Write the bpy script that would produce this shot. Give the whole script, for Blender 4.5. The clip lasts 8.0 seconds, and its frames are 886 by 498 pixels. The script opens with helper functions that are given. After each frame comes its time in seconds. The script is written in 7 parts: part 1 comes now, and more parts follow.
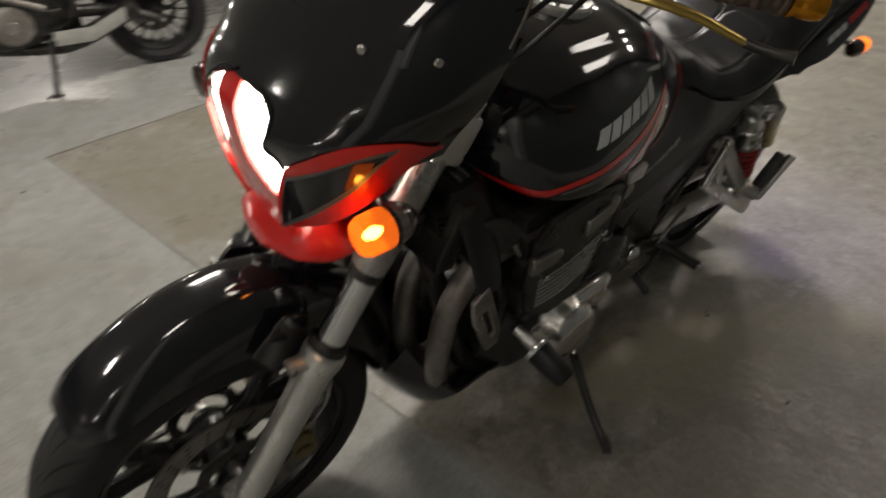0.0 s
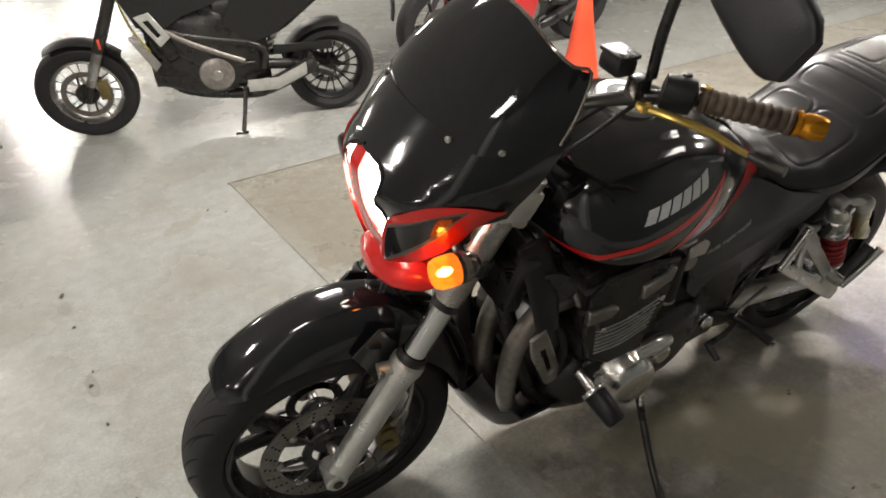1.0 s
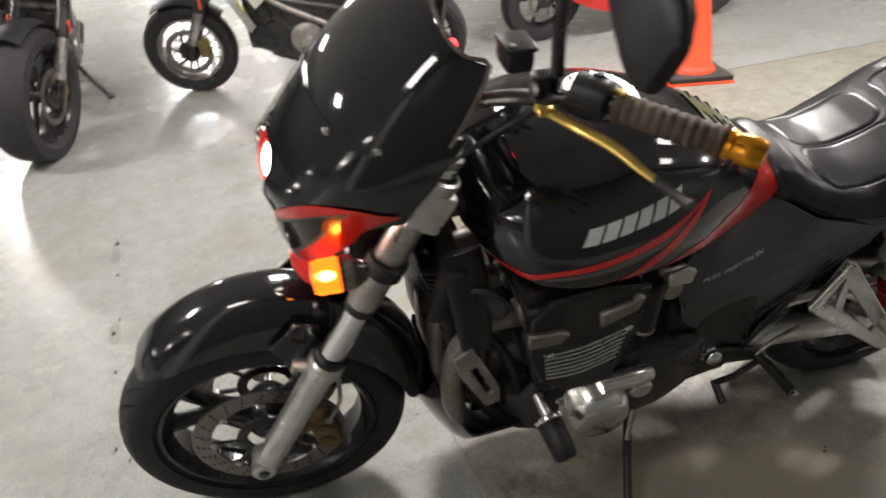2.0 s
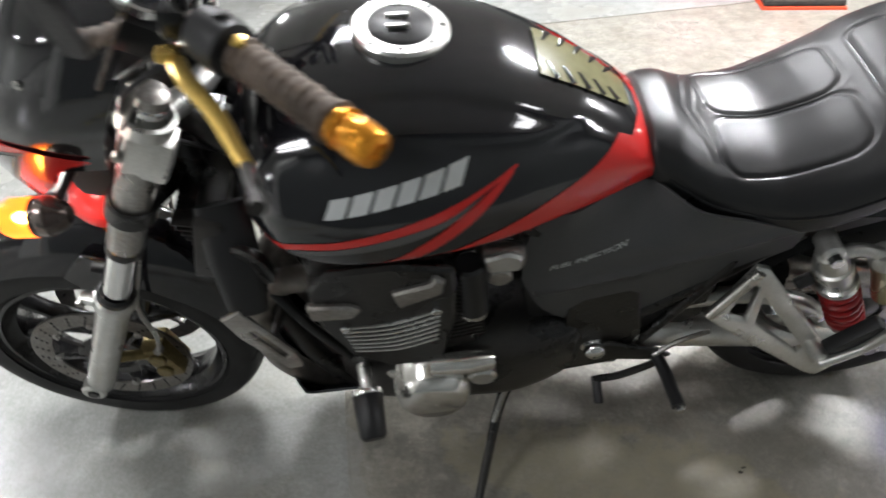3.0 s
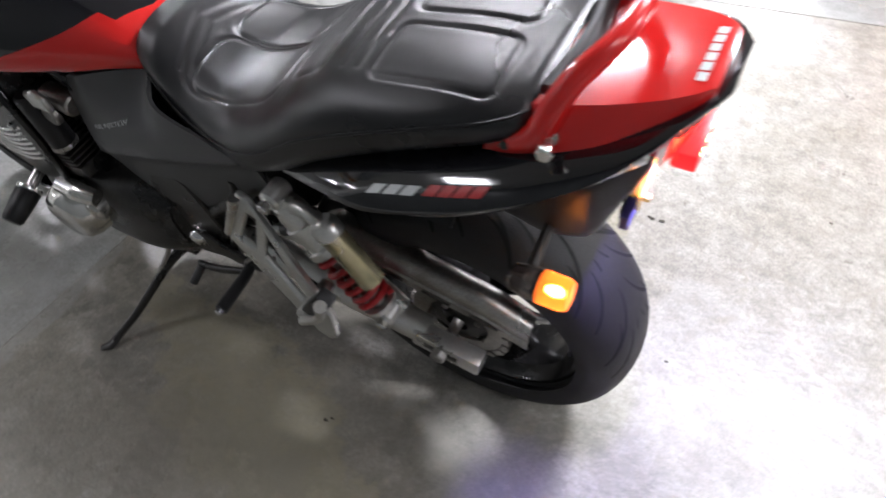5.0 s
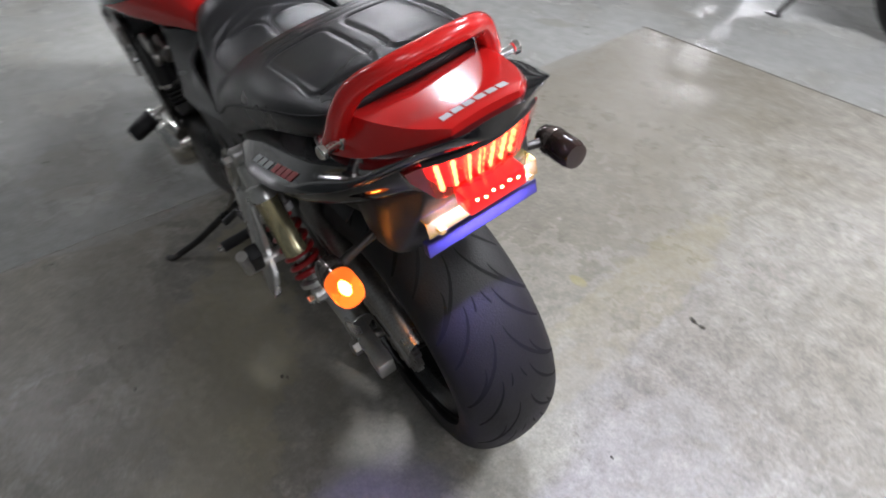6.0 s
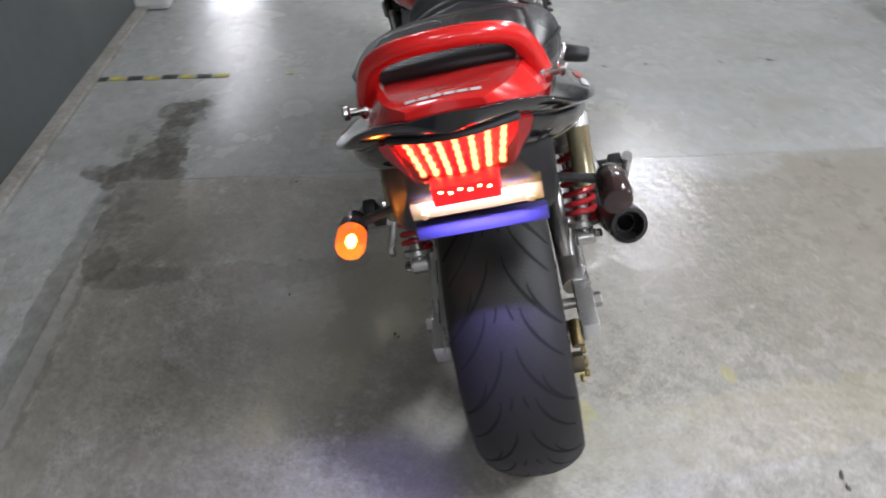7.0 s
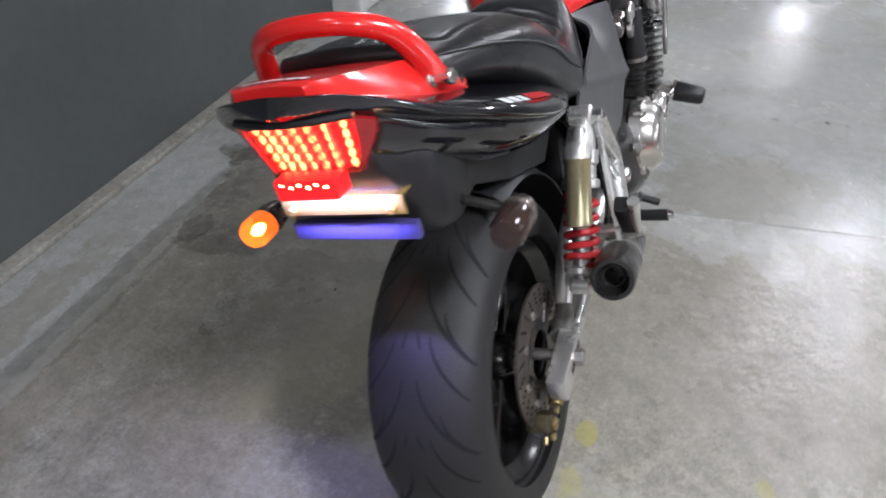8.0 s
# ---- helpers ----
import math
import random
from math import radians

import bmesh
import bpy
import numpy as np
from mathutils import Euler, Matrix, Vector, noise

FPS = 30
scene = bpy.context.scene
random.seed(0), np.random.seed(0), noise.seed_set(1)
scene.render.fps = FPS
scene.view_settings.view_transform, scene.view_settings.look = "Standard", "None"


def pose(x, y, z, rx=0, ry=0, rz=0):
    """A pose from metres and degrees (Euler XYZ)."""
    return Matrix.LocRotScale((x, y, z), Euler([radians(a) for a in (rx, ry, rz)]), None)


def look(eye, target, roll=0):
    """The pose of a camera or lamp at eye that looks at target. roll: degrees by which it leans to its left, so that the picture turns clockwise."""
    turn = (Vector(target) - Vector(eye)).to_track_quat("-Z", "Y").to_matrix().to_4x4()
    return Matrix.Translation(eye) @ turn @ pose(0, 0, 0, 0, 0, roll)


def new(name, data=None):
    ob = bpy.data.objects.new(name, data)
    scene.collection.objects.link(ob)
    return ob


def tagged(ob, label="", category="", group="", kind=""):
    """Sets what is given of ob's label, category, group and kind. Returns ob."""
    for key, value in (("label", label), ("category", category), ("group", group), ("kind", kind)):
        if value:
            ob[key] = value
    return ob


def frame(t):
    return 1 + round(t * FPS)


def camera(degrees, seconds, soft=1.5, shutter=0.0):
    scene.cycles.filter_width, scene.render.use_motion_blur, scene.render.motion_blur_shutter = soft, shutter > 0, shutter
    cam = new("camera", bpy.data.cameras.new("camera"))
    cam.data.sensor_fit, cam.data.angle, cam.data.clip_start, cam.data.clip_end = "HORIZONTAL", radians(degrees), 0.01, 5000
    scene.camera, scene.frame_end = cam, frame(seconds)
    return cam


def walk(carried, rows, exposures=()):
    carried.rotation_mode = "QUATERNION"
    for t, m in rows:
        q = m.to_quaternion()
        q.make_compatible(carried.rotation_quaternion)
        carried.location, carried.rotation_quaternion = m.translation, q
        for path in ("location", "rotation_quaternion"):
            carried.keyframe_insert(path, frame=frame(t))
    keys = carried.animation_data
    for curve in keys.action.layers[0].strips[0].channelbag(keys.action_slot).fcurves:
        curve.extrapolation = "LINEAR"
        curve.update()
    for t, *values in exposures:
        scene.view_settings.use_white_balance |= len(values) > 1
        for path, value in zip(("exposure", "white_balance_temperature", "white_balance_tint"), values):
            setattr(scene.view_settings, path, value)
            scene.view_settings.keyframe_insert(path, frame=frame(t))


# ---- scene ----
cam = camera(66.4, 8.0, 1.7, 0.55)
PATH = [
    (0, (1.736, 0.922, 1.248), (0.652, -0.316, 0.111), -1.0),
    (0.5, (1.749, 1.115, 1.331), (0.968, -0.315, 0.171), -4.7),
    (1, (1.773, 1.164, 1.38), (0.981, -0.37, 0.37), -1.8),
    (1.2, (1.759, 1.184, 1.384), (0.974, -0.358, 0.38), -1.1),
    (2.3, (1.219, 1.18, 1.346), (0.946, -0.439, 0.204), -2.9),
    (2.5, (1.116, 1.128, 1.345), (0.895, -0.423, 0.102), -2.3),
    (3, (0.84, 1.08, 1.313), (0.819, -0.452, 0.027), -3.3),
    (3.5, (0.498, 1.098, 1.303), (0.789, -0.383, -0.01), -5.8),
    (4, (0.21, 0.97, 1.276), (0.673, -0.42, -0.085), -5.5),
    (4.5, (-0.067, 0.895, 1.253), (0.501, -0.406, -0.155), -4.2),
    (5, (-0.405, 0.875, 1.267), (0.336, -0.369, -0.113), -1.6),
    (5.1, (-0.445, 0.854, 1.261), (0.333, -0.379, -0.109), -1.5),
    (5.2, (-0.485, 0.832, 1.251), (0.334, -0.395, -0.1), -0.8),
    (6.3, (-0.952, 0.493, 1.275), (0.485, -0.109, 0.021), 0.1),
    (6.5, (-1.0, 0.43, 1.27), (0.508, 0.055, 0.011), -1.4),
    (6.7, (-1.015, 0.344, 1.258), (0.538, 0.166, 0.011), -2.3),
    (7, (-1.017, 0.202, 1.263), (0.558, 0.196, 0.031), 0.5),
    (7.5, (-0.982, -0.016, 1.231), (0.578, 0.33, 0.028), -1.6),
    (8, (-0.893, -0.208, 1.203), (0.622, 0.387, 0.039), -1.1),
]
EXPOSURES = [(0.0, 0.06, 7000, 13), (0.5, 0.92, 7000, 14), (1.2, 0.90, 6850, 13), (2.4, 1.19, 6550, 12), (3.0, 1.54, 6150, 12), (3.5, 1.87, 6000, 11), (4.5, 1.95, 5920, 12), (5.0, 1.28, 6020, 17), (6.4, 0.60, 5960, 15), (8.0, 0.61, 5880, 15)]
walk(cam, [(t, look(eye, target, roll)) for t, eye, target, roll in PATH], EXPOSURES)

# ---- world and lights: an underground garage lit by ceiling tubes and added fill lamps ----
GARAGE = pose(0, 0, 0, 0, 0, 5.8)          # the garage's own axes against the parked motorcycle's
CEILING = 2.75

world = bpy.data.worlds.new("world")
scene.world = world
world.use_nodes = True
world.node_tree.nodes["Background"].inputs[0].default_value = (0.60, 0.66, 0.62, 1)
world.node_tree.nodes["Background"].inputs[1].default_value = 0.02


def tube_or_fill(x, y, watts, along="x", length=0.62, color=(1.0, 0.985, 0.95)):
    data = bpy.data.lights.new("ceiling_tube", "AREA")
    data.shape, data.size, data.size_y = "RECTANGLE", length, 0.30
    data.energy, data.color = watts, color
    ob = new("ceiling_tube", data)
    ob.matrix_world = GARAGE @ pose(x, y, CEILING - 0.13, 0, 0, 0 if along == "x" else 90)
    return ob


# (6.4, 6.2) and the last three are added fill, mainly for the left side
LAMPS = [(-1.1, -1.4, 68, "x"), (0.95, -1.45, 26, "x"), (4.3, -2.1, 58, "x"), (-4.2, -1.6, 60, "x"), (-0.5, -7.4, 85, "x"), (3.4, -7.4, 110, "x"), (7.1, 2.4, 14, "y"), (10.8, 2.6, 80, "y"), (6.4, 6.2, 250, "x"), (1.4, -13.5, 220, "x"), (-0.6, -17.5, 220, "x"), (13.0, -3.0, 60, "x"), (-4.0, 0.6, 27, "x"), (2.6, 0.95, 9, "x"), (-1.4, 0.95, 4, "x")]
for lx, ly, lw, lo in LAMPS:
    tube_or_fill(lx, ly, lw, lo)


def bike_lamp(name, kind, at, towards, watts, color, size=0.03, size_y=0.03, angle=60):
    """A lamp of the parked motorcycle, in its own axes."""
    data = bpy.data.lights.new(name, kind)
    data.energy, data.color = watts, color
    if kind == "SPOT":
        data.spot_size, data.spot_blend, data.shadow_soft_size = radians(angle), 0.35, size
    else:
        data.shape, data.size, data.size_y = "RECTANGLE", size, size_y
    ob = new(name, data)
    ob.matrix_world = pose(0, -0.016, 0, -13, 0, 0) @ look(at, towards)
    return ob


VIOLET_AT = (-0.3065, -0.006, 0.812)
bike_lamp("headlight_beam", "SPOT", (1.47, 0, 0.87), (3.6, 0, 0.30), 30, (1.0, 0.97, 0.86), 0.05, angle=70)
bike_lamp("plate_light", "AREA", (-0.312, -0.02, 0.818), (-0.285, -0.02, 0.70), 0.02, (1.0, 0.93, 0.85), 0.06, 0.02)
bike_lamp("violet_strip", "AREA", VIOLET_AT, (-0.26, -0.006, 0.45), 2.0, (0.40, 0.34, 1.0), 0.15, 0.005)


# ---- materials ----
def material(name, color, rough=0.5, metal=0.0, grain=0.0, scale=40.0, bump=0.0, coat=0.0, spread=0.0, stain=None, stain_scale=3.0, emit=None, power=0.0, alpha=None, trans=0.0, ior=1.45):
    """A surface with grain at two scales; stain is a second colour that comes in patches."""
    m = bpy.data.materials.new(name)
    m.use_nodes = True
    nt = m.node_tree
    b = nt.nodes["Principled BSDF"]
    b.inputs["Base Color"].default_value = (*color, 1)
    b.inputs["Roughness"].default_value = rough
    b.inputs["Metallic"].default_value = metal
    b.inputs["Coat Weight"].default_value = coat
    b.inputs["Coat Roughness"].default_value = 0.04
    b.inputs["Transmission Weight"].default_value = trans
    b.inputs["IOR"].default_value = ior
    co = nt.nodes.new("ShaderNodeTexCoord")
    if grain or stain or spread or bump:
        fine = nt.nodes.new("ShaderNodeTexNoise")
        fine.inputs["Scale"].default_value, fine.inputs["Detail"].default_value = scale, 6
        nt.links.new(co.outputs["Object"], fine.inputs["Vector"])
        wide = nt.nodes.new("ShaderNodeTexNoise")
        wide.inputs["Scale"].default_value, wide.inputs["Detail"].default_value = stain_scale, 5
        nt.links.new(co.outputs["Object"], wide.inputs["Vector"])
        ramp = nt.nodes.new("ShaderNodeValToRGB")
        ramp.color_ramp.elements[0].position, ramp.color_ramp.elements[1].position = 0.35, 0.7
        ramp.color_ramp.elements[0].color = (*color, 1)
        ramp.color_ramp.elements[1].color = (*(stain or color), 1)
        nt.links.new(wide.outputs["Fac"], ramp.inputs["Fac"])
        hsv = nt.nodes.new("ShaderNodeHueSaturation")
        mr = nt.nodes.new("ShaderNodeMapRange")
        mr.inputs["From Min"].default_value, mr.inputs["From Max"].default_value = 0.3, 0.7
        mr.inputs["To Min"].default_value, mr.inputs["To Max"].default_value = 1 - grain, 1 + grain
        nt.links.new(fine.outputs["Fac"], mr.inputs["Value"])
        nt.links.new(mr.outputs["Result"], hsv.inputs["Value"])
        nt.links.new(ramp.outputs["Color"], hsv.inputs["Color"])
        nt.links.new(hsv.outputs["Color"], b.inputs["Base Color"])
        if spread:
            rr = nt.nodes.new("ShaderNodeMapRange")
            rr.inputs["From Min"].default_value, rr.inputs["From Max"].default_value = 0.3, 0.7
            rr.inputs["To Min"].default_value, rr.inputs["To Max"].default_value = max(0.02, rough - spread), min(1, rough + spread)
            nt.links.new(wide.outputs["Fac"], rr.inputs["Value"])
            nt.links.new(rr.outputs["Result"], b.inputs["Roughness"])
        if bump:
            bp = nt.nodes.new("ShaderNodeBump")
            bp.inputs["Strength"].default_value, bp.inputs["Distance"].default_value = min(1, bump), 0.002
            nt.links.new(fine.outputs["Fac"], bp.inputs["Height"])
            nt.links.new(bp.outputs["Normal"], b.inputs["Normal"])
    if emit:
        b.inputs["Emission Color"].default_value = (*emit, 1)
        b.inputs["Emission Strength"].default_value = power
    return m


BLACK_PAINT = material("black_gloss_paint", (0.008, 0.008, 0.010), 0.10, coat=0.6, grain=0.15, scale=900, spread=0.04, stain=(0.010, 0.010, 0.012))
RED_PAINT = material("red_gloss_paint", (0.60, 0.014, 0.012), 0.22, coat=0.6, grain=0.04, scale=900, spread=0.05, stain=(0.66, 0.02, 0.016))
GREY_PANEL = material("dark_grey_satin_plastic", (0.066, 0.067, 0.071), 0.42, grain=0.12, scale=500, bump=0.1, spread=0.06, stain=(0.075, 0.075, 0.075))
GREY_DECAL = material("grey_decal", (0.10, 0.10, 0.095), 0.3, grain=0.05)
WHITE_DECAL = material("silver_white_decal", (0.62, 0.64, 0.64), 0.35, grain=0.05)
RED_DECAL = material("red_decal", (0.45, 0.02, 0.02), 0.35, grain=0.05)
VINYL = material("black_seat_vinyl", (0.012, 0.0123, 0.0135), 0.30, grain=0.2, scale=700, bump=0.2, spread=0.06, stain=(0.017, 0.017, 0.018))
VINYL.node_tree.nodes["Principled BSDF"].inputs["Specular IOR Level"].default_value = 0.62
RUBBER = material("tyre_rubber", (0.010, 0.0097, 0.010), 0.62, grain=0.2, scale=300, bump=0.3, spread=0.08, stain=(0.0125, 0.012, 0.0115), stain_scale=9)
GROOVE = material("tyre_groove", (0.004, 0.004, 0.004), 0.9)
BLACK_PLASTIC = material("black_plastic", (0.011, 0.011, 0.012), 0.44, grain=0.2, scale=400, bump=0.2)
BLACK_METAL = material("black_enamelled_metal", (0.011, 0.011, 0.011), 0.30, grain=0.25, scale=120, bump=0.2, spread=0.1, stain=(0.030, 0.027, 0.024), stain_scale=12)
WHEEL_PAINT = material("black_wheel_enamel", (0.014, 0.014, 0.015), 0.22, grain=0.2, scale=200, spread=0.08, stain=(0.016, 0.015, 0.014), stain_scale=14)
ALLOY = material("cast_alloy", (0.68, 0.68, 0.66), 0.33, 0.85, grain=0.08, scale=260, bump=0.12, spread=0.10, stain=(0.54, 0.53, 0.50), stain_scale=14)
POLISHED = material("polished_alloy", (0.78, 0.77, 0.74), 0.20, 0.95, grain=0.06, scale=120, spread=0.09, stain=(0.60, 0.58, 0.54), stain_scale=22)
CHROME = material("chrome", (0.75, 0.75, 0.75), 0.08, 1.0, grain=0.03, spread=0.04)
STEEL = material("brushed_steel", (0.46, 0.45, 0.43), 0.32, 0.85, grain=0.2, scale=220, bump=0.15, spread=0.1, stain=(0.24, 0.22, 0.20), stain_scale=10)
HEADER = material("dull_header_steel", (0.32, 0.30, 0.28), 0.42, 0.7, grain=0.2, scale=60, spread=0.1, stain=(0.20, 0.175, 0.15), stain_scale=8)
GOLD = material("gold_anodised", (0.72, 0.50, 0.14), 0.26, 0.9, grain=0.06, scale=200, spread=0.06)
DULL_GOLD = material("dull_gold_caliper", (0.22, 0.17, 0.075), 0.45, 0.7, grain=0.2, scale=120, spread=0.1)
CALIPER_DARK = material("worn_dark_caliper", (0.060, 0.048, 0.028), 0.5, 0.5, grain=0.3, scale=90, spread=0.1)
REAR_DISC = material("brown_worn_disc", (0.150, 0.130, 0.115), 0.40, 0.8, grain=0.2, scale=80, spread=0.08, stain=(0.10, 0.085, 0.075), stain_scale=14)
AMBER_END = material("amber_anodised_end", (0.80, 0.33, 0.03), 0.22, 0.85, grain=0.06, scale=200, spread=0.05)
GRIP = material("brown_rubber_grip", (0.085, 0.060, 0.044), 0.62, grain=0.3, scale=90, bump=0.8, stain=(0.13, 0.095, 0.07), stain_scale=30)
RED_SPRING = material("red_powder_coat", (0.34, 0.018, 0.020), 0.35, grain=0.15, scale=150, spread=0.08)
RESERVOIR = material("champagne_reservoir", (0.46, 0.42, 0.26), 0.3, 0.8, grain=0.08, scale=150, spread=0.06)
DISC = material("brake_disc_steel", (0.22, 0.21, 0.20), 0.35, 0.9, grain=0.25, scale=180, bump=0.15, spread=0.08, stain=(0.20, 0.18, 0.16), stain_scale=16)
SMOKED = material("smoked_screen", (0.012, 0.012, 0.014), 0.06, coat=0.5, grain=0.05)
AMBER_LENS = material("lit_amber_lens", (1.0, 0.40, 0.06), 0.35, coat=0.4, trans=0.9, ior=1.08, emit=(1.0, 0.15, 0.012), power=0.75)
DARK_LENS = material("dark_smoked_lens", (0.030, 0.018, 0.014), 0.12, coat=0.4, grain=0.1, scale=90)
SMOKED_BODY = material("smoked_lamp_body", (0.075, 0.055, 0.048), 0.14, 0.6, coat=0.5, grain=0.1, scale=60)
CLEAR_LENS = material("smoked_clear_lens", (0.24, 0.20, 0.18), 0.16, 0.7, coat=0.5, grain=0.2, scale=60)
LENS_RED = material("red_tail_lens", (1.0, 0.16, 0.10), 0.22, coat=0.5, trans=0.95, ior=1.10)
RED_PLASTIC = material("dark_red_lens_plastic", (0.30, 0.010, 0.012), 0.12, coat=0.5, grain=0.1, scale=80)
LAMP_BACK = material("red_lamp_backing", (0.55, 0.012, 0.012), 0.3, emit=(1.0, 0.012, 0.014), power=0.55)
LED_ROW = material("lit_led", (0.9, 0.3, 0.1), 0.3, emit=(1.0, 0.40, 0.14), power=34)
HEADLIGHT = material("lit_headlight_lens", (0.9, 0.9, 0.85), 0.1, emit=(1.0, 0.98, 0.84), power=14)
INDICATOR_GLOW = material("lit_indicator_bulb", (0.9, 0.5, 0.1), 0.3, emit=(1.0, 0.55, 0.14), power=30)
RED_LAMP = material("lit_red_warning", (0.8, 0.02, 0.02), 0.3, emit=(1.0, 0.03, 0.03), power=4)
# the violet strip's glow on the plate is put into this colour too
PLATE = material("number_plate_edge", (0.055, 0.048, 0.17), 0.4, grain=0.05)
CONE_RED = material("orange_cone_plastic", (0.75, 0.085, 0.030), 0.45, grain=0.08, scale=60, stain=(0.62, 0.07, 0.03), stain_scale=8)
CONE_BASE = material("black_cone_rubber", (0.035, 0.030, 0.026), 0.8, grain=0.3, scale=60)
MIRROR_GLASS = material("mirror_glass", (0.85, 0.87, 0.88), 0.02, 1.0)
WALL_PAINT = material("dark_grey_green_wall_paint", (0.085, 0.095, 0.092), 0.55, grain=0.06, scale=30, bump=0.15, spread=0.08, stain=(0.072, 0.080, 0.078), stain_scale=1.2)
PALE_WALL = material("pale_grey_wall_paint", (0.62, 0.63, 0.61), 0.6, grain=0.05, scale=30, bump=0.15, stain=(0.54, 0.55, 0.53), stain_scale=1.0)
SKIRT = material("bare_cement_skirting", (0.30, 0.29, 0.26), 0.7, grain=0.25, scale=50, bump=0.5, stain=(0.20, 0.19, 0.16), stain_scale=7)
CEIL = material("grey_concrete_ceiling", (0.52, 0.52, 0.50), 0.8, grain=0.1, scale=12, bump=0.4, stain=(0.46, 0.46, 0.445))
TAPE_YELLOW = material("worn_yellow_tape", (0.46, 0.40, 0.05), 0.6, grain=0.4, scale=60, stain=(0.20, 0.19, 0.10), stain_scale=30)
TAPE_BLACK = material("worn_black_tape", (0.03, 0.03, 0.028), 0.6, grain=0.4, scale=60)
JOINT = material("dirty_joint_filler", (0.085, 0.078, 0.065), 0.8, grain=0.4, scale=30, stain=(0.17, 0.16, 0.14), stain_scale=5)
DEBRIS = material("dark_grit", (0.05, 0.045, 0.035), 0.9, grain=0.3)


def concrete(name, base, second, stain, rough, spread, scale, patchy, lo=0.45, hi=0.72, marks=(), sheen=()):
    """Trowelled concrete: broad tone changes, brownish stains, fine speckle, dark specks, uneven gloss."""
    m = bpy.data.materials.new(name)
    m.use_nodes = True
    nt = m.node_tree
    b = nt.nodes["Principled BSDF"]
    co = nt.nodes.new("ShaderNodeTexCoord")

    def noise_node(s, detail=6, rough_=0.6):
        n = nt.nodes.new("ShaderNodeTexNoise")
        n.inputs["Scale"].default_value, n.inputs["Detail"].default_value, n.inputs["Roughness"].default_value = s, detail, rough_
        nt.links.new(co.outputs["Object"], n.inputs["Vector"])
        return n

    def ramp(src, p0, p1):
        r = nt.nodes.new("ShaderNodeMapRange")
        r.inputs["From Min"].default_value, r.inputs["From Max"].default_value = p0, p1
        nt.links.new(src, r.inputs["Value"])
        return r.outputs["Result"]

    def mix(fac, a, c):
        x = nt.nodes.new("ShaderNodeMix")
        x.data_type = "RGBA"
        nt.links.new(fac, x.inputs["Factor"])
        for sock, v in ((x.inputs[6], a), (x.inputs[7], c)):
            if isinstance(v, tuple):
                sock.default_value = (*v, 1)
            else:
                nt.links.new(v, sock)
        return x.outputs[2]

    broad, mid, speck, grit = noise_node(0.9), noise_node(scale), noise_node(105, 8, 0.8), noise_node(19, 4, 0.5)
    c1 = mix(ramp(broad.outputs["Fac"], 0.35, 0.65), base, second)
    c2 = mix(ramp(mid.outputs["Fac"], lo, hi), c1, stain)
    hsv = nt.nodes.new("ShaderNodeHueSaturation")
    mr = nt.nodes.new("ShaderNodeMapRange")
    mr.inputs["From Min"].default_value, mr.inputs["From Max"].default_value = 0.37, 0.63
    mr.inputs["To Min"].default_value, mr.inputs["To Max"].default_value = 1 - patchy, 1 + patchy
    nt.links.new(speck.outputs["Fac"], mr.inputs["Value"])
    nt.links.new(mr.outputs["Result"], hsv.inputs["Value"])
    nt.links.new(c2, hsv.inputs["Color"])
    mott = noise_node(16, 8, 0.72)
    hs2 = nt.nodes.new("ShaderNodeHueSaturation")
    m2 = nt.nodes.new("ShaderNodeMapRange")
    m2.inputs["From Min"].default_value, m2.inputs["From Max"].default_value = 0.3, 0.7
    m2.inputs["To Min"].default_value, m2.inputs["To Max"].default_value = 1 - 1.1 * patchy, 1 + 1.1 * patchy
    nt.links.new(mott.outputs["Fac"], m2.inputs["Value"])
    nt.links.new(m2.outputs["Result"], hs2.inputs["Value"])
    nt.links.new(hsv.outputs["Color"], hs2.inputs["Color"])
    hsv = hs2
    c3 = mix(ramp(grit.outputs["Fac"], 0.72, 0.80), hsv.outputs["Color"], (0.075, 0.068, 0.055))
    # stains, and shade painted in under the motorcycle, with a ragged outline of their own: place, half sizes, turn,
    # colour, strength
    rag = noise_node(9, 8, 0.68)
    worn = nt.nodes.new("ShaderNodeMapRange")
    worn.inputs["From Min"].default_value, worn.inputs["From Max"].default_value = 0.36, 0.60
    worn.inputs["To Min"].default_value, worn.inputs["To Max"].default_value = 0.55, 1.0
    nt.links.new(noise_node(24, 8, 0.7).outputs["Fac"], worn.inputs["Value"])
    blotch = worn.outputs["Result"]
    dull = []

    def ragged(mx, my, mrx, mry, turn, strength):
        mp = nt.nodes.new("ShaderNodeMapping")
        mp.vector_type = "TEXTURE"
        mp.inputs["Location"].default_value = (mx, my, 0)
        mp.inputs["Rotation"].default_value = (0, 0, radians(turn))
        mp.inputs["Scale"].default_value = (mrx, mry, 100)
        nt.links.new(co.outputs["Object"], mp.inputs["Vector"])
        ln = nt.nodes.new("ShaderNodeVectorMath")
        ln.operation = "LENGTH"
        nt.links.new(mp.outputs["Vector"], ln.inputs[0])
        ad = nt.nodes.new("ShaderNodeMath")
        ad.operation = "MULTIPLY_ADD"
        nt.links.new(rag.outputs["Fac"], ad.inputs[0])
        ad.inputs[1].default_value = 1.9
        nt.links.new(ln.outputs["Value"], ad.inputs[2])
        ms = nt.nodes.new("ShaderNodeMapRange")
        ms.interpolation_type = "SMOOTHSTEP"
        ms.inputs["From Min"].default_value, ms.inputs["From Max"].default_value = 2.01, 1.79
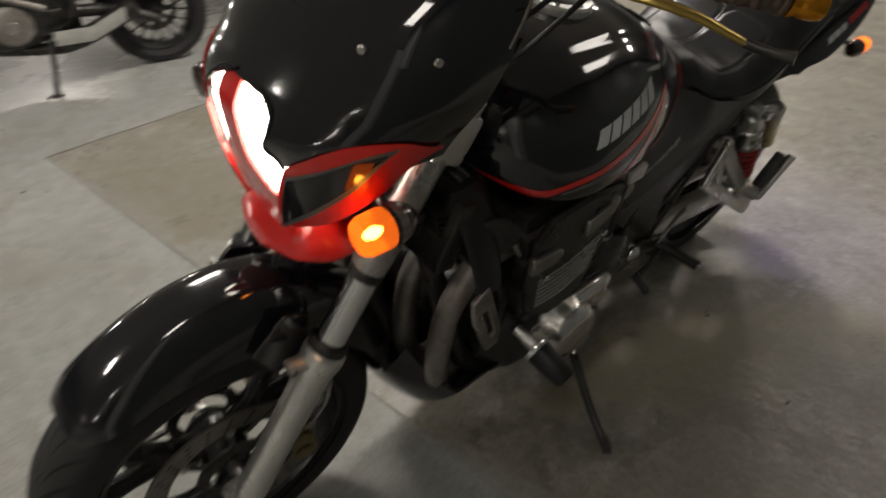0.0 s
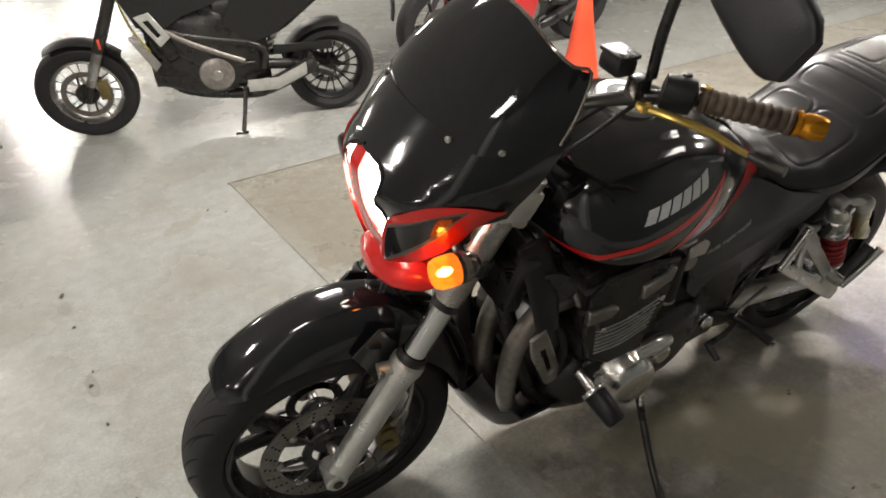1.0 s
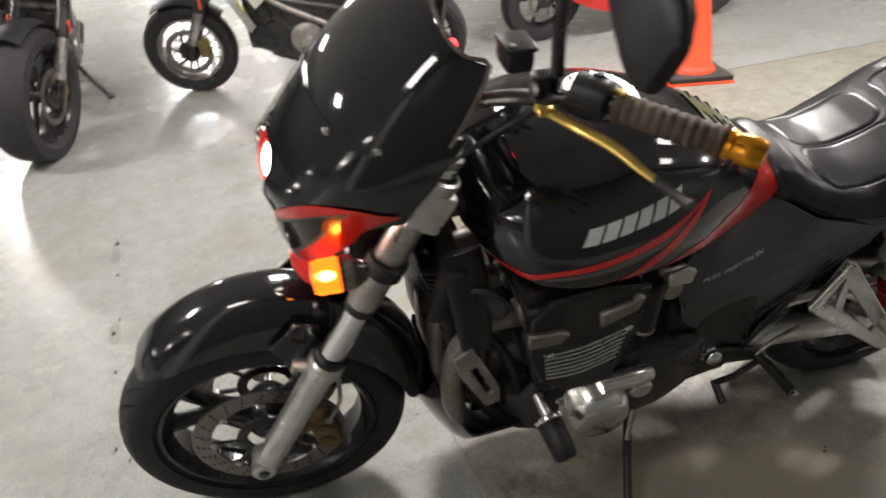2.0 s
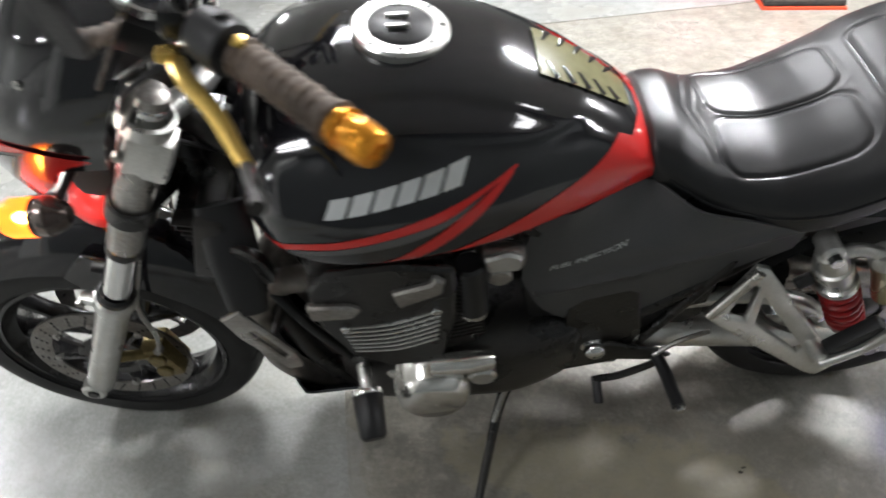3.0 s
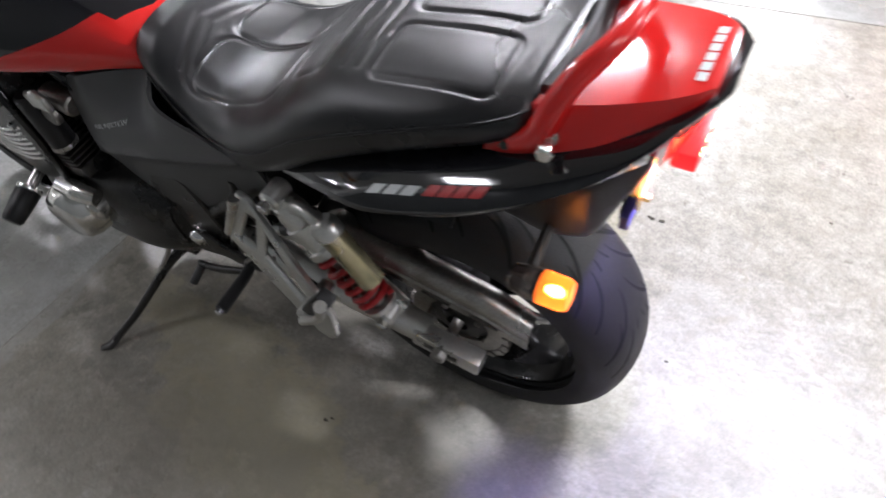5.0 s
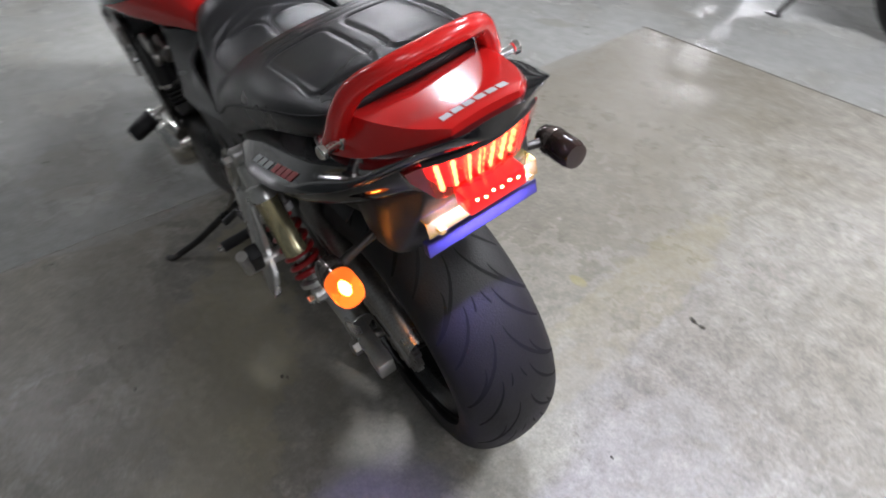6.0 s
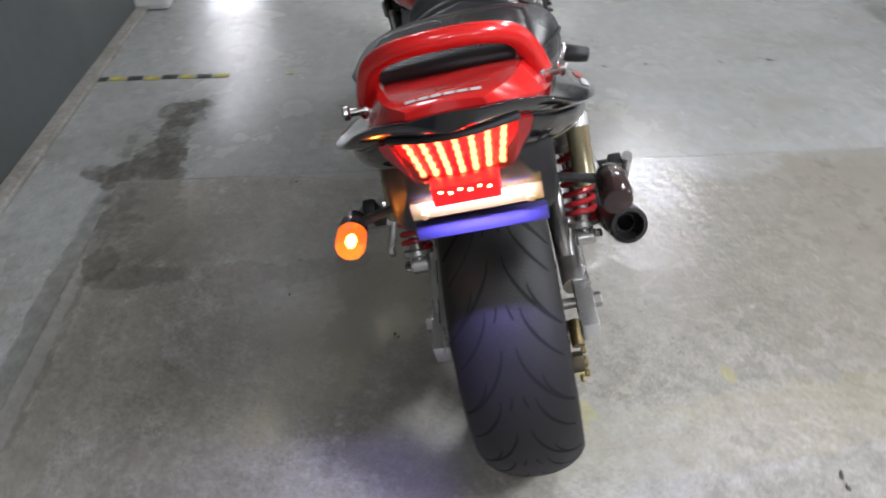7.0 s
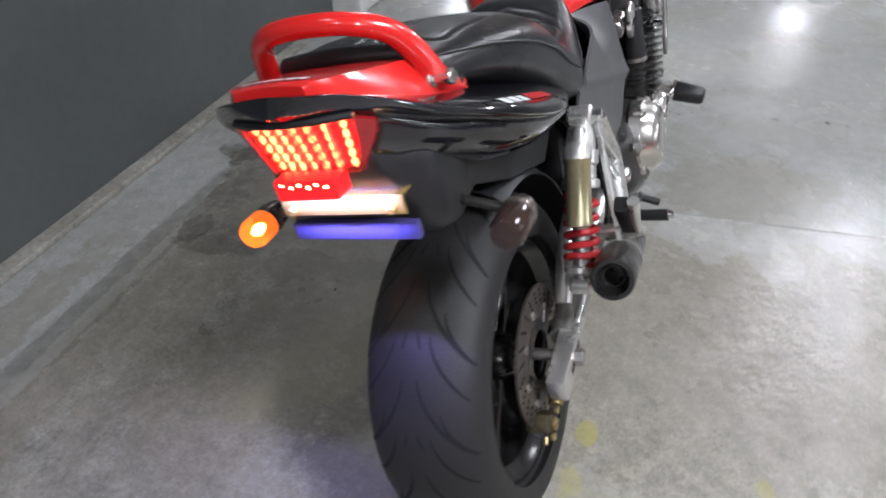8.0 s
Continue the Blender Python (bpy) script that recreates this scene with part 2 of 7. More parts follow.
        ms.inputs["To Min"].default_value, ms.inputs["To Max"].default_value = 0.0, strength
        nt.links.new(ad.outputs["Value"], ms.inputs["Value"])
        uneven = nt.nodes.new("ShaderNodeMath")
        uneven.operation = "MULTIPLY"
        nt.links.new(ms.outputs["Result"], uneven.inputs[0])
        nt.links.new(blotch, uneven.inputs[1])
        return uneven.outputs["Value"]

    if patchy > 0.3:
        # fine crazing, drawn out across the patch and broken up
        warp = nt.nodes.new("ShaderNodeMix")
        warp.data_type = "VECTOR"
        warp.inputs["Factor"].default_value = 0.22
        nt.links.new(co.outputs["Object"], warp.inputs[4])
        nt.links.new(noise_node(4, 5, 0.6).outputs["Color"], warp.inputs[5])
        lay = nt.nodes.new("ShaderNodeMapping")
        lay.inputs["Scale"].default_value = (13, 6, 1)
        nt.links.new(warp.outputs[1], lay.inputs["Vector"])
        cells = nt.nodes.new("ShaderNodeTexVoronoi")
        cells.feature, cells.voronoi_dimensions = "DISTANCE_TO_EDGE", "2D"
        cells.inputs["Scale"].default_value = 1.0
        nt.links.new(lay.outputs["Vector"], cells.inputs["Vector"])
        broken = nt.nodes.new("ShaderNodeMath")
        broken.operation = "MULTIPLY"
        nt.links.new(ramp(cells.outputs["Distance"], 0.075, 0.0), broken.inputs[0])
        nt.links.new(ramp(noise_node(5, 4, 0.6).outputs["Fac"], 0.44, 0.74), broken.inputs[1])
        c3 = mix(broken.outputs["Value"], c3, BROWN)
        dull.append((broken.outputs["Value"], 0.25))
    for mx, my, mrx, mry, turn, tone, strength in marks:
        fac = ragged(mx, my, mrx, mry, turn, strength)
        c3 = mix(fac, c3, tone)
        if tone is DARK:
            dull.append((fac, 0.30))
    dull += [(ragged(*spot[:5], 1.0), spot[5]) for spot in sheen]
    nt.links.new(c3, b.inputs["Base Color"])
    rr = nt.nodes.new("ShaderNodeMapRange")
    rr.inputs["From Min"].default_value, rr.inputs["From Max"].default_value = 0.3, 0.7
    rr.inputs["To Min"].default_value, rr.inputs["To Max"].default_value = rough - spread, rough + spread
    nt.links.new(mid.outputs["Fac"], rr.inputs["Value"])
    rough_out = rr.outputs["Result"]
    for fac, more in dull:
        step = nt.nodes.new("ShaderNodeMath")
        step.operation, step.use_clamp = "MULTIPLY_ADD", True
        nt.links.new(fac, step.inputs[0])
        step.inputs[1].default_value = more
        nt.links.new(rough_out, step.inputs[2])
        rough_out = step.outputs["Value"]
    nt.links.new(rough_out, b.inputs["Roughness"])
    b.inputs["Specular IOR Level"].default_value = 0.52 if patchy > 0.3 else 0.40
    if patchy > 0.3:
        waves = noise_node(26, 5, 0.6)
        wb = nt.nodes.new("ShaderNodeBump")
        wb.inputs["Strength"].default_value, wb.inputs["Distance"].default_value = 0.5, 0.006
        nt.links.new(waves.outputs["Fac"], wb.inputs["Height"])
    bp = nt.nodes.new("ShaderNodeBump")
    bp.inputs["Strength"].default_value, bp.inputs["Distance"].default_value = 0.35 if patchy > 0.3 else 0.15, 0.002
    nt.links.new(speck.outputs["Fac"], bp.inputs["Height"])
    if patchy > 0.3:
        nt.links.new(wb.outputs["Normal"], bp.inputs["Normal"])
    nt.links.new(bp.outputs["Normal"], b.inputs["Normal"])
    return m


SPILL = (0.28, 0.25, 0.045)
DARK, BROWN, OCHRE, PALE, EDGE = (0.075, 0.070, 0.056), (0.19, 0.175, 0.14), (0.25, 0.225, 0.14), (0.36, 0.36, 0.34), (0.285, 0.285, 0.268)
FLOOR_COAT = concrete("sealed_grey_floor", (0.31, 0.315, 0.30), (0.27, 0.275, 0.26), (0.24, 0.235, 0.21), 0.255, 0.07, 2.6, 0.16, marks=(
    (1.60, 1.09, 0.13, 0.11, 0, DARK, 0.85), (1.66, 1.05, 0.07, 0.08, 0, DARK, 0.8), (1.40, 1.09, 0.22, 0.07, 6, DARK, 0.9), (1.24, 1.11, 0.16, 0.10, 10, DARK, 0.9), (1.12, 1.13, 0.18, 0.15, 0, DARK, 0.9), (1.15, 1.26, 0.06, 0.11, -25, DARK, 0.85), (0.2, 1.235, 1.3, 0.035, 0, DARK, 0.6),
    (1.28, -0.60, 0.26, 0.34, 10, BROWN, 0.6), (1.62, -0.35, 0.16, 0.20, 0, BROWN, 0.25), (1.70, -3.0, 0.5, 0.25, 0, BROWN, 0.14), (1.75, -0.85, 0.45, 0.10, 75, BROWN, 0.2), (2.5, -1.6, 0.6, 0.2, 20, BROWN, 0.14), (1.92, -0.95, 0.016, 0.07, 0, DARK, 0.35), (1.915, -0.45, 0.014, 0.05, 3, DARK, 0.35), (1.925, -1.45, 0.022, 0.07, -4, DARK, 0.4), (1.90, -0.05, 0.012, 0.05, 0, BROWN, 0.4), (1.40, -1.85, 0.10, 0.05, 30, BROWN, 0.5), (1.5, 0.4, 0.2, 0.15, 0, BROWN, 0.35), (-0.2, 1.38, 0.8, 0.09, 0, BROWN, 0.6), (-1.6, 1.36, 0.9, 0.10, 0, BROWN, 0.6), (-0.7, 1.30, 0.4, 0.05, 0, DARK, 0.4)))
# the DARK mark at (0.34, 0.22) is oil stain plus the motorcycle's painted shade
FLOOR_PATCH = concrete("worn_bare_concrete", (0.285, 0.275, 0.245), (0.240, 0.228, 0.197), (0.195, 0.181, 0.146), 0.36, 0.17, 2.2, 0.31, 0.40, 0.66, marks=(
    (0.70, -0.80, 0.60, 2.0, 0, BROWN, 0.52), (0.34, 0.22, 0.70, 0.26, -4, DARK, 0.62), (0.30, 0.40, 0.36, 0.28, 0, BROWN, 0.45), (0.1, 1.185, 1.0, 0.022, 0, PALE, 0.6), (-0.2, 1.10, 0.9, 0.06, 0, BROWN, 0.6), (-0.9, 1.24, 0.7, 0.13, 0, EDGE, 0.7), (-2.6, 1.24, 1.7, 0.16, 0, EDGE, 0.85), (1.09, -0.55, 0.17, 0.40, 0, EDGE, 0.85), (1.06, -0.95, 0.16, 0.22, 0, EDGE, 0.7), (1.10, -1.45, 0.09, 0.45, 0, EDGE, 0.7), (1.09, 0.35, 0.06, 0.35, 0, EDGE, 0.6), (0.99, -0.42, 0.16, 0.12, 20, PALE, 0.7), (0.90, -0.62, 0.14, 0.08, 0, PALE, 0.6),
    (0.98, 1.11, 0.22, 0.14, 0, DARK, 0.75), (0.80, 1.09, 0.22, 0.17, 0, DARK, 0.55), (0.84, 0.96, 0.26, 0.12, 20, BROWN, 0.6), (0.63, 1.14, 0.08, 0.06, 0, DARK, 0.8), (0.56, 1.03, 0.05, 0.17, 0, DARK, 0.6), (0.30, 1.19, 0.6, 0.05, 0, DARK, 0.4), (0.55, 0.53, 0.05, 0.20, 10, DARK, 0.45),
    (0.40, 0.36, 0.50, 0.16, -30, OCHRE, 0.5), (0.11, -0.15, 0.040, 0.024, 0, SPILL, 0.75), (-0.02, -0.13, 0.036, 0.020, 20, SPILL, 0.7), (-0.06, -0.12, 0.024, 0.016, 0, SPILL, 0.5), (0.05, -0.51, 0.03, 0.016, 0, SPILL, 0.5), (-0.10, -0.50, 0.10, 0.60, 6, OCHRE, 0.45), (0.25, 0.62, 0.60, 0.20, -12, BROWN, 0.5), (0.10, 0.95, 0.35, 0.10, 5, BROWN, 0.35), (-0.4, 0.1, 0.5, 0.5, 0, PALE, 0.25),
    (0.9, -1.5, 0.3, 0.3, 0, BROWN, 0.5)), sheen=((0.72, -0.84, 0.70, 0.50, 0, -0.17), (0.95, -0.5, 0.5, 0.4, 0, -0.12)))


# ---- small mesh kit ----
def part(name, bm, mat, parent=None, label="", smooth=True, m=None):
    me = bpy.data.meshes.new(name)
    bmesh.ops.recalc_face_normals(bm, faces=bm.faces)
    bm.to_mesh(me)
    bm.free()
    me.materials.append(mat)
    if smooth:
        me.shade_smooth()
        me.set_sharp_from_angle(angle=radians(38))
    ob = new(name, me)
    ob.parent = parent
    if m is not None:
        ob.matrix_basis = m
    if label:
        tagged(ob, label)
    return ob


def thing(name, label, category, m=None, group="", kind=""):
    ob = new(name)
    ob.empty_display_size = 0.1
    if m is not None:
        ob.matrix_world = m
    return tagged(ob, label, category, group, kind)


def box(sx, sy, sz, c=(0, 0, 0), bevel=0.0, rot=None, bm=None):
    bm = bm or bmesh.new()
    r = bmesh.ops.create_cube(bm, size=1)
    vs = r["verts"]
    m = Matrix.Translation(c) @ (rot.to_matrix().to_4x4() if rot else Matrix.Identity(4)) @ Matrix.Diagonal((sx, sy, sz, 1))
    bmesh.ops.transform(bm, matrix=m, verts=vs)
    if bevel:
        es = list({e for v in vs for e in v.link_edges})
        bmesh.ops.bevel(bm, geom=es, offset=bevel, segments=2, profile=0.6, affect="EDGES")
    return bm


def smooth_path(pts, n=6):
    """Catmull-Rom through the points."""
    p = [Vector(q) for q in pts]
    if len(p) < 3:
        return p
    out = []
    for i in range(len(p) - 1):
        a, b, c, d = p[max(i - 1, 0)], p[i], p[i + 1], p[min(i + 2, len(p) - 1)]
        for k in range(n):
            t = k / n
            out.append(0.5 * ((2 * b) + (c - a) * t + (2 * a - 5 * b + 4 * c - d) * t * t + (3 * b - a - 3 * c + d) * t ** 3))
    out.append(p[-1])
    return out


def tube(pts, r, seg=12, n=6, bm=None, cap=True, flat=1.0):
    """A round bar along a smooth path; r may be a list of radii at the given points; flat squeezes it along its second axis."""
    bm = bm or bmesh.new()
    path = smooth_path(pts, n)
    rs = r if isinstance(r, (list, tuple)) else [r] * len(pts)
    k = np.linspace(0, len(pts) - 1, len(path))
    rad = [float(v) for v in np.interp(k, range(len(pts)), rs)]
    up, rings = None, []
    for i, p in enumerate(path):
        t = (path[min(i + 1, len(path) - 1)] - path[max(i - 1, 0)]).normalized()
        if up is None:
            up = t.orthogonal().normalized() if abs(t.z) > 0.9 else (Vector((0, 0, 1)) - t * t.z).normalized()
        up = (up - t * up.dot(t)).normalized()
        side = t.cross(up)
        rings.append([bm.verts.new(p + rad[i] * (math.cos(a) * side + flat * math.sin(a) * up)) for a in (2 * math.pi * j / seg for j in range(seg))])
    for a, b in zip(rings, rings[1:]):
        for j in range(seg):
            bm.faces.new((a[j], a[(j + 1) % seg], b[(j + 1) % seg], b[j]))
    if cap:
        bm.faces.new(rings[0]), bm.faces.new(rings[-1])
    return bm


def lathe(profile, a, b, seg=32, bm=None, close=False):
    """Turns (along, radius) pairs about the line from a towards b. close joins the profile's ends."""
    bm = bm or bmesh.new()
    a, t = Vector(a), (Vector(b) - Vector(a)).normalized()
    u = t.orthogonal().normalized()
    w = t.cross(u)
    rings = []
    for s, r in profile:
        if r < 1e-6:
            rings.append([bm.verts.new(a + t * s)])
        else:
            rings.append([bm.verts.new(a + t * s + r * (math.cos(q) * u + math.sin(q) * w)) for q in (2 * math.pi * j / seg for j in range(seg))])
    pairs = list(zip(rings, rings[1:])) + ([(rings[-1], rings[0])] if close else [])
    for p, q in pairs:
        for j in range(seg):
            k = (j + 1) % seg
            f = [v for v in (p[j % len(p)], p[k % len(p)], q[k % len(q)], q[j % len(q)])]
            f = list(dict.fromkeys(f))
            if len(f) > 2:
                bm.faces.new(f)
    return bm


def rod(a, b, r, bevel=0.003, seg=20, bm=None):
    """A round bar with eased ends."""
    n = (Vector(b) - Vector(a)).length
    e = min(bevel, r * 0.5)
    return lathe([(0, 0), (0, r - e), (e, r), (n - e, r), (n, r - e), (n, 0)], a, b, seg, bm)


def knots(*pairs):
    """A smooth curve through (place, value) pairs."""
    xs = np.array([p[0] for p in pairs], float)
    ys = np.array([p[1] for p in pairs], float)
    o = np.argsort(xs)
    xs, ys = xs[o], ys[o]
    d = np.diff(ys) / np.diff(xs)
    m = np.concatenate([[d[0]], [0 if d[i] * d[i + 1] <= 0 else 2 * d[i] * d[i + 1] / (d[i] + d[i + 1]) for i in range(len(d) - 1)], [d[-1]]])

    def f(x):
        x = min(max(x, xs[0]), xs[-1])
        i = min(max(int(np.searchsorted(xs, x) - 1), 0), len(d) - 1)
        h = xs[i + 1] - xs[i]
        t = (x - xs[i]) / h
        return float((2 * t ** 3 - 3 * t * t + 1) * ys[i] + (t ** 3 - 2 * t * t + t) * h * m[i] + (-2 * t ** 3 + 3 * t * t) * ys[i + 1] + (t ** 3 - t * t) * h * m[i + 1])
    return f


def grid(points, bm=None, close_u=False):
    """Faces over rows of points."""
    bm = bm or bmesh.new()
    vs = [[bm.verts.new(p) for p in row] for row in points]
    for i in range(len(vs) - 1):
        for j in range(len(vs[i]) - (0 if close_u else 1)):
            k = (j + 1) % len(vs[i])
            bm.faces.new((vs[i][j], vs[i][k], vs[i + 1][k], vs[i + 1][j]))
    return bm, vs


def thicken(bm, t):
    bmesh.ops.recalc_face_normals(bm, faces=bm.faces)
    bmesh.ops.solidify(bm, geom=bm.faces[:], thickness=t)
    return bm


def plate(outline, y, t, bevel=0.002, bm=None, holes=()):
    """A flat plate in the x-z plane, from y to y - t, with an outline of (x, z) pairs."""
    bm = bm or bmesh.new()
    new_edges = []
    for loop in (outline, *holes):
        vs = [bm.verts.new((x, y, z)) for x, z in loop]
        new_edges += [bm.edges.new((vs[i], vs[(i + 1) % len(vs)])) for i in range(len(vs))]
    r = bmesh.ops.triangle_fill(bm, use_beauty=True, use_dissolve=True, edges=new_edges)
    fs = [f for f in r["geom"] if isinstance(f, bmesh.types.BMFace)]
    ext = bmesh.ops.extrude_face_region(bm, geom=fs)
    vs = [v for v in ext["geom"] if isinstance(v, bmesh.types.BMVert)]
    bmesh.ops.translate(bm, vec=(0, -t, 0), verts=vs)
    if bevel:
        es = [e for e in bm.edges if len(e.link_faces) == 2 and e.calc_face_angle(0) > 1.0]
        bmesh.ops.bevel(bm, geom=es, offset=bevel, segments=1, affect="EDGES")
    return bm


def moved(bm, m):
    bmesh.ops.transform(bm, matrix=m, verts=bm.verts[:])
    return bm


# ---- the garage ----
def slab(name, x0, x1, y0, y1, z0, z1, mat, label, category, bevel=0.0, kind="structure", name_m=None):
    ob = part(name, box(x1 - x0, y1 - y0, z1 - z0, ((x0 + x1) / 2, (y0 + y1) / 2, (z0 + z1) / 2), bevel), mat, None, label, False, GARAGE)
    return tagged(ob, "", category, "", kind)


slab("floor", -12, 16, -22, 12, -0.30, 0.0, FLOOR_COAT, "grey sealed concrete garage floor with scuffs and glossy sheen", "floor")
slab("ceiling", -12, 16, -22, 12, CEILING, CEILING + 0.3, CEIL, "grey concrete garage ceiling", "ceiling")
slab("wall_side", -12, 2.86, 1.585, 1.83, 0.0, CEILING, WALL_PAINT, "dark grey-green painted garage wall", "wall")
slab("baseboard", -12, 2.86, 1.525, 1.585, 0.0, 0.022, SKIRT, "rough cement skirting strip along the dark wall", "skirting", 0.006)
slab("column", 2.86, 3.30, 1.41, 1.92, 0.0, CEILING, PALE_WALL, "pale grey painted concrete column at the wall's end", "column", 0.03)
slab("wall_far", -12, 16, -22.3, -22, 0.0, CEILING, PALE_WALL, "pale grey garage wall", "wall")
slab("wall_front", 16, 16.3, -22, 12, 0.0, CEILING, PALE_WALL, "pale grey garage wall", "wall")
slab("wall_rear", -12.3, -12, -22, 12, 0.0, CEILING, PALE_WALL, "pale grey garage wall", "wall")
slab("wall_left", -12, 16, 12, 12.3, 0.0, CEILING, PALE_WALL, "pale grey garage wall", "wall")
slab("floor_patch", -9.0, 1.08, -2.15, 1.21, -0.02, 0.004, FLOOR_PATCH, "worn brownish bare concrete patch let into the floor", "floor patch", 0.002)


def blot(name, x, y, rx, ry, mat, label, category, seed, z=0.0075, turn=0.0, t=0.0015):
    """A flat irregular mark on the floor."""
    bm = bmesh.new()
    rnd = random.Random(seed)
    ph = [rnd.uniform(0, 6.28) for _ in range(4)]
    ring = []
    for i in range(48):
        a = 2 * math.pi * i / 48
        k = 1 + 0.20 * math.sin(2 * a + ph[0]) + 0.14 * math.sin(3 * a + ph[1]) + 0.09 * math.sin(5 * a + ph[2]) + 0.06 * math.sin(9 * a + ph[3])
        ring.append((rx * k * math.cos(a), ry * k * math.sin(a)))
    top = [bm.verts.new((p, q, 0)) for p, q in ring]
    low = [bm.verts.new((p * 1.01, q * 1.01, -t)) for p, q in ring]
    bm.faces.new(top)
    for i in range(48):
        bm.faces.new((low[i], low[(i + 1) % 48], top[(i + 1) % 48], top[i]))
    ob = part(name, bm, mat, None, label, False, pose(x, y, z, 0, 0, turn))
    return tagged(ob, "", category)


# housings, drawn over the added fill lamps as well
for fx in LAMPS:
    m = GARAGE @ pose(fx[0], fx[1], CEILING - 0.06, 0, 0, 0 if fx[3] == "x" else 90)
    lampcase = thing("ceiling_light", "white metal ceiling light for a fluorescent tube or added fill, switched on", "ceiling light", m, "ceiling lights")
    part("housing", box(0.70, 0.36, 0.06, (0, 0, 0.03), 0.008), PALE_WALL, lampcase)
    part("end_cap", box(0.03, 0.32, 0.05, (0.335, 0, -0.025), 0.006), PALE_WALL, lampcase)
    part("end_cap", box(0.03, 0.32, 0.05, (-0.335, 0, -0.025), 0.006), PALE_WALL, lampcase)


# ---- the parked motorcycle: x ahead, y to its left, z up, leaning on its side stand ----
from mathutils.bvhtree import BVHTree

LEAN = 13.0
BIKE = thing("motorcycle", "black and red naked motorcycle leaning on its side stand, lights on", "motorcycle", pose(0, -0.016, 0, -LEAN, 0, 0))


def power_sin(a, n):
    s = math.sin(a)
    return math.copysign(abs(s) ** (2.0 / n), s)


def loft(x0, x1, w, zt, zc, zb, nx=48, na=48, n=2.4, nb=None, shape=None, even=False):
    """A closed body along x: half width w, top zt, widest height zc, bottom zb, all curves of x."""
    rows = []
    for i in range(nx + 1):
        x = x0 + (x1 - x0) * i / nx
        W, T, C, Bt = w(x), zt(x), zc(x), zb(x)
        row = []
        for j in range(na):
            a = 2 * math.pi * j / na
            c = power_sin(a + math.pi / 2, n if math.cos(a) > 0 else (nb or n))
            y = W * power_sin(a, n if math.cos(a) > 0 else (nb or n))
            z = C + (T - C) * c if c > 0 else C + (C - Bt) * c
            if even and math.cos(a) > 1e-6:          # evenly spaced points across a flat top
                s = math.sin(a)
                y, z = W * s, C + (T - C) * max(0.0, 1 - abs(s) ** n) ** (1 / n)
            p = Vector((x, y, z))
            row.append(shape(p, a) if shape else p)
        rows.append(row)
    bm, vs = grid(rows, close_u=True)
    bm.faces.new(vs[0]), bm.faces.new(vs[-1])
    bmesh.ops.recalc_face_normals(bm, faces=bm.faces)
    return bm


def decal(tree, x0, x1, low, high, nx=40, nz=4, side=1, lift=0.0009):
    """A film laid on a body's side, between two curves of x."""
    rows = []
    for i in range(nx + 1):
        x = x0 + (x1 - x0) * i / nx
        row = []
        for k in range(nz + 1):
            z = low(x) + (high(x) - low(x)) * k / nz
            hit, nor, _, _ = tree.ray_cast(Vector((x, 0.6 * side, z)), Vector((0, -side, 0)))
            if hit is None:
                hit, nor, _, _ = tree.find_nearest(Vector((x, 0.15 * side, z)))
            if nor.y * side < 0:
                nor = -nor
            row.append(hit + nor * lift)
        rows.append(row)
    return grid(rows)[0]


def letter_blocks(tree, x0, x1, base, height, count, slant, gap, side=1, lift=0.0012):
    """Plain slanted blocks in a row, where a maker's name stands."""
    out = []
    step = (x1 - x0) / count
    for i in range(count):
        a, b = x0 + step * i, x0 + step * (i + 1 - gap)
        rows = []
        for k in range(5):
            f = k / 4
            row = []
            for j in range(5):
                x = a + (b - a) * j / 4 + slant * (f - 0.5)
                z = base(a + (b - a) * j / 4) + height * f
                hit, nor, _, _ = tree.ray_cast(Vector((x, 0.6 * side, z)), Vector((0, -side, 0)))
                if hit is None:
                    hit, nor, _, _ = tree.find_nearest(Vector((x, 0.15 * side, z)))
                if nor.y * side < 0:
                    nor = -nor
                row.append(hit + nor * lift)
            rows.append(row)
        out.append(grid(rows)[0])
    return out


# tank
tank_w = knots((0.475, 0.070), (0.50, 0.092), (0.57, 0.128), (0.65, 0.166), (0.75, 0.206), (0.85, 0.229), (0.95, 0.238), (1.03, 0.222), (1.09, 0.165), (1.12, 0.09))
tank_t = knots((0.475, 0.795), (0.50, 0.815), (0.57, 0.873), (0.65, 0.926), (0.75, 0.968), (0.85, 0.987), (0.95, 0.988), (1.03, 0.972), (1.09, 0.936), (1.12, 0.905))
tank_c = knots((0.475, 0.783), (0.55, 0.792), (0.65, 0.796), (0.85, 0.802), (1.00, 0.808), (1.12, 0.845))
tank_b = knots((0.475, 0.765), (0.55, 0.762), (0.70, 0.764), (0.85, 0.766), (1.00, 0.772), (1.07, 0.79), (1.12, 0.82))


tank_ridge = knots((0.56, 0.872), (0.65, 0.900), (0.71, 0.908), (0.775, 0.922), (0.88, 0.945))


def ease(v):
    return 1 / (1 + math.exp(-max(-30.0, min(30.0, v))))


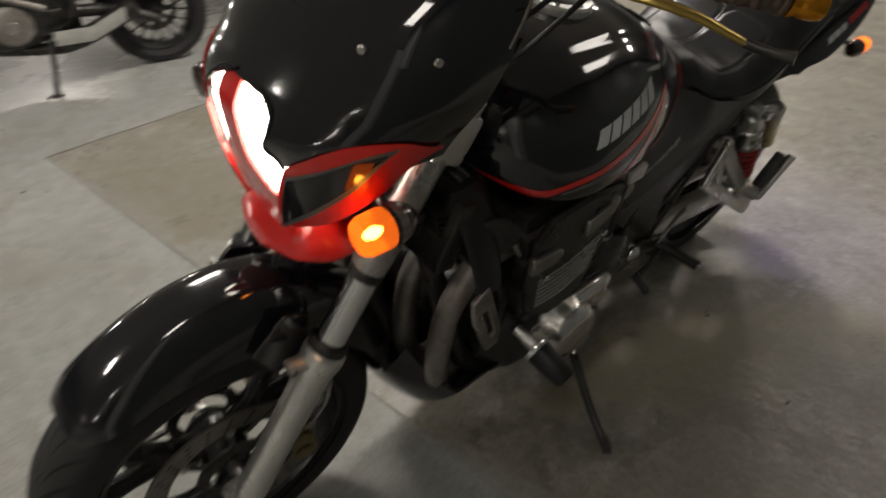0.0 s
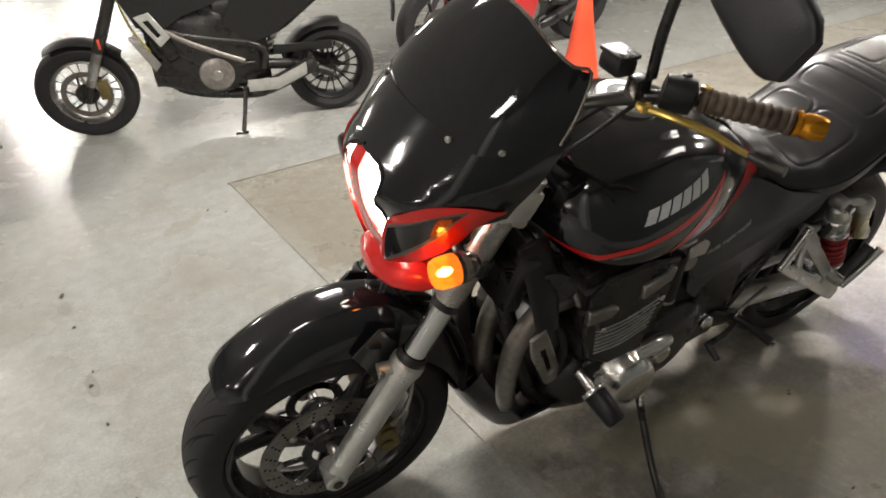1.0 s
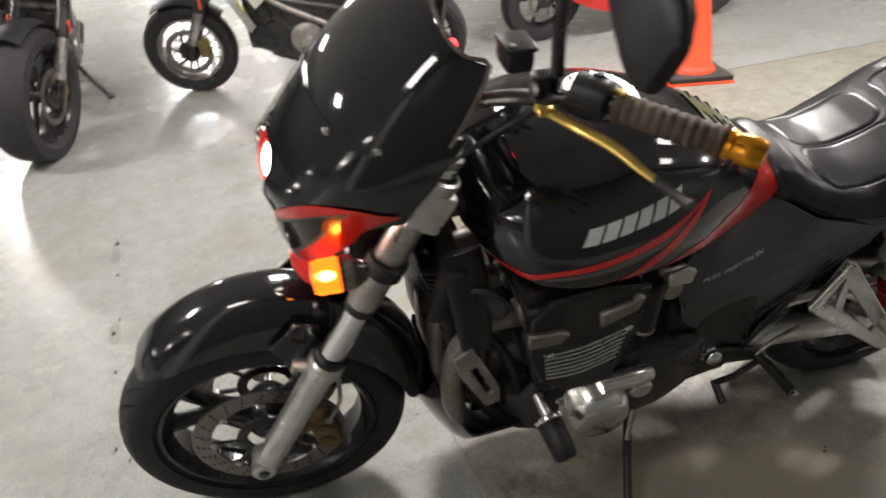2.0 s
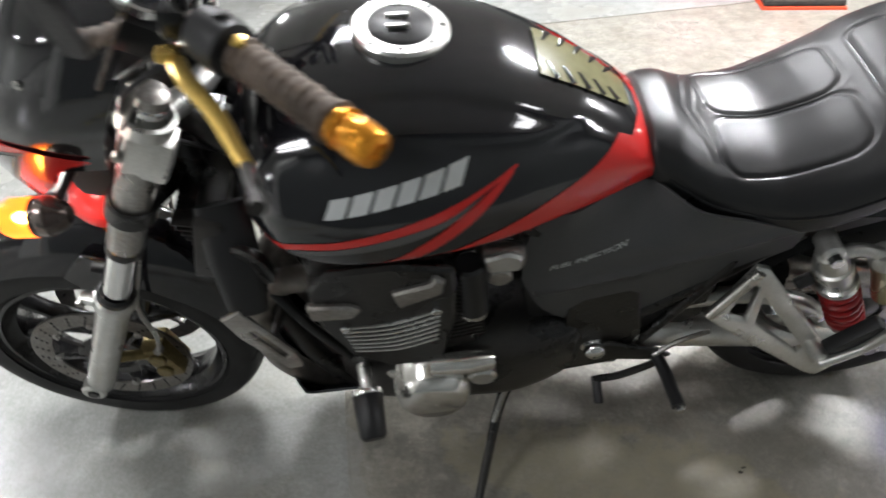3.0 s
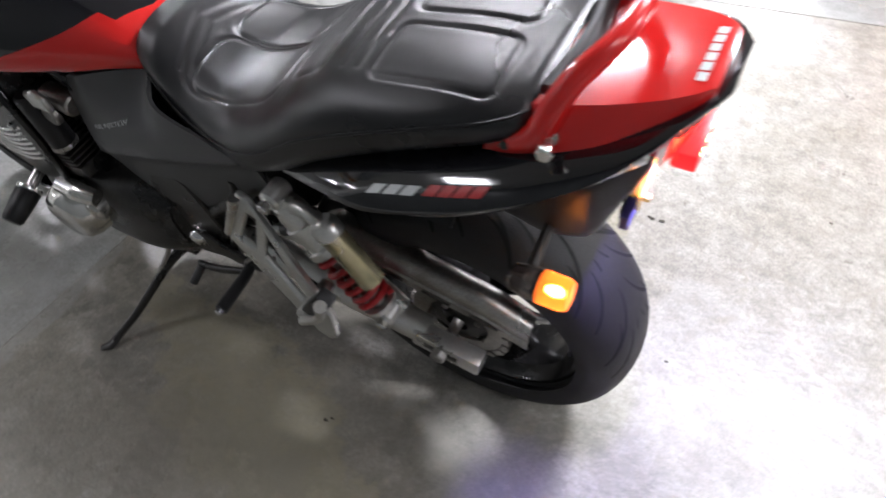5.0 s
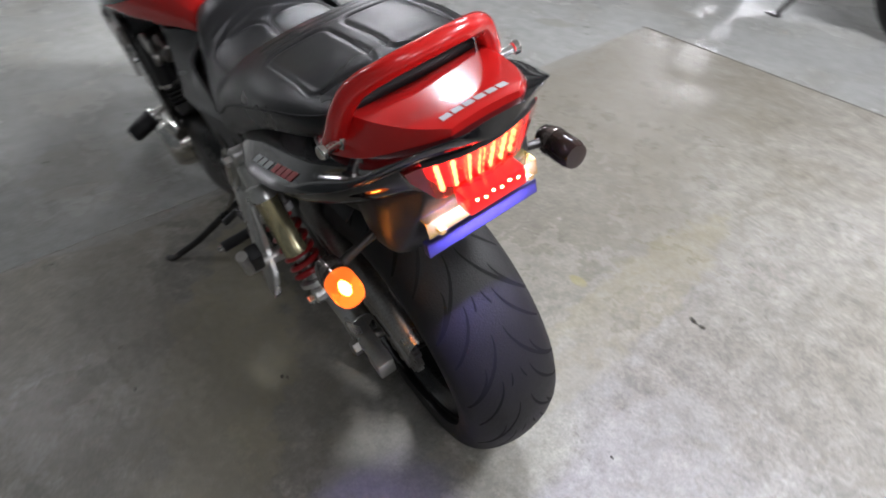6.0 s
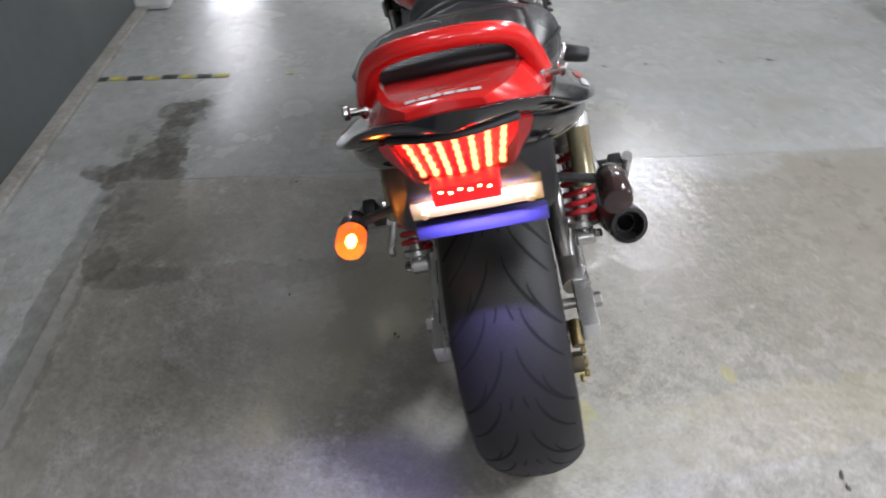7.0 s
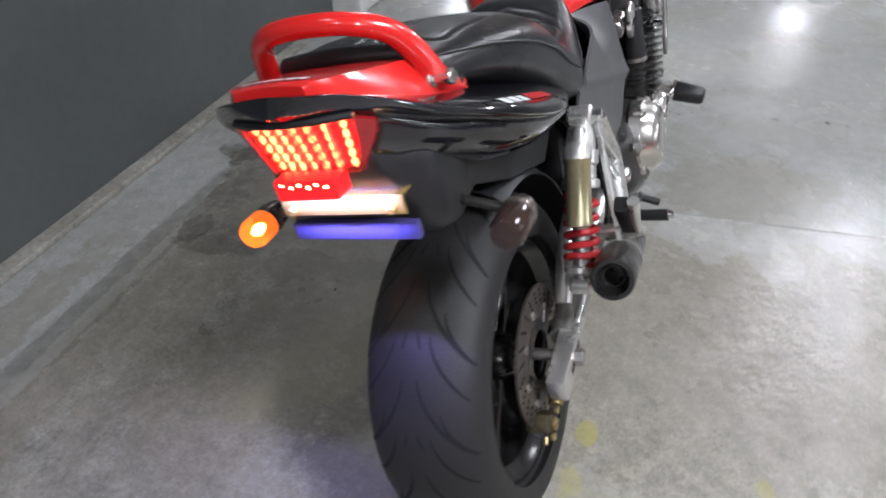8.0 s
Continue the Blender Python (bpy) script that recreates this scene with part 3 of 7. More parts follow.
def tank_shape(p, a):
    """A flat crown with a soft rim, and a sharp ridge over the hollow knee."""
    if math.cos(a) > -0.2 and abs(math.sin(a)) > 0.2:
        span = ease((p.x - 0.60) / 0.014) * ease((0.86 - p.x) / 0.022)
        d = p.z - tank_ridge(min(0.88, max(0.56, p.x)))
        p.y *= 1 - span * 0.060 * ease(-d / 0.0025) * math.exp(min(0.0, d) / 0.030)
    if math.cos(a) > 0:
        rim = abs(p.y) - (0.112 - 0.10 * max(0.0, 0.70 - p.x))
        p.z -= 0.0045 * ease(rim / 0.003) * math.exp(-max(0.0, rim) / 0.04) * ease((p.x - 0.64) / 0.015) * ease((1.0 - p.x) / 0.02)
    return p


tank_bm = loft(1.12, 0.475, tank_w, tank_t, tank_c, tank_b, 130, 190, 2.3, 3.6, tank_shape)
TANK_TREE = BVHTree.FromBMesh(tank_bm)
tank = part("fuel_tank", tank_bm, BLACK_PAINT, BIKE, "gloss black fuel tank with red and grey stripes")
for sd in (1, -1):
    part("stripe", decal(TANK_TREE, 1.106, 0.728, knots((1.106, 0.818), (1.062, 0.803), (1.028, 0.817), (0.965, 0.828), (0.89, 0.838), (0.83, 0.850), (0.78, 0.871), (0.728, 0.890)),
         knots((1.106, 0.822), (1.062, 0.818), (1.025, 0.829), (0.963, 0.841), (0.889, 0.852), (0.816, 0.869), (0.728, 0.893)), 40, 3, sd), RED_PAINT, tank, "red stripe")
    part("stripe", decal(TANK_TREE, 1.03, 0.775, knots((1.03, 0.810), (0.951, 0.818), (0.892, 0.823), (0.832, 0.838), (0.775, 0.871)),
         knots((1.03, 0.815), (0.965, 0.8265), (0.891, 0.837), (0.83, 0.849), (0.775, 0.872)), 30, 3, sd), GREY_DECAL, tank, "grey stripe")
    part("stripe", decal(TANK_TREE, 1.106, 0.733, knots((1.106, 0.813), (1.058, 0.790), (1.004, 0.775), (0.95, 0.772), (0.896, 0.778), (0.848, 0.800), (0.794, 0.834), (0.733, 0.886)),
         knots((1.106, 0.818), (1.058, 0.801), (1.004, 0.785), (0.955, 0.784), (0.894, 0.797), (0.847, 0.823), (0.779, 0.866), (0.733, 0.892)), 40, 3, sd), RED_PAINT, tank, "red stripe")
    broad = knots((0.885, 0.774), (0.76, 0.806), (0.67, 0.831), (0.60, 0.851), (0.558, 0.868), (0.535, 0.905), (0.482, 0.95))
    part("stripe", decal(TANK_TREE, 0.885, 0.480, knots((0.885, 0.771), (0.778, 0.772), (0.65, 0.770), (0.480, 0.772)), lambda x: min(broad(x), tank_c(x) + 0.80 * (tank_t(x) - tank_c(x))), 70, 8, sd), RED_PAINT, tank, "broad red stripe")
    for blk in letter_blocks(TANK_TREE, 0.972, 0.792, knots((0.78, 0.893), (0.98, 0.873)), 0.025, 6, -0.012, 0.16, sd):
        part("lettering_bar", blk, WHITE_DECAL, tank, "silver-white bar")
# the broad stripes meet over the tank's rear end
rows = []
for i in range(9):
    x = 0.478 + 0.050 * i / 8
    half = tank_w(x) * 0.80
    row = []
    for j in range(17):
        hit, nor, _, _ = TANK_TREE.ray_cast(Vector((x, half * (j / 8 - 1), 1.4)), Vector((0, 0, -1)))
        hit = hit or Vector((x, half * (j / 8 - 1), tank_t(x)))
        row.append(hit + Vector((-0.0004, 0, 0.0012)))
    rows.append(row)
part("stripe", grid(rows)[0], RED_PAINT, tank, "red rear end")
for sd in (1, -1):
    rows = []
    for i in range(13):
        x = 0.524 + 0.040 * i / 12
        outer = tank_w(x) * 0.90
        inner = outer * min(1.0, (i / 12) ** 0.7)
        row = []
        for j in range(7):
            y = sd * (inner + (outer - inner) * j / 6)
            hit, nor, _, _ = TANK_TREE.ray_cast(Vector((x, y, 1.4)), Vector((0, 0, -1)))
            hit = hit or Vector((x, y, tank_t(x)))
            row.append(hit + Vector((-0.0005, sd * 0.0005, 0.0011)))
        rows.append(row)
    part("stripe", grid(rows)[0], RED_PAINT, tank, "red shoulder")
# filler cap
cap_up = Vector((-0.10, 0, 1)).normalized()
cap_c = Vector((0.868, 0, 0.982))
cap = part("filler_cap", lathe([(0, 0.066), (0.010, 0.066), (0.014, 0.062), (0.014, 0.046), (0.011, 0.044)], cap_c, cap_c + cap_up, 40), ALLOY, tank, "silver filler cap ring")
part("cap_lid", lathe([(0.0, 0.0455), (0.012, 0.0455), (0.016, 0.040), (0.018, 0.0)], cap_c, cap_c + cap_up, 32), BLACK_PLASTIC, cap, "black lid")
for k in range(8):
    a = 2 * math.pi * k / 8
    q = cap_c + Vector((0.055 * math.cos(a), 0.055 * math.sin(a), 0.0055 * math.cos(a)))
    part("cap_bolt", rod(q, q + cap_up * 0.017, 0.004, 0.001, 8), CHROME, cap)
for k in (-0.012, 0.012):
    q = cap_c + cap_up * 0.020 + Vector((0.004, k, 0))
    part("cap_latch", box(0.030, 0.006, 0.006, q, 0.0015), ALLOY, cap)
# clear tank pad with its yellowish backing, behind the cap
pad_rows = []
for i in range(13):
    x = 0.686 - 0.140 * i / 12
    half = 0.052 * (1 - 0.45 * (i / 12) ** 2)
    row = []
    for j in range(13):
        y = half * (j / 6 - 1)
        hit, nor, _, _ = TANK_TREE.ray_cast(Vector((x, y, 1.4)), Vector((0, 0, -1)))
        row.append(hit + nor * 0.003 if nor.z > 0 else hit - nor * 0.003)
    pad_rows.append(row)
PAD = material("pale_olive_tank_pad", (0.22, 0.21, 0.11), 0.22, grain=0.1, scale=40, coat=0.5)
tankpad = part("tank_pad", grid(pad_rows)[0], PAD, tank, "pale olive tank protector with slots")
for k in range(5):
    for sd in (1, -1):
        i = 2 + 2 * k
        x = 0.686 - 0.140 * i / 12
        half = 0.052 * (1 - 0.45 * (i / 12) ** 2)
        pts = []
        for f in (0.45, 0.75, 1.0):
            hit, nor, _, _ = TANK_TREE.ray_cast(Vector((x + 0.02 * (1 - f), sd * half * f, 1.4)), Vector((0, 0, -1)))
            pts.append(hit + (nor if nor.z > 0 else -nor) * 0.0032)
        part("slot", tube(pts, [0.0022, 0.0040, 0.0062], 8, 3, flat=0.35), BLACK_PAINT, tankpad)

# seat
seat_w = knots((0.522, 0.088), (0.512, 0.102), (0.48, 0.118), (0.42, 0.140), (0.33, 0.163), (0.24, 0.176), (0.12, 0.172), (0.0, 0.162), (-0.10, 0.145), (-0.16, 0.123), (-0.185, 0.095))
seat_t = knots((0.522, 0.826), (0.512, 0.840), (0.48, 0.838), (0.44, 0.818), (0.40, 0.801), (0.33, 0.793), (0.26, 0.812), (0.20, 0.848), (0.14, 0.890), (0.08, 0.912), (0.0, 0.925), (-0.10, 0.937), (-0.16, 0.937), (-0.185, 0.925))
seat_b = knots((0.522, 0.755), (0.505, 0.725), (0.47, 0.690), (0.42, 0.665), (0.32, 0.660), (0.22, 0.690), (0.12, 0.750), (0.0, 0.815), (-0.10, 0.855), (-0.185, 0.885))


def seat_c(x):
    return seat_b(x) + 0.42 * (seat_t(x) - seat_b(x))


def rounded_gap(x, y, x0, x1, y0, y1, r):
    """Distance from the outline of a rounded rectangle."""
    qx, qy = abs(x - (x0 + x1) / 2) - (x1 - x0) / 2 + r, abs(y - (y0 + y1) / 2) - (y1 - y0) / 2 + r
    return abs(math.hypot(max(qx, 0), max(qy, 0)) + min(max(qx, qy), 0) - r)


def seat_shape(p, a):
    if math.cos(a) > 0.05:
        y = abs(p.y)
        d = min(rounded_gap(p.x, y, -0.128, 0.040, 0.014, 0.110, 0.018), rounded_gap(p.x, y, 0.205, 0.405, 0.003, 0.118, 0.030))
        if y < 0.135:
            d = min(d, rounded_gap(p.x, y, 0.120, 0.178, -0.2, 0.105, 0.020))
        p.z -= 0.0026 * math.exp(-(d / 0.0032) ** 2)
        p.z += 0.0004 * math.exp(-((d - 0.010) / 0.006) ** 2)
        for rx in (0.060, 0.085, 0.435, 0.455):
            if y < 0.10:
                p.z -= 0.0018 * math.exp(-((p.x - rx + 0.3 * (y if rx > 0.3 else 0)) / 0.004) ** 2)
    return p


seat_bm = loft(0.522, -0.185, seat_w, seat_t, seat_c, seat_b, 220, 320, 3.0, 2.6, seat_shape, True)
SEAT_TREE = BVHTree.FromBMesh(seat_bm)
seat = part("seat", seat_bm, VINYL, BIKE, "black stitched vinyl dual seat with embossed pads")
seam = []
for i in range(40):
    x = 0.49 - 0.66 * i / 39
    hit, nor, _, _ = SEAT_TREE.ray_cast(Vector((x, 0.6, seat_c(x) + 0.02)), Vector((0, -1, 0)))
    seam.append((hit.x, hit.y + 0.001, hit.z))
part("seam", tube(seam, 0.0022, 6, 2), BLACK_PLASTIC, seat)
part("seam", tube([(p[0], -p[1], p[2]) for p in seam], 0.0022, 6, 2), BLACK_PLASTIC, seat)

# side panels
sp_hi = knots((0.705, 0.690), (0.69, 0.734), (0.66, 0.760), (0.58, 0.772), (0.510, 0.774), (0.48, 0.768), (0.44, 0.752), (0.36, 0.730), (0.27, 0.704))
sp_lo = knots((0.705, 0.620), (0.66, 0.520), (0.58, 0.470), (0.48, 0.490), (0.38, 0.570), (0.27, 0.645))


def side_panel(sd):
    rows = []
    for i in range(45):
        x = 0.705 - 0.435 * i / 44
        row = []
        for k in range(49):
            f = k / 48
            z = sp_lo(x) + (sp_hi(x) - sp_lo(x)) * f
            y = 0.172 - 0.05 * max(0, (0.50 - x)) - 0.10 * max(0, x - 0.64)
            crease = 0.590 + (0.69 - x) * 0.30
            y += 0.010 * math.exp(-abs(z - crease) / 0.014) - 0.26 * max(0, z - crease - 0.03) * 0.6 - 0.10 * max(0, crease - z)
            lean = max(0.0, y - tank_w(max(0.51, x)) + 0.006) * ease((x - 0.49) / 0.012)
            y -= lean * max(0.0, min(1.0, (z - 0.690) / max(0.02, sp_hi(x) - 0.690))) ** 1.3
            row.append((x, sd * y, z))
        rows.append(row)
    return thicken(grid(rows)[0], 0.006 * sd)


for sd in (1, -1):
    bm = side_panel(sd)
    tree = BVHTree.FromBMesh(bm)
    panel = part("side_panel", bm, GREY_PANEL, BIKE, "dark grey satin side panel")
    if sd == 1:
        cu = bpy.data.curves.new("side_lettering", "FONT")
        cu.body, cu.size, cu.shear, cu.extrude = "FUEL INJECTION", 0.0112, 0.25, 0.0004
        tmp = new("side_lettering_outline", cu)
        dg = bpy.context.evaluated_depsgraph_get()
        me = bpy.data.meshes.new_from_object(tmp.evaluated_get(dg))
        bpy.data.objects.remove(tmp)
        tb = bmesh.new()
        tb.from_mesh(me)
        bpy.data.meshes.remove(me)
        for v in tb.verts:
            x = 0.664 - v.co.x * 1.38
            z = 0.648 + v.co.x * 0.60 + v.co.y * 1.15
            hit, nor, _, _ = tree.ray_cast(Vector((x, 0.6, z)), Vector((0, -1, 0)))
            v.co = Vector((x, (hit.y if hit else 0.175) + 0.001 + max(0, v.co.z), z))
        part("lettering", tb, WHITE_DECAL, panel, "small silver lettering", False)

# tail: black lower body and red upper cover
tail_w = knots((0.24, 0.150), (0.12, 0.185), (0.02, 0.203), (-0.08, 0.198), (-0.16, 0.185), (-0.255, 0.150), (-0.30, 0.120), (-0.328, 0.088), (-0.345, 0.062), (-0.356, 0.040))
tail_t = knots((0.24, 0.735), (0.12, 0.80), (0.0, 0.845), (-0.10, 0.876), (-0.20, 0.905), (-0.30, 0.938), (-0.360, 0.957))
tail_c = knots((0.24, 0.712), (0.12, 0.748), (0.02, 0.770), (-0.10, 0.815), (-0.16, 0.842), (-0.255, 0.886), (-0.31, 0.926), (-0.336, 0.944), (-0.360, 0.953))
tail_b = knots((0.24, 0.700), (0.12, 0.722), (0.02, 0.742), (-0.10, 0.785), (-0.20, 0.838), (-0.28, 0.882), (-0.330, 0.911), (-0.360, 0.934))
tail_bm = loft(0.24, -0.356, tail_w, tail_t, tail_c, tail_b, 72, 64, 1.75, 1.60)
TAIL_TREE = BVHTree.FromBMesh(tail_bm)
tail = part("tail_cowl", tail_bm, BLACK_PAINT, BIKE, "gloss black tail cowl")
part("tail_lower_cowl", loft(0.10, -0.296, knots((0.10, 0.186), (-0.05, 0.184), (-0.16, 0.164), (-0.24, 0.130), (-0.296, 0.094)), lambda x: tail_c(x) + 0.004, lambda x: tail_c(x) - 0.012, knots((0.10, 0.705), (0.0, 0.708), (-0.10, 0.736), (-0.20, 0.786), (-0.296, 0.838)), 28, 48, 2.2), BLACK_PAINT, tail, "gloss black lower tail panel")
for sd in (1, -1):
    for blk in letter_blocks(TAIL_TREE, *((0.018, -0.060) if sd > 0 else (-0.072, -0.150)), knots((-0.2, 0.864), (0.02, 0.789)), 0.0105, 3, -0.010, 0.20, sd):
        part("lettering_bar", blk, WHITE_DECAL, tail, "silver-white bar")
    for blk in letter_blocks(TAIL_TREE, *((-0.068, -0.150) if sd > 0 else (0.018, -0.064)), knots((-0.2, 0.865), (0.02, 0.790)), 0.0105, 4, -0.008, 0.16, sd):
        part("lettering_bar", blk, RED_DECAL, tail, "red bar")
red_w = knots((-0.12, 0.126), (-0.17, 0.128), (-0.24, 0.116), (-0.29, 0.092), (-0.322, 0.070), (-0.336, 0.056), (-0.343, 0.046))
red_t = knots((-0.12, 0.918), (-0.19, 0.934), (-0.27, 0.951), (-0.325, 0.962), (-0.337, 0.9635), (-0.343, 0.962))


def red_b(x):
    """The cover's lower edge, sunk a little into the black cowl."""
    rise = max(0.0, 1 - min(1.0, red_w(x) / tail_w(x)) ** 1.75) ** (1 / 1.75)
    return min(red_t(x) - 0.003, tail_c(x) + (tail_t(x) - tail_c(x)) * rise - 0.002)


red_bm = bmesh.new()
crease_at = knots((-0.12, 0.74), (-0.25, 0.78), (-0.31, 0.88), (-0.343, 0.95))
for lane in (-1, 0, 1, 2):
    rows = []
    for i in range(33):
        x = -0.12 - 0.223 * i / 32
        W, T, Bt, C = red_w(x), red_t(x), red_b(x), crease_at(x)
        edge = T - 0.30 * min(0.012, T - Bt)
        if lane == 0:
            row = [Vector((x, W * C * (j / 6 - 1), T - (T - edge) * abs(j / 6 - 1) ** 2)) for j in range(13)]
        elif lane == 2:
            row = [Vector((x, W, Bt)), Vector((x, -W, Bt))]
        else:
            row = [Vector((x, lane * W * (C + (1 - C) * j / 4), edge + (Bt - edge) * j / 4 + 0.002 * math.sin(math.pi * j / 4))) for j in range(5)]
        rows.append(row)
    grid(rows, red_bm)
    ends = (rows[0], rows[-1]) if lane == 0 else ()
    for row in ends:
        x = row[0].x
        red_bm.faces.new([red_bm.verts.new(p) for p in [Vector((x, -red_w(x), red_b(x)))] + row + [Vector((x, red_w(x), red_b(x)))]])
bmesh.ops.recalc_face_normals(red_bm, faces=red_bm.faces)
RED_TREE = BVHTree.FromBMesh(red_bm)
redcover = part("tail_cover", red_bm, RED_PAINT, BIKE, "gloss red tail cover behind the seat")
for i in range(6):
    y0, y1 = 0.044 - 0.0148 * i, 0.044 - 0.0148 * i - 0.0120
    rows = []
    for k in range(4):
        x = -0.3195 - 0.0034 * k
        row = []
        for j in range(4):
            y = y0 + (y1 - y0) * j / 3
            hit, nor, _, _ = RED_TREE.ray_cast(Vector((x, y, 1.3)), Vector((0, 0, -1)))
            hit = hit or Vector((x, y, red_t(x)))
            row.append(hit + Vector((0, 0, 0.0012)))
        rows.append(row)
    part("lettering_bar", grid(rows)[0], WHITE_DECAL, redcover, "white bar")

# grab rail
rail = part("grab_rail", tube([(-0.135, 0.118, 0.876), (-0.180, 0.116, 0.898), (-0.200, 0.104, 0.942), (-0.218, 0.086, 0.972), (-0.240, 0.050, 0.990), (-0.247, 0.0, 0.995), (-0.240, -0.050, 0.990), (-0.218, -0.086, 0.972), (-0.200, -0.104, 0.942), (-0.180, -0.116, 0.898), (-0.135, -0.118, 0.876)],
            [0.012, 0.017, 0.0150, 0.0138, 0.013, 0.013, 0.013, 0.0138, 0.0150, 0.017, 0.012], 16, 8), RED_PAINT, BIKE, "red grab rail")
for sd in (1, -1):
    q = Vector((-0.198, sd * 0.112, 0.905))
    hook = part("luggage_hook", rod(q, q + Vector((-0.006, sd * 0.030, 0.003)), 0.0055, 0.001, 14), POLISHED, rail, "chrome luggage hook")
    part("hook_head", rod(q + Vector((-0.0055, sd * 0.026, 0.0028)), q + Vector((-0.007, sd * 0.036, 0.0036)), 0.0095, 0.002, 14), POLISHED, hook)
    part("hook_washer", rod(q + Vector((0, sd * 0.002, 0)), q + Vector((-0.001, sd * 0.008, 0.0005)), 0.0105, 0.001, 14), POLISHED, hook)
    part("bolt", rod((-0.150, sd * 0.124, 0.886), (-0.150, sd * 0.132, 0.887), 0.006, 0.001, 10), BLACK_METAL, rail)
part("rail_pad", tube([(-0.185, 0.085, 0.935), (-0.197, 0.0, 0.943), (-0.185, -0.085, 0.935)], 0.013, 12, 6), BLACK_PLASTIC, BIKE, "black padded roll behind the seat")

# tail lamp with rows of lit diodes, its lower tab, gold bracket and plate
def lamp_face(u, v):
    """A point on the tail lamp's bowed face: u across from left, v from top."""
    y = (0.077 - 0.154 * u) * (1 - 0.20 * v)
    z = 0.915 - 0.068 * v - 0.35 * y * y
    return Vector((-0.341 + 0.022 * v + 3.6 * y * y, y, z))


def shell_between(front, back):
    """A closed body between two grids of points."""
    bm, vs = grid(front)
    _, vb = grid(back, bm)
    n, k = len(front[0]) - 1, len(front) - 1
    for r1, r2 in ((vs[0], vb[0]), (vs[-1], vb[-1])):
        for j in range(n):
            bm.faces.new((r1[j], r1[j + 1], r2[j + 1], r2[j]))
    for i in range(k):
        bm.faces.new((vs[i][0], vs[i + 1][0], vb[i + 1][0], vb[i][0]))
        bm.faces.new((vs[i][-1], vs[i + 1][-1], vb[i + 1][-1], vb[i][-1]))
    return bm


def inward(rows, d):
    return [[p + Vector((d, 0, 0)) for p in r] for r in rows]


face = [[lamp_face(i / 24, k / 8) for i in range(25)] for k in range(9)]
taillamp = part("tail_lamp", shell_between(inward(face, 0.016), inward(face, 0.034)), LAMP_BACK, BIKE, "red tail lamp lit by rows of diodes")
part("lens", shell_between(face, inward(face, 0.0025)), LENS_RED, taillamp, "clear red ribbed lens")
for sd in (1, -1):
    wing = [[lamp_face(0.5 - sd * (0.5 + 0.12 * i / 6), k / 8 * (1 - 0.75 * i / 6) + 0.10 * i / 6) for i in range(7)] for k in range(9)]
    part("lens_wing", shell_between(wing, inward(wing, 0.006)), RED_PLASTIC, taillamp, "red side point of the lens")
for i in range(7):
    for k in range(5):
        c = lamp_face(0.11 + 0.130 * i, 0.13 + 0.185 * k) + Vector((0.012, 0, 0))
        b2 = bmesh.new()
        bmesh.ops.create_icosphere(b2, subdivisions=1, radius=1)
        moved(b2, Matrix.Translation(c) @ Matrix.Diagonal((0.003, 0.0038, 0.0062, 1)))
        part("diode", b2, LED_ROW, taillamp)
for i in range(6):
    part("lens_rib", tube([lamp_face(0.175 + 0.130 * i, v) + Vector((-0.0005, 0, 0)) for v in (0.03, 0.35, 0.65, 0.97)], 0.0016, 6, 3), LENS_RED, taillamp)
tab = part("lower_lens", box(0.03, 0.084, 0.026, (-0.326, -0.001, 0.840), 0.004), LAMP_BACK, taillamp, "red lower lens")
for i in range(6):
    part("diode", rod((-0.3405, -0.030 + 0.0118 * i, 0.8445 + 0.003 * (i % 2)), (-0.3418, -0.030 + 0.0118 * i, 0.8445 + 0.003 * (i % 2)), 0.0018, 0.0005, 8), LED_ROW, tab)
part("lamp_rim", tube([lamp_face(u, 0) + Vector((0.0, 0, 0.004)) for u in (0, 0.25, 0.5, 0.75, 1)], 0.005, 8, 4), BLACK_PLASTIC, taillamp)

bracket = part("plate_bracket", box(0.055, 0.172, 0.004, (-0.268, -0.006, 0.806), 0.0015), GOLD, BIKE, "gold anodised number plate bracket")
part("flange", box(0.004, 0.172, 0.024, (-0.293, -0.006, 0.794), 0.001), GOLD, bracket)
for y in (-0.075, 0.063):
    part("bolt", rod((-0.295, y, 0.790), (-0.303, y, 0.790), 0.006, 0.001, 6), GOLD, bracket)
    part("slot", box(0.012, 0.026, 0.002, (-0.268, y, 0.8085), 0.0005), BLACK_METAL, bracket)
numberplate = part("number_plate", box(0.012, 0.178, 0.024, (-0.280, -0.006, 0.753), 0.002), PLATE, BIKE, "folded number plate edge, lit violet")
part("plate_back", box(0.004, 0.150, 0.022, (-0.272, -0.006, 0.753)), BLACK_PLASTIC, numberplate)

# a plain undertail box that carries plate and indicators
undertail = part("undertail", loft(0.12, -0.298, knots((0.12, 0.09), (-0.12, 0.104), (-0.20, 0.118), (-0.245, 0.116), (-0.27, 0.092), (-0.298, 0.072)), knots((0.12, 0.80), (-0.1, 0.83), (-0.245, 0.86), (-0.298, 0.89)), knots((0.12, 0.76), (-0.272, 0.80), (-0.298, 0.86)), knots((0.12, 0.70), (-0.10, 0.700), (-0.17, 0.700), (-0.22, 0.712), (-0.252, 0.730), (-0.275, 0.79), (-0.298, 0.842)), 30, 40, 5), BLACK_PLASTIC, BIKE, "matt black undertail and mudguard")

# inner fender between the wheel and the tail
rows = []
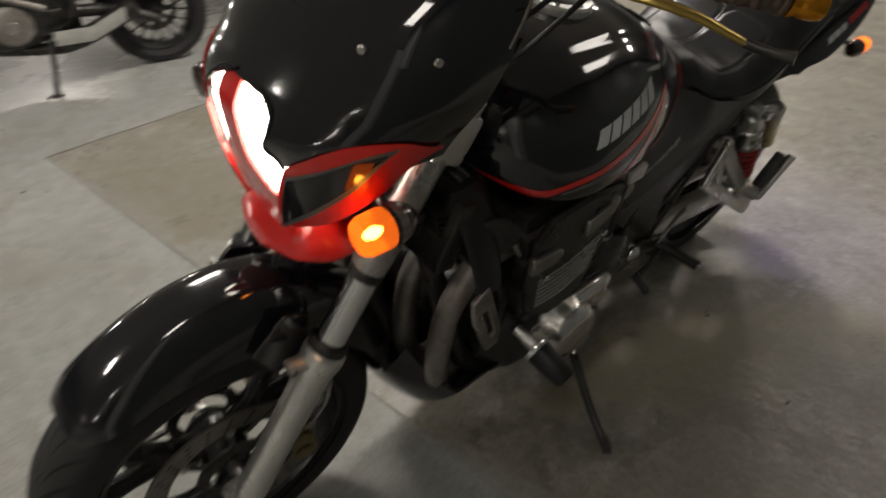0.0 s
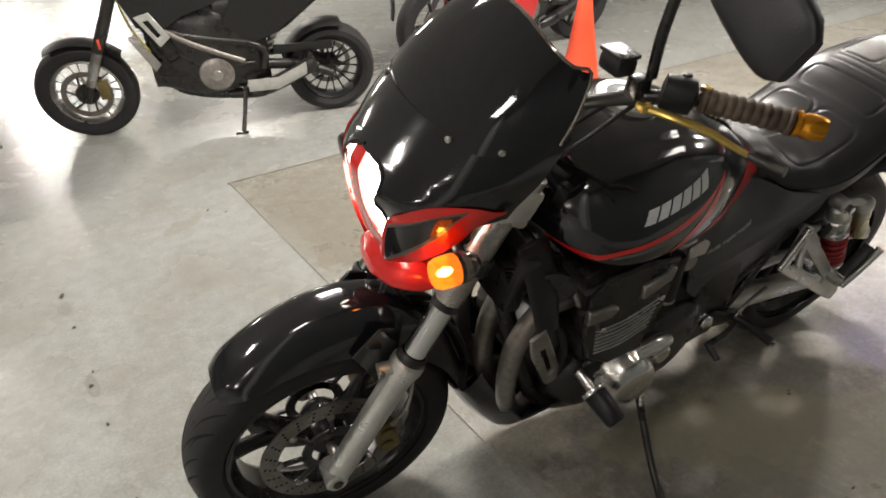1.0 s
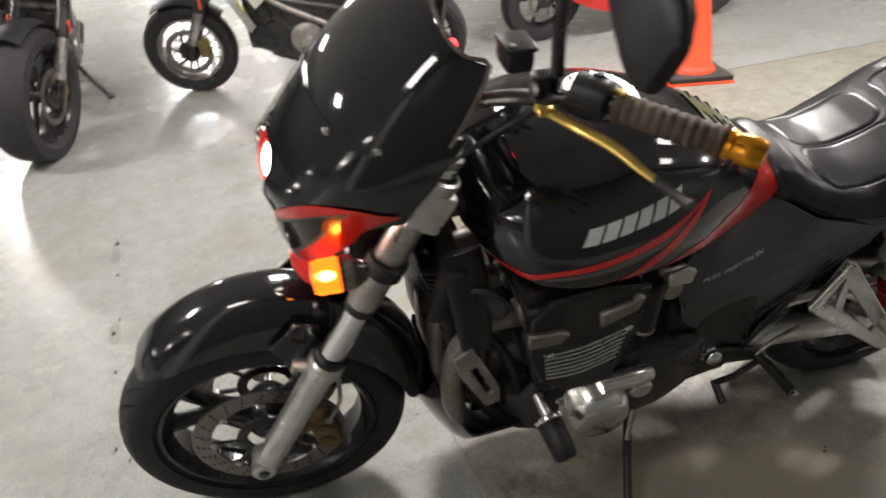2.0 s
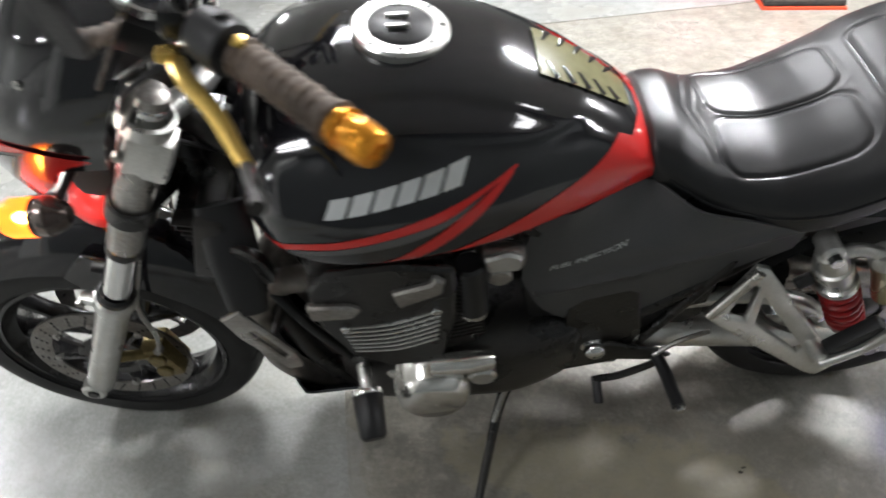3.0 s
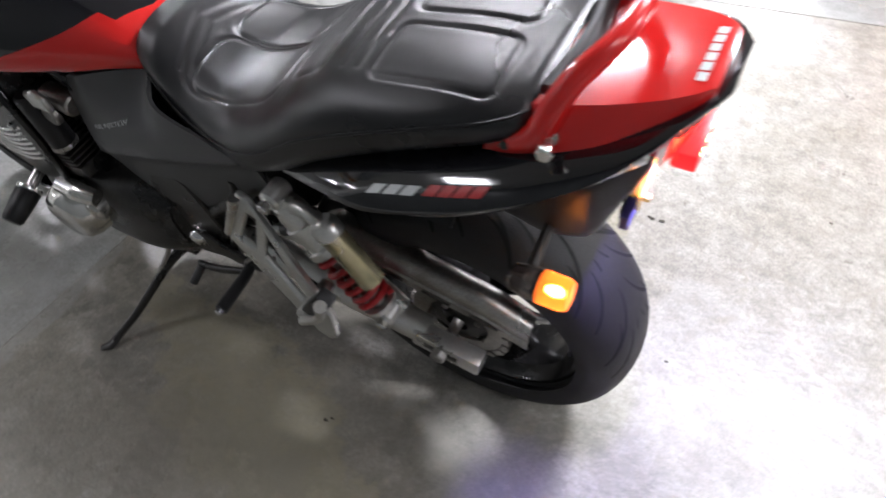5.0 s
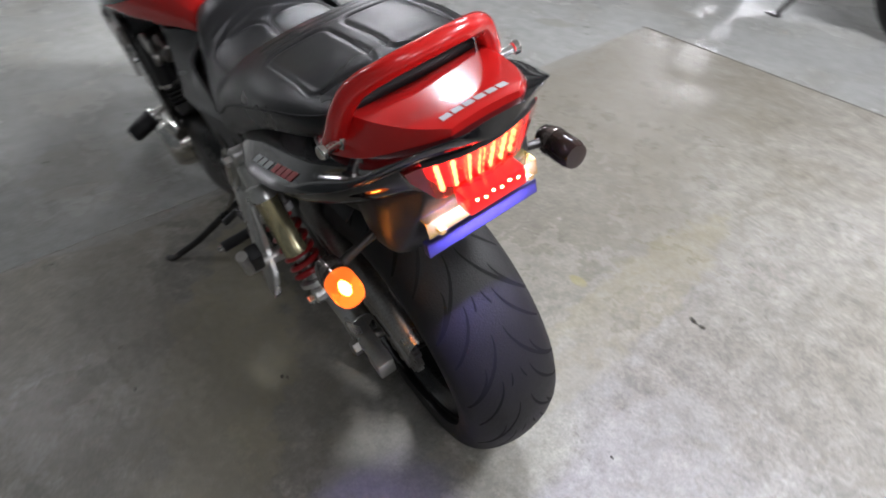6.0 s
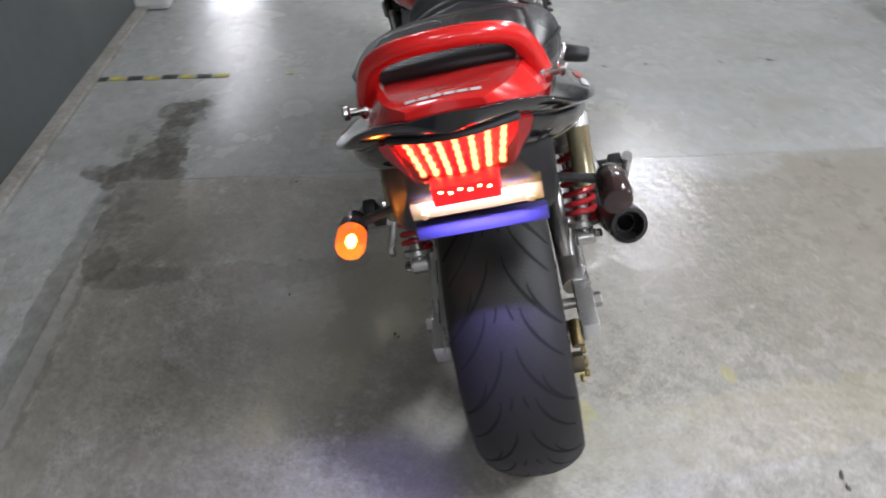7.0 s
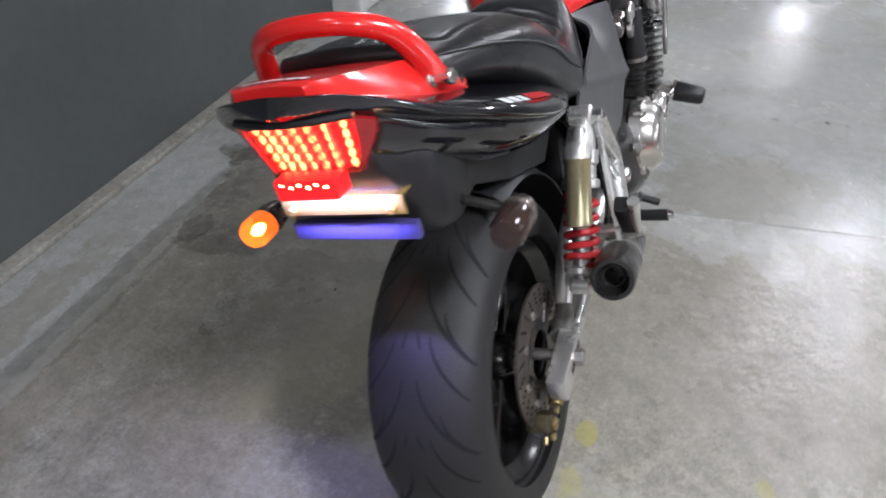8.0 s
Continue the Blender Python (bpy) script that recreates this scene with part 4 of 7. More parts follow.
for i in range(25):
    a = radians(-84 + 88 * i / 24)
    r = 0.346 + 0.02 * max(0, math.cos(a)) ** 2
    rows.append([(-0.012 - r * math.sin(a), 0.108 * (j / 6 - 1), 0.311 + r * math.cos(a) - 0.03 * abs(j / 6 - 1) ** 4) for j in range(13)])
part("inner_fender", thicken(grid(rows)[0], 0.004), BLACK_PLASTIC, undertail, "matt black inner rear fender")

# indicators
def indicator(parent, c, way, inboard, lens_mat, lit, r=0.026, label="smoked round indicator on a short stalk"):
    """way is +1 for a lamp that faces ahead, -1 for one that faces back; inboard is the stalk's foot."""
    c = Vector(c)
    t = Vector((way, 0, 0))
    body = part("indicator", lathe([(0, 0), (0.0, 0.011), (0.006, 0.018), (0.020, r * 0.96), (0.042, r)], c - t * 0.045, c, 28), SMOKED_BODY, parent, label)
    part("stalk", tube([c - t * 0.022, (c - t * 0.022).lerp(Vector(inboard), 0.5) + Vector((0, 0, 0.002)), inboard], [0.0085, 0.0065, 0.0085], 12, 4), BLACK_METAL, body)
    lens = part("lens", lathe([(0, r * 1.0), (0.004, r * 1.02), (0.030, r * 1.0), (0.038, r * 0.86), (0.041, 0.0)], c - t * 0.003, c + t, 28), lens_mat, body, "amber lens")
    part("lens_band", lathe([(0.0, r * 1.012), (0.002, r * 1.03), (0.010, r * 1.03), (0.012, r * 1.012)], c - t * 0.022, c + t, 28), CLEAR_LENS, body, "clear smoked lens collar")
    if lit:
        part("bulb", lathe([(0, 0.003), (0.006, 0.006), (0.014, 0.007), (0.021, 0.004), (0.023, 0)], c + t * 0.004, c + t, 16), INDICATOR_GLOW, body, "glowing bulb")
    return body


indicator(BIKE, (-0.222, 0.190, 0.727), -1, (-0.195, 0.080, 0.752), AMBER_LENS, True, 0.0215)
indicator(BIKE, (-0.222, -0.190, 0.727), -1, (-0.195, -0.080, 0.752), DARK_LENS, False, 0.0225)


# wheels
def tyre_point(cx, cz, R, W, a, s, lift=0.0):
    """a turns from the top to the rear; s goes across, -1 to 1."""
    r = R - 0.30 * W * (1 - math.sqrt(max(0, 1 - (0.97 * s) ** 2))) + lift
    return Vector((cx - r * math.sin(a), s * W / 2, cz + r * math.cos(a)))


def make_wheel(parent, cx, cz, R, W, rim_w, label, grooves, spokes=3):
    prof = []
    for k in range(21):
        s = -1 + 2 * k / 20
        r = R - 0.30 * W * (1 - math.sqrt(max(0, 1 - (0.97 * s) ** 2)))
        prof.append((s * W / 2, r))
    side = [(W / 2 * 1.0, R - 0.36 * W), (W / 2 * 0.97, R - 0.030 - 0.30 * W), (rim_w / 2 + 0.006, 0.232), (rim_w / 2, 0.222)]
    prof = [(-s, r) for s, r in reversed(side)] + prof + side
    wheel = thing("wheel", label, "wheel")
    wheel.parent = parent
    for k in ("category",):
        del wheel[k]
    tyre = part("tyre", lathe(prof, (cx, 0, cz), (cx, 1, cz), 96, close=True), RUBBER, wheel, "black road tyre")
    bm = bmesh.new()
    for g in range(grooves):
        a0 = 2 * math.pi * g / grooves
        for sd in (1, -1):
            for s0, s1, da, wd, ph in ((0.13, 0.93, 0.40, 0.0042, 0.0), (0.48, 0.95, 0.24, 0.0036, 0.16), (0.30, 0.88, 0.30, 0.0038, 0.28), (0.10, 0.17, 0.080, 0.0036, 0.26)):
                n = 9
                left, right = [], []
                for i in range(n + 1):
                    f = i / n
                    a = a0 + ph + da * f
                    s = s0 + (s1 - s0) * f ** 1.7
                    h = 1.05 * wd * (0.35 + 0.65 * math.sin(math.pi * min(1, f * 0.9 + 0.08)))
                    p1, p2 = tyre_point(cx, cz, R, W, a - h / R, sd * s, 0.0005), tyre_point(cx, cz, R, W, a + h / R, sd * (s - 0.015), 0.0005)
                    left.append(bm.verts.new(p1))
                    right.append(bm.verts.new(p2))
                for i in range(n):
                    bm.faces.new((left[i], left[i + 1], right[i + 1], right[i]))
    tagged(part("tread_groove", bm, GROOVE, tyre, "curved tread grooves"), kind="stuff")
    rp = [(-rim_w / 2, 0.224), (-rim_w / 2 - 0.004, 0.222), (-rim_w / 2 - 0.004, 0.214), (-rim_w / 2 + 0.010, 0.208), (-rim_w / 2 + 0.022, 0.196), (rim_w / 2 - 0.022, 0.196), (rim_w / 2 - 0.010, 0.208), (rim_w / 2 + 0.004, 0.214), (rim_w / 2 + 0.004, 0.222), (rim_w / 2, 0.224)]
    rim = part("rim", lathe(rp, (cx, 0, cz), (cx, 1, cz), 96, close=True), WHEEL_PAINT, wheel, "gloss black cast rim")
    part("hub", lathe([(-0.055, 0.0), (-0.055, 0.030), (-0.045, 0.040), (-0.02, 0.046), (0.02, 0.046), (0.045, 0.040), (0.055, 0.030), (0.055, 0)], (cx, 0, cz), (cx, 1, cz), 36), WHEEL_PAINT, wheel)
    for k in range(spokes):
        a = 2 * math.pi * k / spokes + 0.35
        for d in (-0.30, 0.30):
            p = [(cx + 0.035 * math.cos(a), 0, cz + 0.035 * math.sin(a)), (cx + 0.09 * math.cos(a + 0.25 * d), 0, cz + 0.09 * math.sin(a + 0.25 * d)),
                 (cx + 0.15 * math.cos(a + 0.75 * d), 0, cz + 0.15 * math.sin(a + 0.75 * d)), (cx + 0.203 * math.cos(a + d), 0, cz + 0.203 * math.sin(a + d))]
            part("spoke", tube(p, [0.026, 0.021, 0.017, 0.021], 12, 5), WHEEL_PAINT, wheel)
    return wheel


def brake_disc(parent, cx, cz, y, r, side, band=0.038, metal=None):
    d = part("brake_disc", lathe([(0, r), (0.0045, r), (0.0045, r - band), (0, r - band)], (cx, y - 0.002, cz), (cx, 1, cz), 64, close=True), metal or DISC, parent, "worn brown brake disc" if metal else "drilled steel brake disc")
    car = part("carrier", lathe([(0, 0.068), (0.006, 0.068), (0.006, 0.046), (0, 0.046)], (cx, y - 0.003, cz), (cx, 1, cz), 40, close=True), BLACK_METAL, d)
    for k in range(8):
        a = 2 * math.pi * k / 8
        q = Vector((cx + (r - 0.042) * math.cos(a), y, cz + (r - 0.042) * math.sin(a)))
        i = Vector((cx + 0.060 * math.cos(a), y, cz + 0.060 * math.sin(a)))
        part("carrier_arm", tube([i, q], 0.007, 8, 2, flat=0.4), BLACK_METAL, d)
        part("rivet", rod(q + Vector((0, -0.006, 0)), q + Vector((0, 0.006, 0)), 0.008, 0.001, 10), STEEL, d)
    bm = bmesh.new()
    for k in range(24):
        a = 2 * math.pi * k / 24
        for f, rr in ((0.3, r - 0.010), (0.0, r - 0.020), (-0.3, r - 0.030)):
            q = Vector((cx + rr * math.cos(a + f * 0.12), y + side * 0.003, cz + rr * math.sin(a + f * 0.12)))
            lathe([(0, 0), (0, 0.0030), (0.001, 0.0030), (0.001, 0)], q - Vector((0, side * 0.0006, 0)), q + Vector((0, side, 0)), 8, bm)
    tagged(part("drill_hole", bm, GROOVE, d, "small drilled holes"), kind="stuff")
    return d


rear = make_wheel(BIKE, -0.012, 0.311, 0.312, 0.194, 0.145, "black cast rear wheel with a wide tyre", 13)
brake_disc(rear, 0.0, 0.311, -0.098, 0.130, -1, 0.068, REAR_DISC)
sprocket = part("sprocket", lathe([(0, 0.098), (0.006, 0.098), (0.006, 0.062), (0, 0.062)], (0, 0.088, 0.311), (0, 1, 0.311), 64, close=True), STEEL, rear, "steel rear sprocket")
for k in range(42):
    a = 2 * math.pi * k / 42
    part("tooth", box(0.008, 0.006, 0.007, (0.100 * math.cos(a), 0.091, 0.311 + 0.100 * math.sin(a)), 0.0, Euler((0, -a, 0))), STEEL, sprocket, smooth=False)
for k in range(5):
    a = 2 * math.pi * k / 5
    part("carrier_bolt", rod((0.058 * math.cos(a), 0.085, 0.311 + 0.058 * math.sin(a)), (0.058 * math.cos(a), 0.103, 0.311 + 0.058 * math.sin(a)), 0.007, 0.001, 6), STEEL, rear)
part("cush_hub", lathe([(0.04, 0.075), (0.085, 0.070), (0.092, 0.05), (0.098, 0.022)], (0, 0, 0.311), (0, 1, 0.311), 36), BLACK_METAL, rear)
front = make_wheel(BIKE, 1.512, 0.298, 0.297, 0.122, 0.095, "black cast front wheel with twin discs", 14)
brake_disc(front, 1.512, 0.298, 0.066, 0.156, 1)
brake_disc(front, 1.512, 0.298, -0.066, 0.156, -1)
part("axle", rod((1.512, -0.13, 0.298), (1.512, 0.13, 0.298), 0.011), STEEL, front)
part("axle", rod((0, -0.165, 0.311), (0, 0.165, 0.311), 0.011), STEEL, rear)

# front fork
RAKE = 27.3
fdir = Vector((-math.sin(radians(RAKE)), 0, math.cos(radians(RAKE))))
FY = 0.126
fork = thing("front_fork", "silver telescopic front fork", "fork")
fork.parent = BIKE
del fork["category"]
for sd in (1, -1):
    foot = Vector((1.528, sd * FY, 0.285))
    low = part("fork_slider", lathe([(0, 0), (0.0, 0.020), (0.012, 0.026), (0.06, 0.027), (0.14, 0.0265), (0.30, 0.028), (0.330, 0.034), (0.345, 0.034), (0.350, 0.029), (0.352, 0)], foot, foot + fdir, 28), ALLOY, fork, "cast silver fork leg")
    part("axle_clamp", rod(foot + Vector((0, -sd * 0.034, 0.012)), foot + Vector((0, sd * 0.027, 0.012)), 0.024, 0.004), ALLOY, low)
    part("axle_bolt", rod(foot + Vector((0, sd * 0.02, 0.012)), foot + Vector((0, sd * 0.031, 0.012)), 0.012, 0.002, 6), BLACK_METAL, low)
    lug = foot + fdir * 0.33
    part("mudguard_lug", tube([lug + Vector((0.0, sd * 0.0, 0)), lug + Vector((0.055, -sd * 0.004, 0.012))], [0.022, 0.012], 10, 2, flat=0.6), ALLOY, low)
    part("lug_bolt", rod(lug + Vector((0.052, sd * 0.002, 0.010)), lug + Vector((0.052, sd * 0.014, 0.010)), 0.007, 0.001, 6), STEEL, low)
    part("dust_seal", lathe([(0, 0.030), (0.012, 0.031), (0.018, 0.026)], foot + fdir * 0.350, foot + fdir, 24), BLACK_PLASTIC, fork)
    part("fork_tube", rod(foot + fdir * 0.34, foot + fdir * 0.80, 0.0235, 0.003, 24), CHROME, fork, "chromed fork tube")
    part("reflector_band", lathe([(0, 0.0265), (0.014, 0.0265), (0.016, 0.024)], foot + fdir * 0.485, foot + fdir, 24), BLACK_PLASTIC, fork)
    part("fork_sleeve", lathe([(0, 0.0255), (0.008, 0.027), (0.20, 0.027), (0.21, 0.0255)], foot + fdir * 0.50, foot + fdir, 24), STEEL, fork, "silver fork sleeve")
    part("fork_cap", lathe([(0, 0.022), (0.014, 0.022), (0.018, 0.016), (0.018, 0)], foot + fdir * 0.80, foot + fdir, 16), STEEL, fork)
    # caliper behind the leg
    cal = Vector((1.398, sd * 0.070, 0.315))
    caliper = part("caliper", box(0.050, 0.060, 0.100, cal, 0.010, Euler((0, radians(12), 0))), DULL_GOLD, fork, "dull gold brake caliper")
    for dz in (-0.022, 0.022):
        part("piston_cap", rod(cal + Vector((0, sd * 0.026, dz)), cal + Vector((0, sd * 0.038, dz)), 0.017, 0.003, 18), DULL_GOLD, caliper)
    part("caliper_lug", tube([cal + Vector((0.015, sd * 0.02, 0.03)), cal + Vector((0.07, sd * 0.04, 0.05))], 0.011, 10, 2), DULL_GOLD, caliper)
    part("banjo_bolt", rod(cal + Vector((-0.012, sd * 0.02, 0.05)), cal + Vector((-0.012, sd * 0.036, 0.058)), 0.008, 0.001, 8), STEEL, caliper)
    part("brake_hose", tube([cal + Vector((-0.012, sd * 0.03, 0.052)), (1.36, sd * 0.112, 0.44), (1.352, sd * 0.118, 0.55), (1.32, sd * 0.10, 0.64), (1.27, sd * 0.07, 0.78), (1.21, sd * 0.05, 0.95)], 0.0045, 8, 6), STEEL, fork, "braided brake hose")
for d, zt, th_ in ((0.575, 0.0, 0.034), (0.755, 0.0, 0.026)):
    c = Vector((1.528, 0, 0.285)) + fdir * d
    for sd in (1, -1):
        part("fork_clamp", lathe([(0, 0.030), (0.003, 0.035), (th_ - 0.003, 0.035), (th_, 0.030)], c + Vector((0, sd * FY, 0)), c + Vector((0, sd * FY, 0)) + fdir, 24), ALLOY if d > 0.7 else BLACK_METAL, fork)
    part("yoke", tube([c + Vector((0, FY, 0)), c + Vector((-0.05, 0.04, 0.0)), c + Vector((-0.05, -0.04, 0.0)), c + Vector((0, -FY, 0))], 0.018, 10, 6), ALLOY if d > 0.7 else BLACK_METAL, fork)
for sd in (1, -1):
    c = Vector((1.528, sd * FY, 0.285)) + fdir * 0.715
    part("clamp_block", box(0.060, 0.046, 0.075, c + Vector((-0.012, sd * 0.004, 0.0)), 0.010, Euler((0, radians(-RAKE), 0))), ALLOY, fork, "cast silver bar clamp")
    part("clamp_bolt", rod(c + Vector((0.02, sd * 0.02, 0.01)), c + Vector((0.02, sd * 0.032, 0.01)), 0.007, 0.001, 6), STEEL, fork)

# front mudguard: close to the tyre ahead, higher over the top
guard_r = knots((-40, 0.322), (-20, 0.352), (0, 0.382), (15, 0.394), (35, 0.390), (58, 0.372), (84, 0.334))
rows = []
for i in range(49):
    deg = -40 + 124 * i / 48
    a = radians(deg)
    end = max(0, 1 - (i / 48) / 0.10, 1 - (1 - i / 48) / 0.06)
    row = []
    for j in range(29):
        s = j / 14 - 1
        half = 0.080 * (1 - 0.30 * end ** 2)
        low = 0.292 + 0.012 * max(0, deg - 40) / 44
        r = guard_r(deg) - (guard_r(deg) - low) * abs(s) ** 3.0 * (1 - 0.55 * end)
        row.append((1.512 - r * math.sin(a), half * math.copysign(abs(s) ** 0.88, s), 0.300 + r * math.cos(a)))
    rows.append(row)
mudguard = part("front_mudguard", thicken(grid(rows)[0], 0.003), BLACK_PAINT, BIKE, "gloss black front mudguard")
for sd in (1, -1):
    part("mudguard_skirt", plate([(1.47, 0.60), (1.415, 0.655), (1.375, 0.64), (1.385, 0.56), (1.44, 0.545)], 0.090 if sd > 0 else -0.082, 0.008, 0.002), BLACK_PAINT, mudguard)

# the steering stands a little to the right
steer = Matrix.Translation((1.19, 0, 0.95)) @ Matrix.Rotation(radians(-3.5), 4, fdir) @ Matrix.Translation((-1.19, 0, -0.95))
for ob in (front, fork, mudguard):
    ob.matrix_basis = steer


# ---- headlight cowl and screen ----
cowl_f = knots((0.715, 1.368), (0.76, 1.385), (0.84, 1.412), (0.90, 1.426), (0.955, 1.432), (1.0, 1.400), (1.05, 1.362), (1.10, 1.322), (1.16, 1.255), (1.215, 1.180))
cowl_r = knots((0.715, 1.345), (0.76, 1.325), (0.84, 1.285), (0.90, 1.250), (0.95, 1.230), (1.02, 1.195), (1.10, 1.142), (1.16, 1.110), (1.215, 1.100))
cowl_w = knots((0.715, 0.070), (0.76, 0.100), (0.84, 0.140), (0.90, 0.160), (0.95, 0.172), (1.02, 0.190), (1.10, 0.180), (1.16, 0.156), (1.215, 0.112))


def cowl_point(u, z, out=0.0):
    """u runs from the left rear edge (-1) round the nose (0) to the right rear edge (1)."""
    a = u * math.pi / 2
    ex, ey = 0.62, 0.90
    x = cowl_r(z) + (cowl_f(z) - cowl_r(z)) * math.cos(a) ** ex + out * math.cos(a)
    y = -math.copysign(abs(math.sin(a)) ** ey, a) * cowl_w(z)
    return Vector((x, y - math.copysign(out * abs(math.sin(a)), a), z))


eye_edge = knots((0.868, 0.28), (0.892, 0.335), (0.924, 0.325), (0.936, 0.285), (0.944, 0.215), (0.968, 0.215), (0.982, 0.16), (0.992, 0.07))


def upper_cowl():
    """The black upper skin, open where the lenses look out."""
    rows = [[cowl_point(-1 + 2 * j / 160, 0.930 + 0.145 * i / 72) for j in range(161)] for i in range(73)]
    bm, vs = grid(rows)
    gone = []
    for f in bm.faces:
        c = f.calc_center_median()
        u = abs(math.asin(min(1, abs(c.y) / cowl_w(c.z)) ** (1 / 0.9)) / (math.pi / 2))
        if c.z < 0.991 and u < eye_edge(c.z):
            gone.append(f)
    bmesh.ops.delete(bm, geom=gone, context="FACES")
    return thicken(bm, 0.004)


cowl = part("headlight_cowl", upper_cowl(), BLACK_PAINT, BIKE, "gloss black headlight cowl with red lower panels")
def screen_point(u, f):
    """The screen, arched along its upper edge: f goes from its foot (0) to that edge (1)."""
    return cowl_point(u, 1.06 + (0.155 - 0.055 * u * u) * f, -0.004)


part("windscreen", thicken(grid([[screen_point(-0.98 + 1.96 * j / 48, i / 16) for j in range(49)] for i in range(17)])[0], 0.003), SMOKED, cowl, "dark smoked windscreen")
part("screen_rim", tube([screen_point(-0.98, 0.1), screen_point(-0.98, 0.5)] + [screen_point(-0.98 + 1.96 * j / 20, 1) for j in range(21)] + [screen_point(0.98, 0.5), screen_point(0.98, 0.1)], 0.0030, 8, 3), CLEAR_LENS, cowl, "bright cut edge of the screen")
for u in (-0.72, -0.38, 0.38, 0.72):
    q, o = cowl_point(u, 1.068), cowl_point(u, 1.068, 0.006)
    part("screen_screw", rod(q, o, 0.006, 0.002, 12), STEEL, cowl)


def strip(low, high, sd, mat, out, name, label, thick=0.003, n=8):
    """A panel on the cowl between two curves of (u, height), with a back of its own."""
    a = smooth_path([(0, u, z) for u, z in low], 6)
    b = smooth_path([(0, u, z) for u, z in high], 6)
    k = max(len(a), len(b))
    rows = []
    for i in range(k):
        p, q = a[round(i * (len(a) - 1) / (k - 1))], b[round(i * (len(b) - 1) / (k - 1))]
        uz = [(sd * (p.y + (q.y - p.y) * j / n), p.z + (q.z - p.z) * j / n) for j in range(n + 1)]
        rows.append([cowl_point(u, z, out) for u, z in uz] + [cowl_point(u, z, out - thick) for u, z in reversed(uz)])
    bm, vs = grid(rows, close_u=True)
    bm.faces.new(vs[0]), bm.faces.new(vs[-1])
    return part(name, bm, mat, cowl, label)


for sd in (1, -1):
    strip([(-0.205, 0.790), (-0.46, 0.830), (-0.62, 0.848), (-0.745, 0.870), (-0.85, 0.898), (-0.895, 0.928), (-0.94, 0.942), (-0.985, 0.950)], [(-0.275, 0.862), (-0.335, 0.925), (-0.445, 0.954), (-0.535, 0.972), (-0.625, 0.980), (-0.73, 0.982), (-0.85, 0.976), (-0.985, 0.954)], sd, RED_PAINT, 0.004, "red_side", "red side wedge", 0.007)
    strip([(-0.265, 0.803), (-0.40, 0.835), (-0.53, 0.866), (-0.71, 0.918), (-0.805, 0.970)], [(-0.345, 0.918), (-0.43, 0.930), (-0.515, 0.942), (-0.68, 0.966), (-0.805, 0.974)], sd, GREY_DECAL, 0.0046, "wedge", "grey bordered wedge", 0.002)
    strip([(-0.272, 0.812), (-0.40, 0.846), (-0.52, 0.876), (-0.68, 0.922), (-0.775, 0.964)], [(-0.346, 0.911), (-0.43, 0.924), (-0.51, 0.936), (-0.66, 0.959), (-0.775, 0.967)], sd, BLACK_PAINT, 0.0052, "wedge", "black wedge", 0.002)
    # dark air gap above the red band and the fairing stay
    part("cowl_stay", tube([(1.25, sd * 0.10, 0.90), (1.20, sd * 0.15, 0.985), (1.16, sd * 0.160, 1.05)], 0.006, 8, 5), STEEL, cowl)
# twin headlight lenses either side of a red spine
eye_out = [(-0.07, 0.995), (-0.17, 0.986), (-0.222, 0.966), (-0.218, 0.944), (-0.29, 0.936), (-0.335, 0.920), (-0.34, 0.892), (-0.28, 0.864)]
spine_left = [(-0.03, 0.765), (-0.12, 0.780), (-0.21, 0.800), (-0.25, 0.856), (-0.17, 0.867), (-0.095, 0.885), (-0.04, 0.903), (-0.02, 0.930), (0.0, 0.958), (0.04, 0.992)]
spine_right = [(0.03, 0.765), (0.09, 0.785), (0.14, 0.810), (0.15, 0.850), (0.125, 0.870), (0.12, 0.886), (0.115, 0.904), (0.115, 0.930), (0.13, 0.956), (0.15, 0.992)]
for sd, inner in ((1, [(u + 0.004, z) for u, z in reversed(spine_left[3:])]), (-1, [(-u, z) for u, z in reversed(spine_right[3:])])):
    strip(inner, eye_out, sd, HEADLIGHT, -0.010, "headlight", "bright white lit headlight lens", 0.008)
    part("lens_rim", tube([cowl_point(sd * u, z, 0.0) for u, z in eye_out], 0.0028, 8, 5), BLACK_PAINT, cowl)
strip(spine_right, spine_left, 1, RED_PAINT, -0.005, "spine", "red spine between the lenses", 0.012)
part("chin", loft(1.408, 1.285, knots((1.408, 0.034), (1.390, 0.074), (1.33, 0.104), (1.285, 0.09)), knots((1.408, 0.770), (1.35, 0.800), (1.285, 0.790)), knots((1.408, 0.752), (1.35, 0.748), (1.285, 0.750)), knots((1.408, 0.738), (1.35, 0.722), (1.285, 0.73)), 24, 36, 1.8), RED_PAINT, cowl, "red chin under the headlight")
part("inner_cowl", box(0.10, 0.20, 0.16, (1.30, 0, 0.88), 0.03), BLACK_PLASTIC, cowl)
# instruments behind the screen
dash = part("instrument_cluster", box(0.09, 0.23, 0.05, (1.165, 0, 1.075), 0.018, Euler((0, radians(-30), 0))), BLACK_PLASTIC, BIKE, "black twin dial instrument cluster")
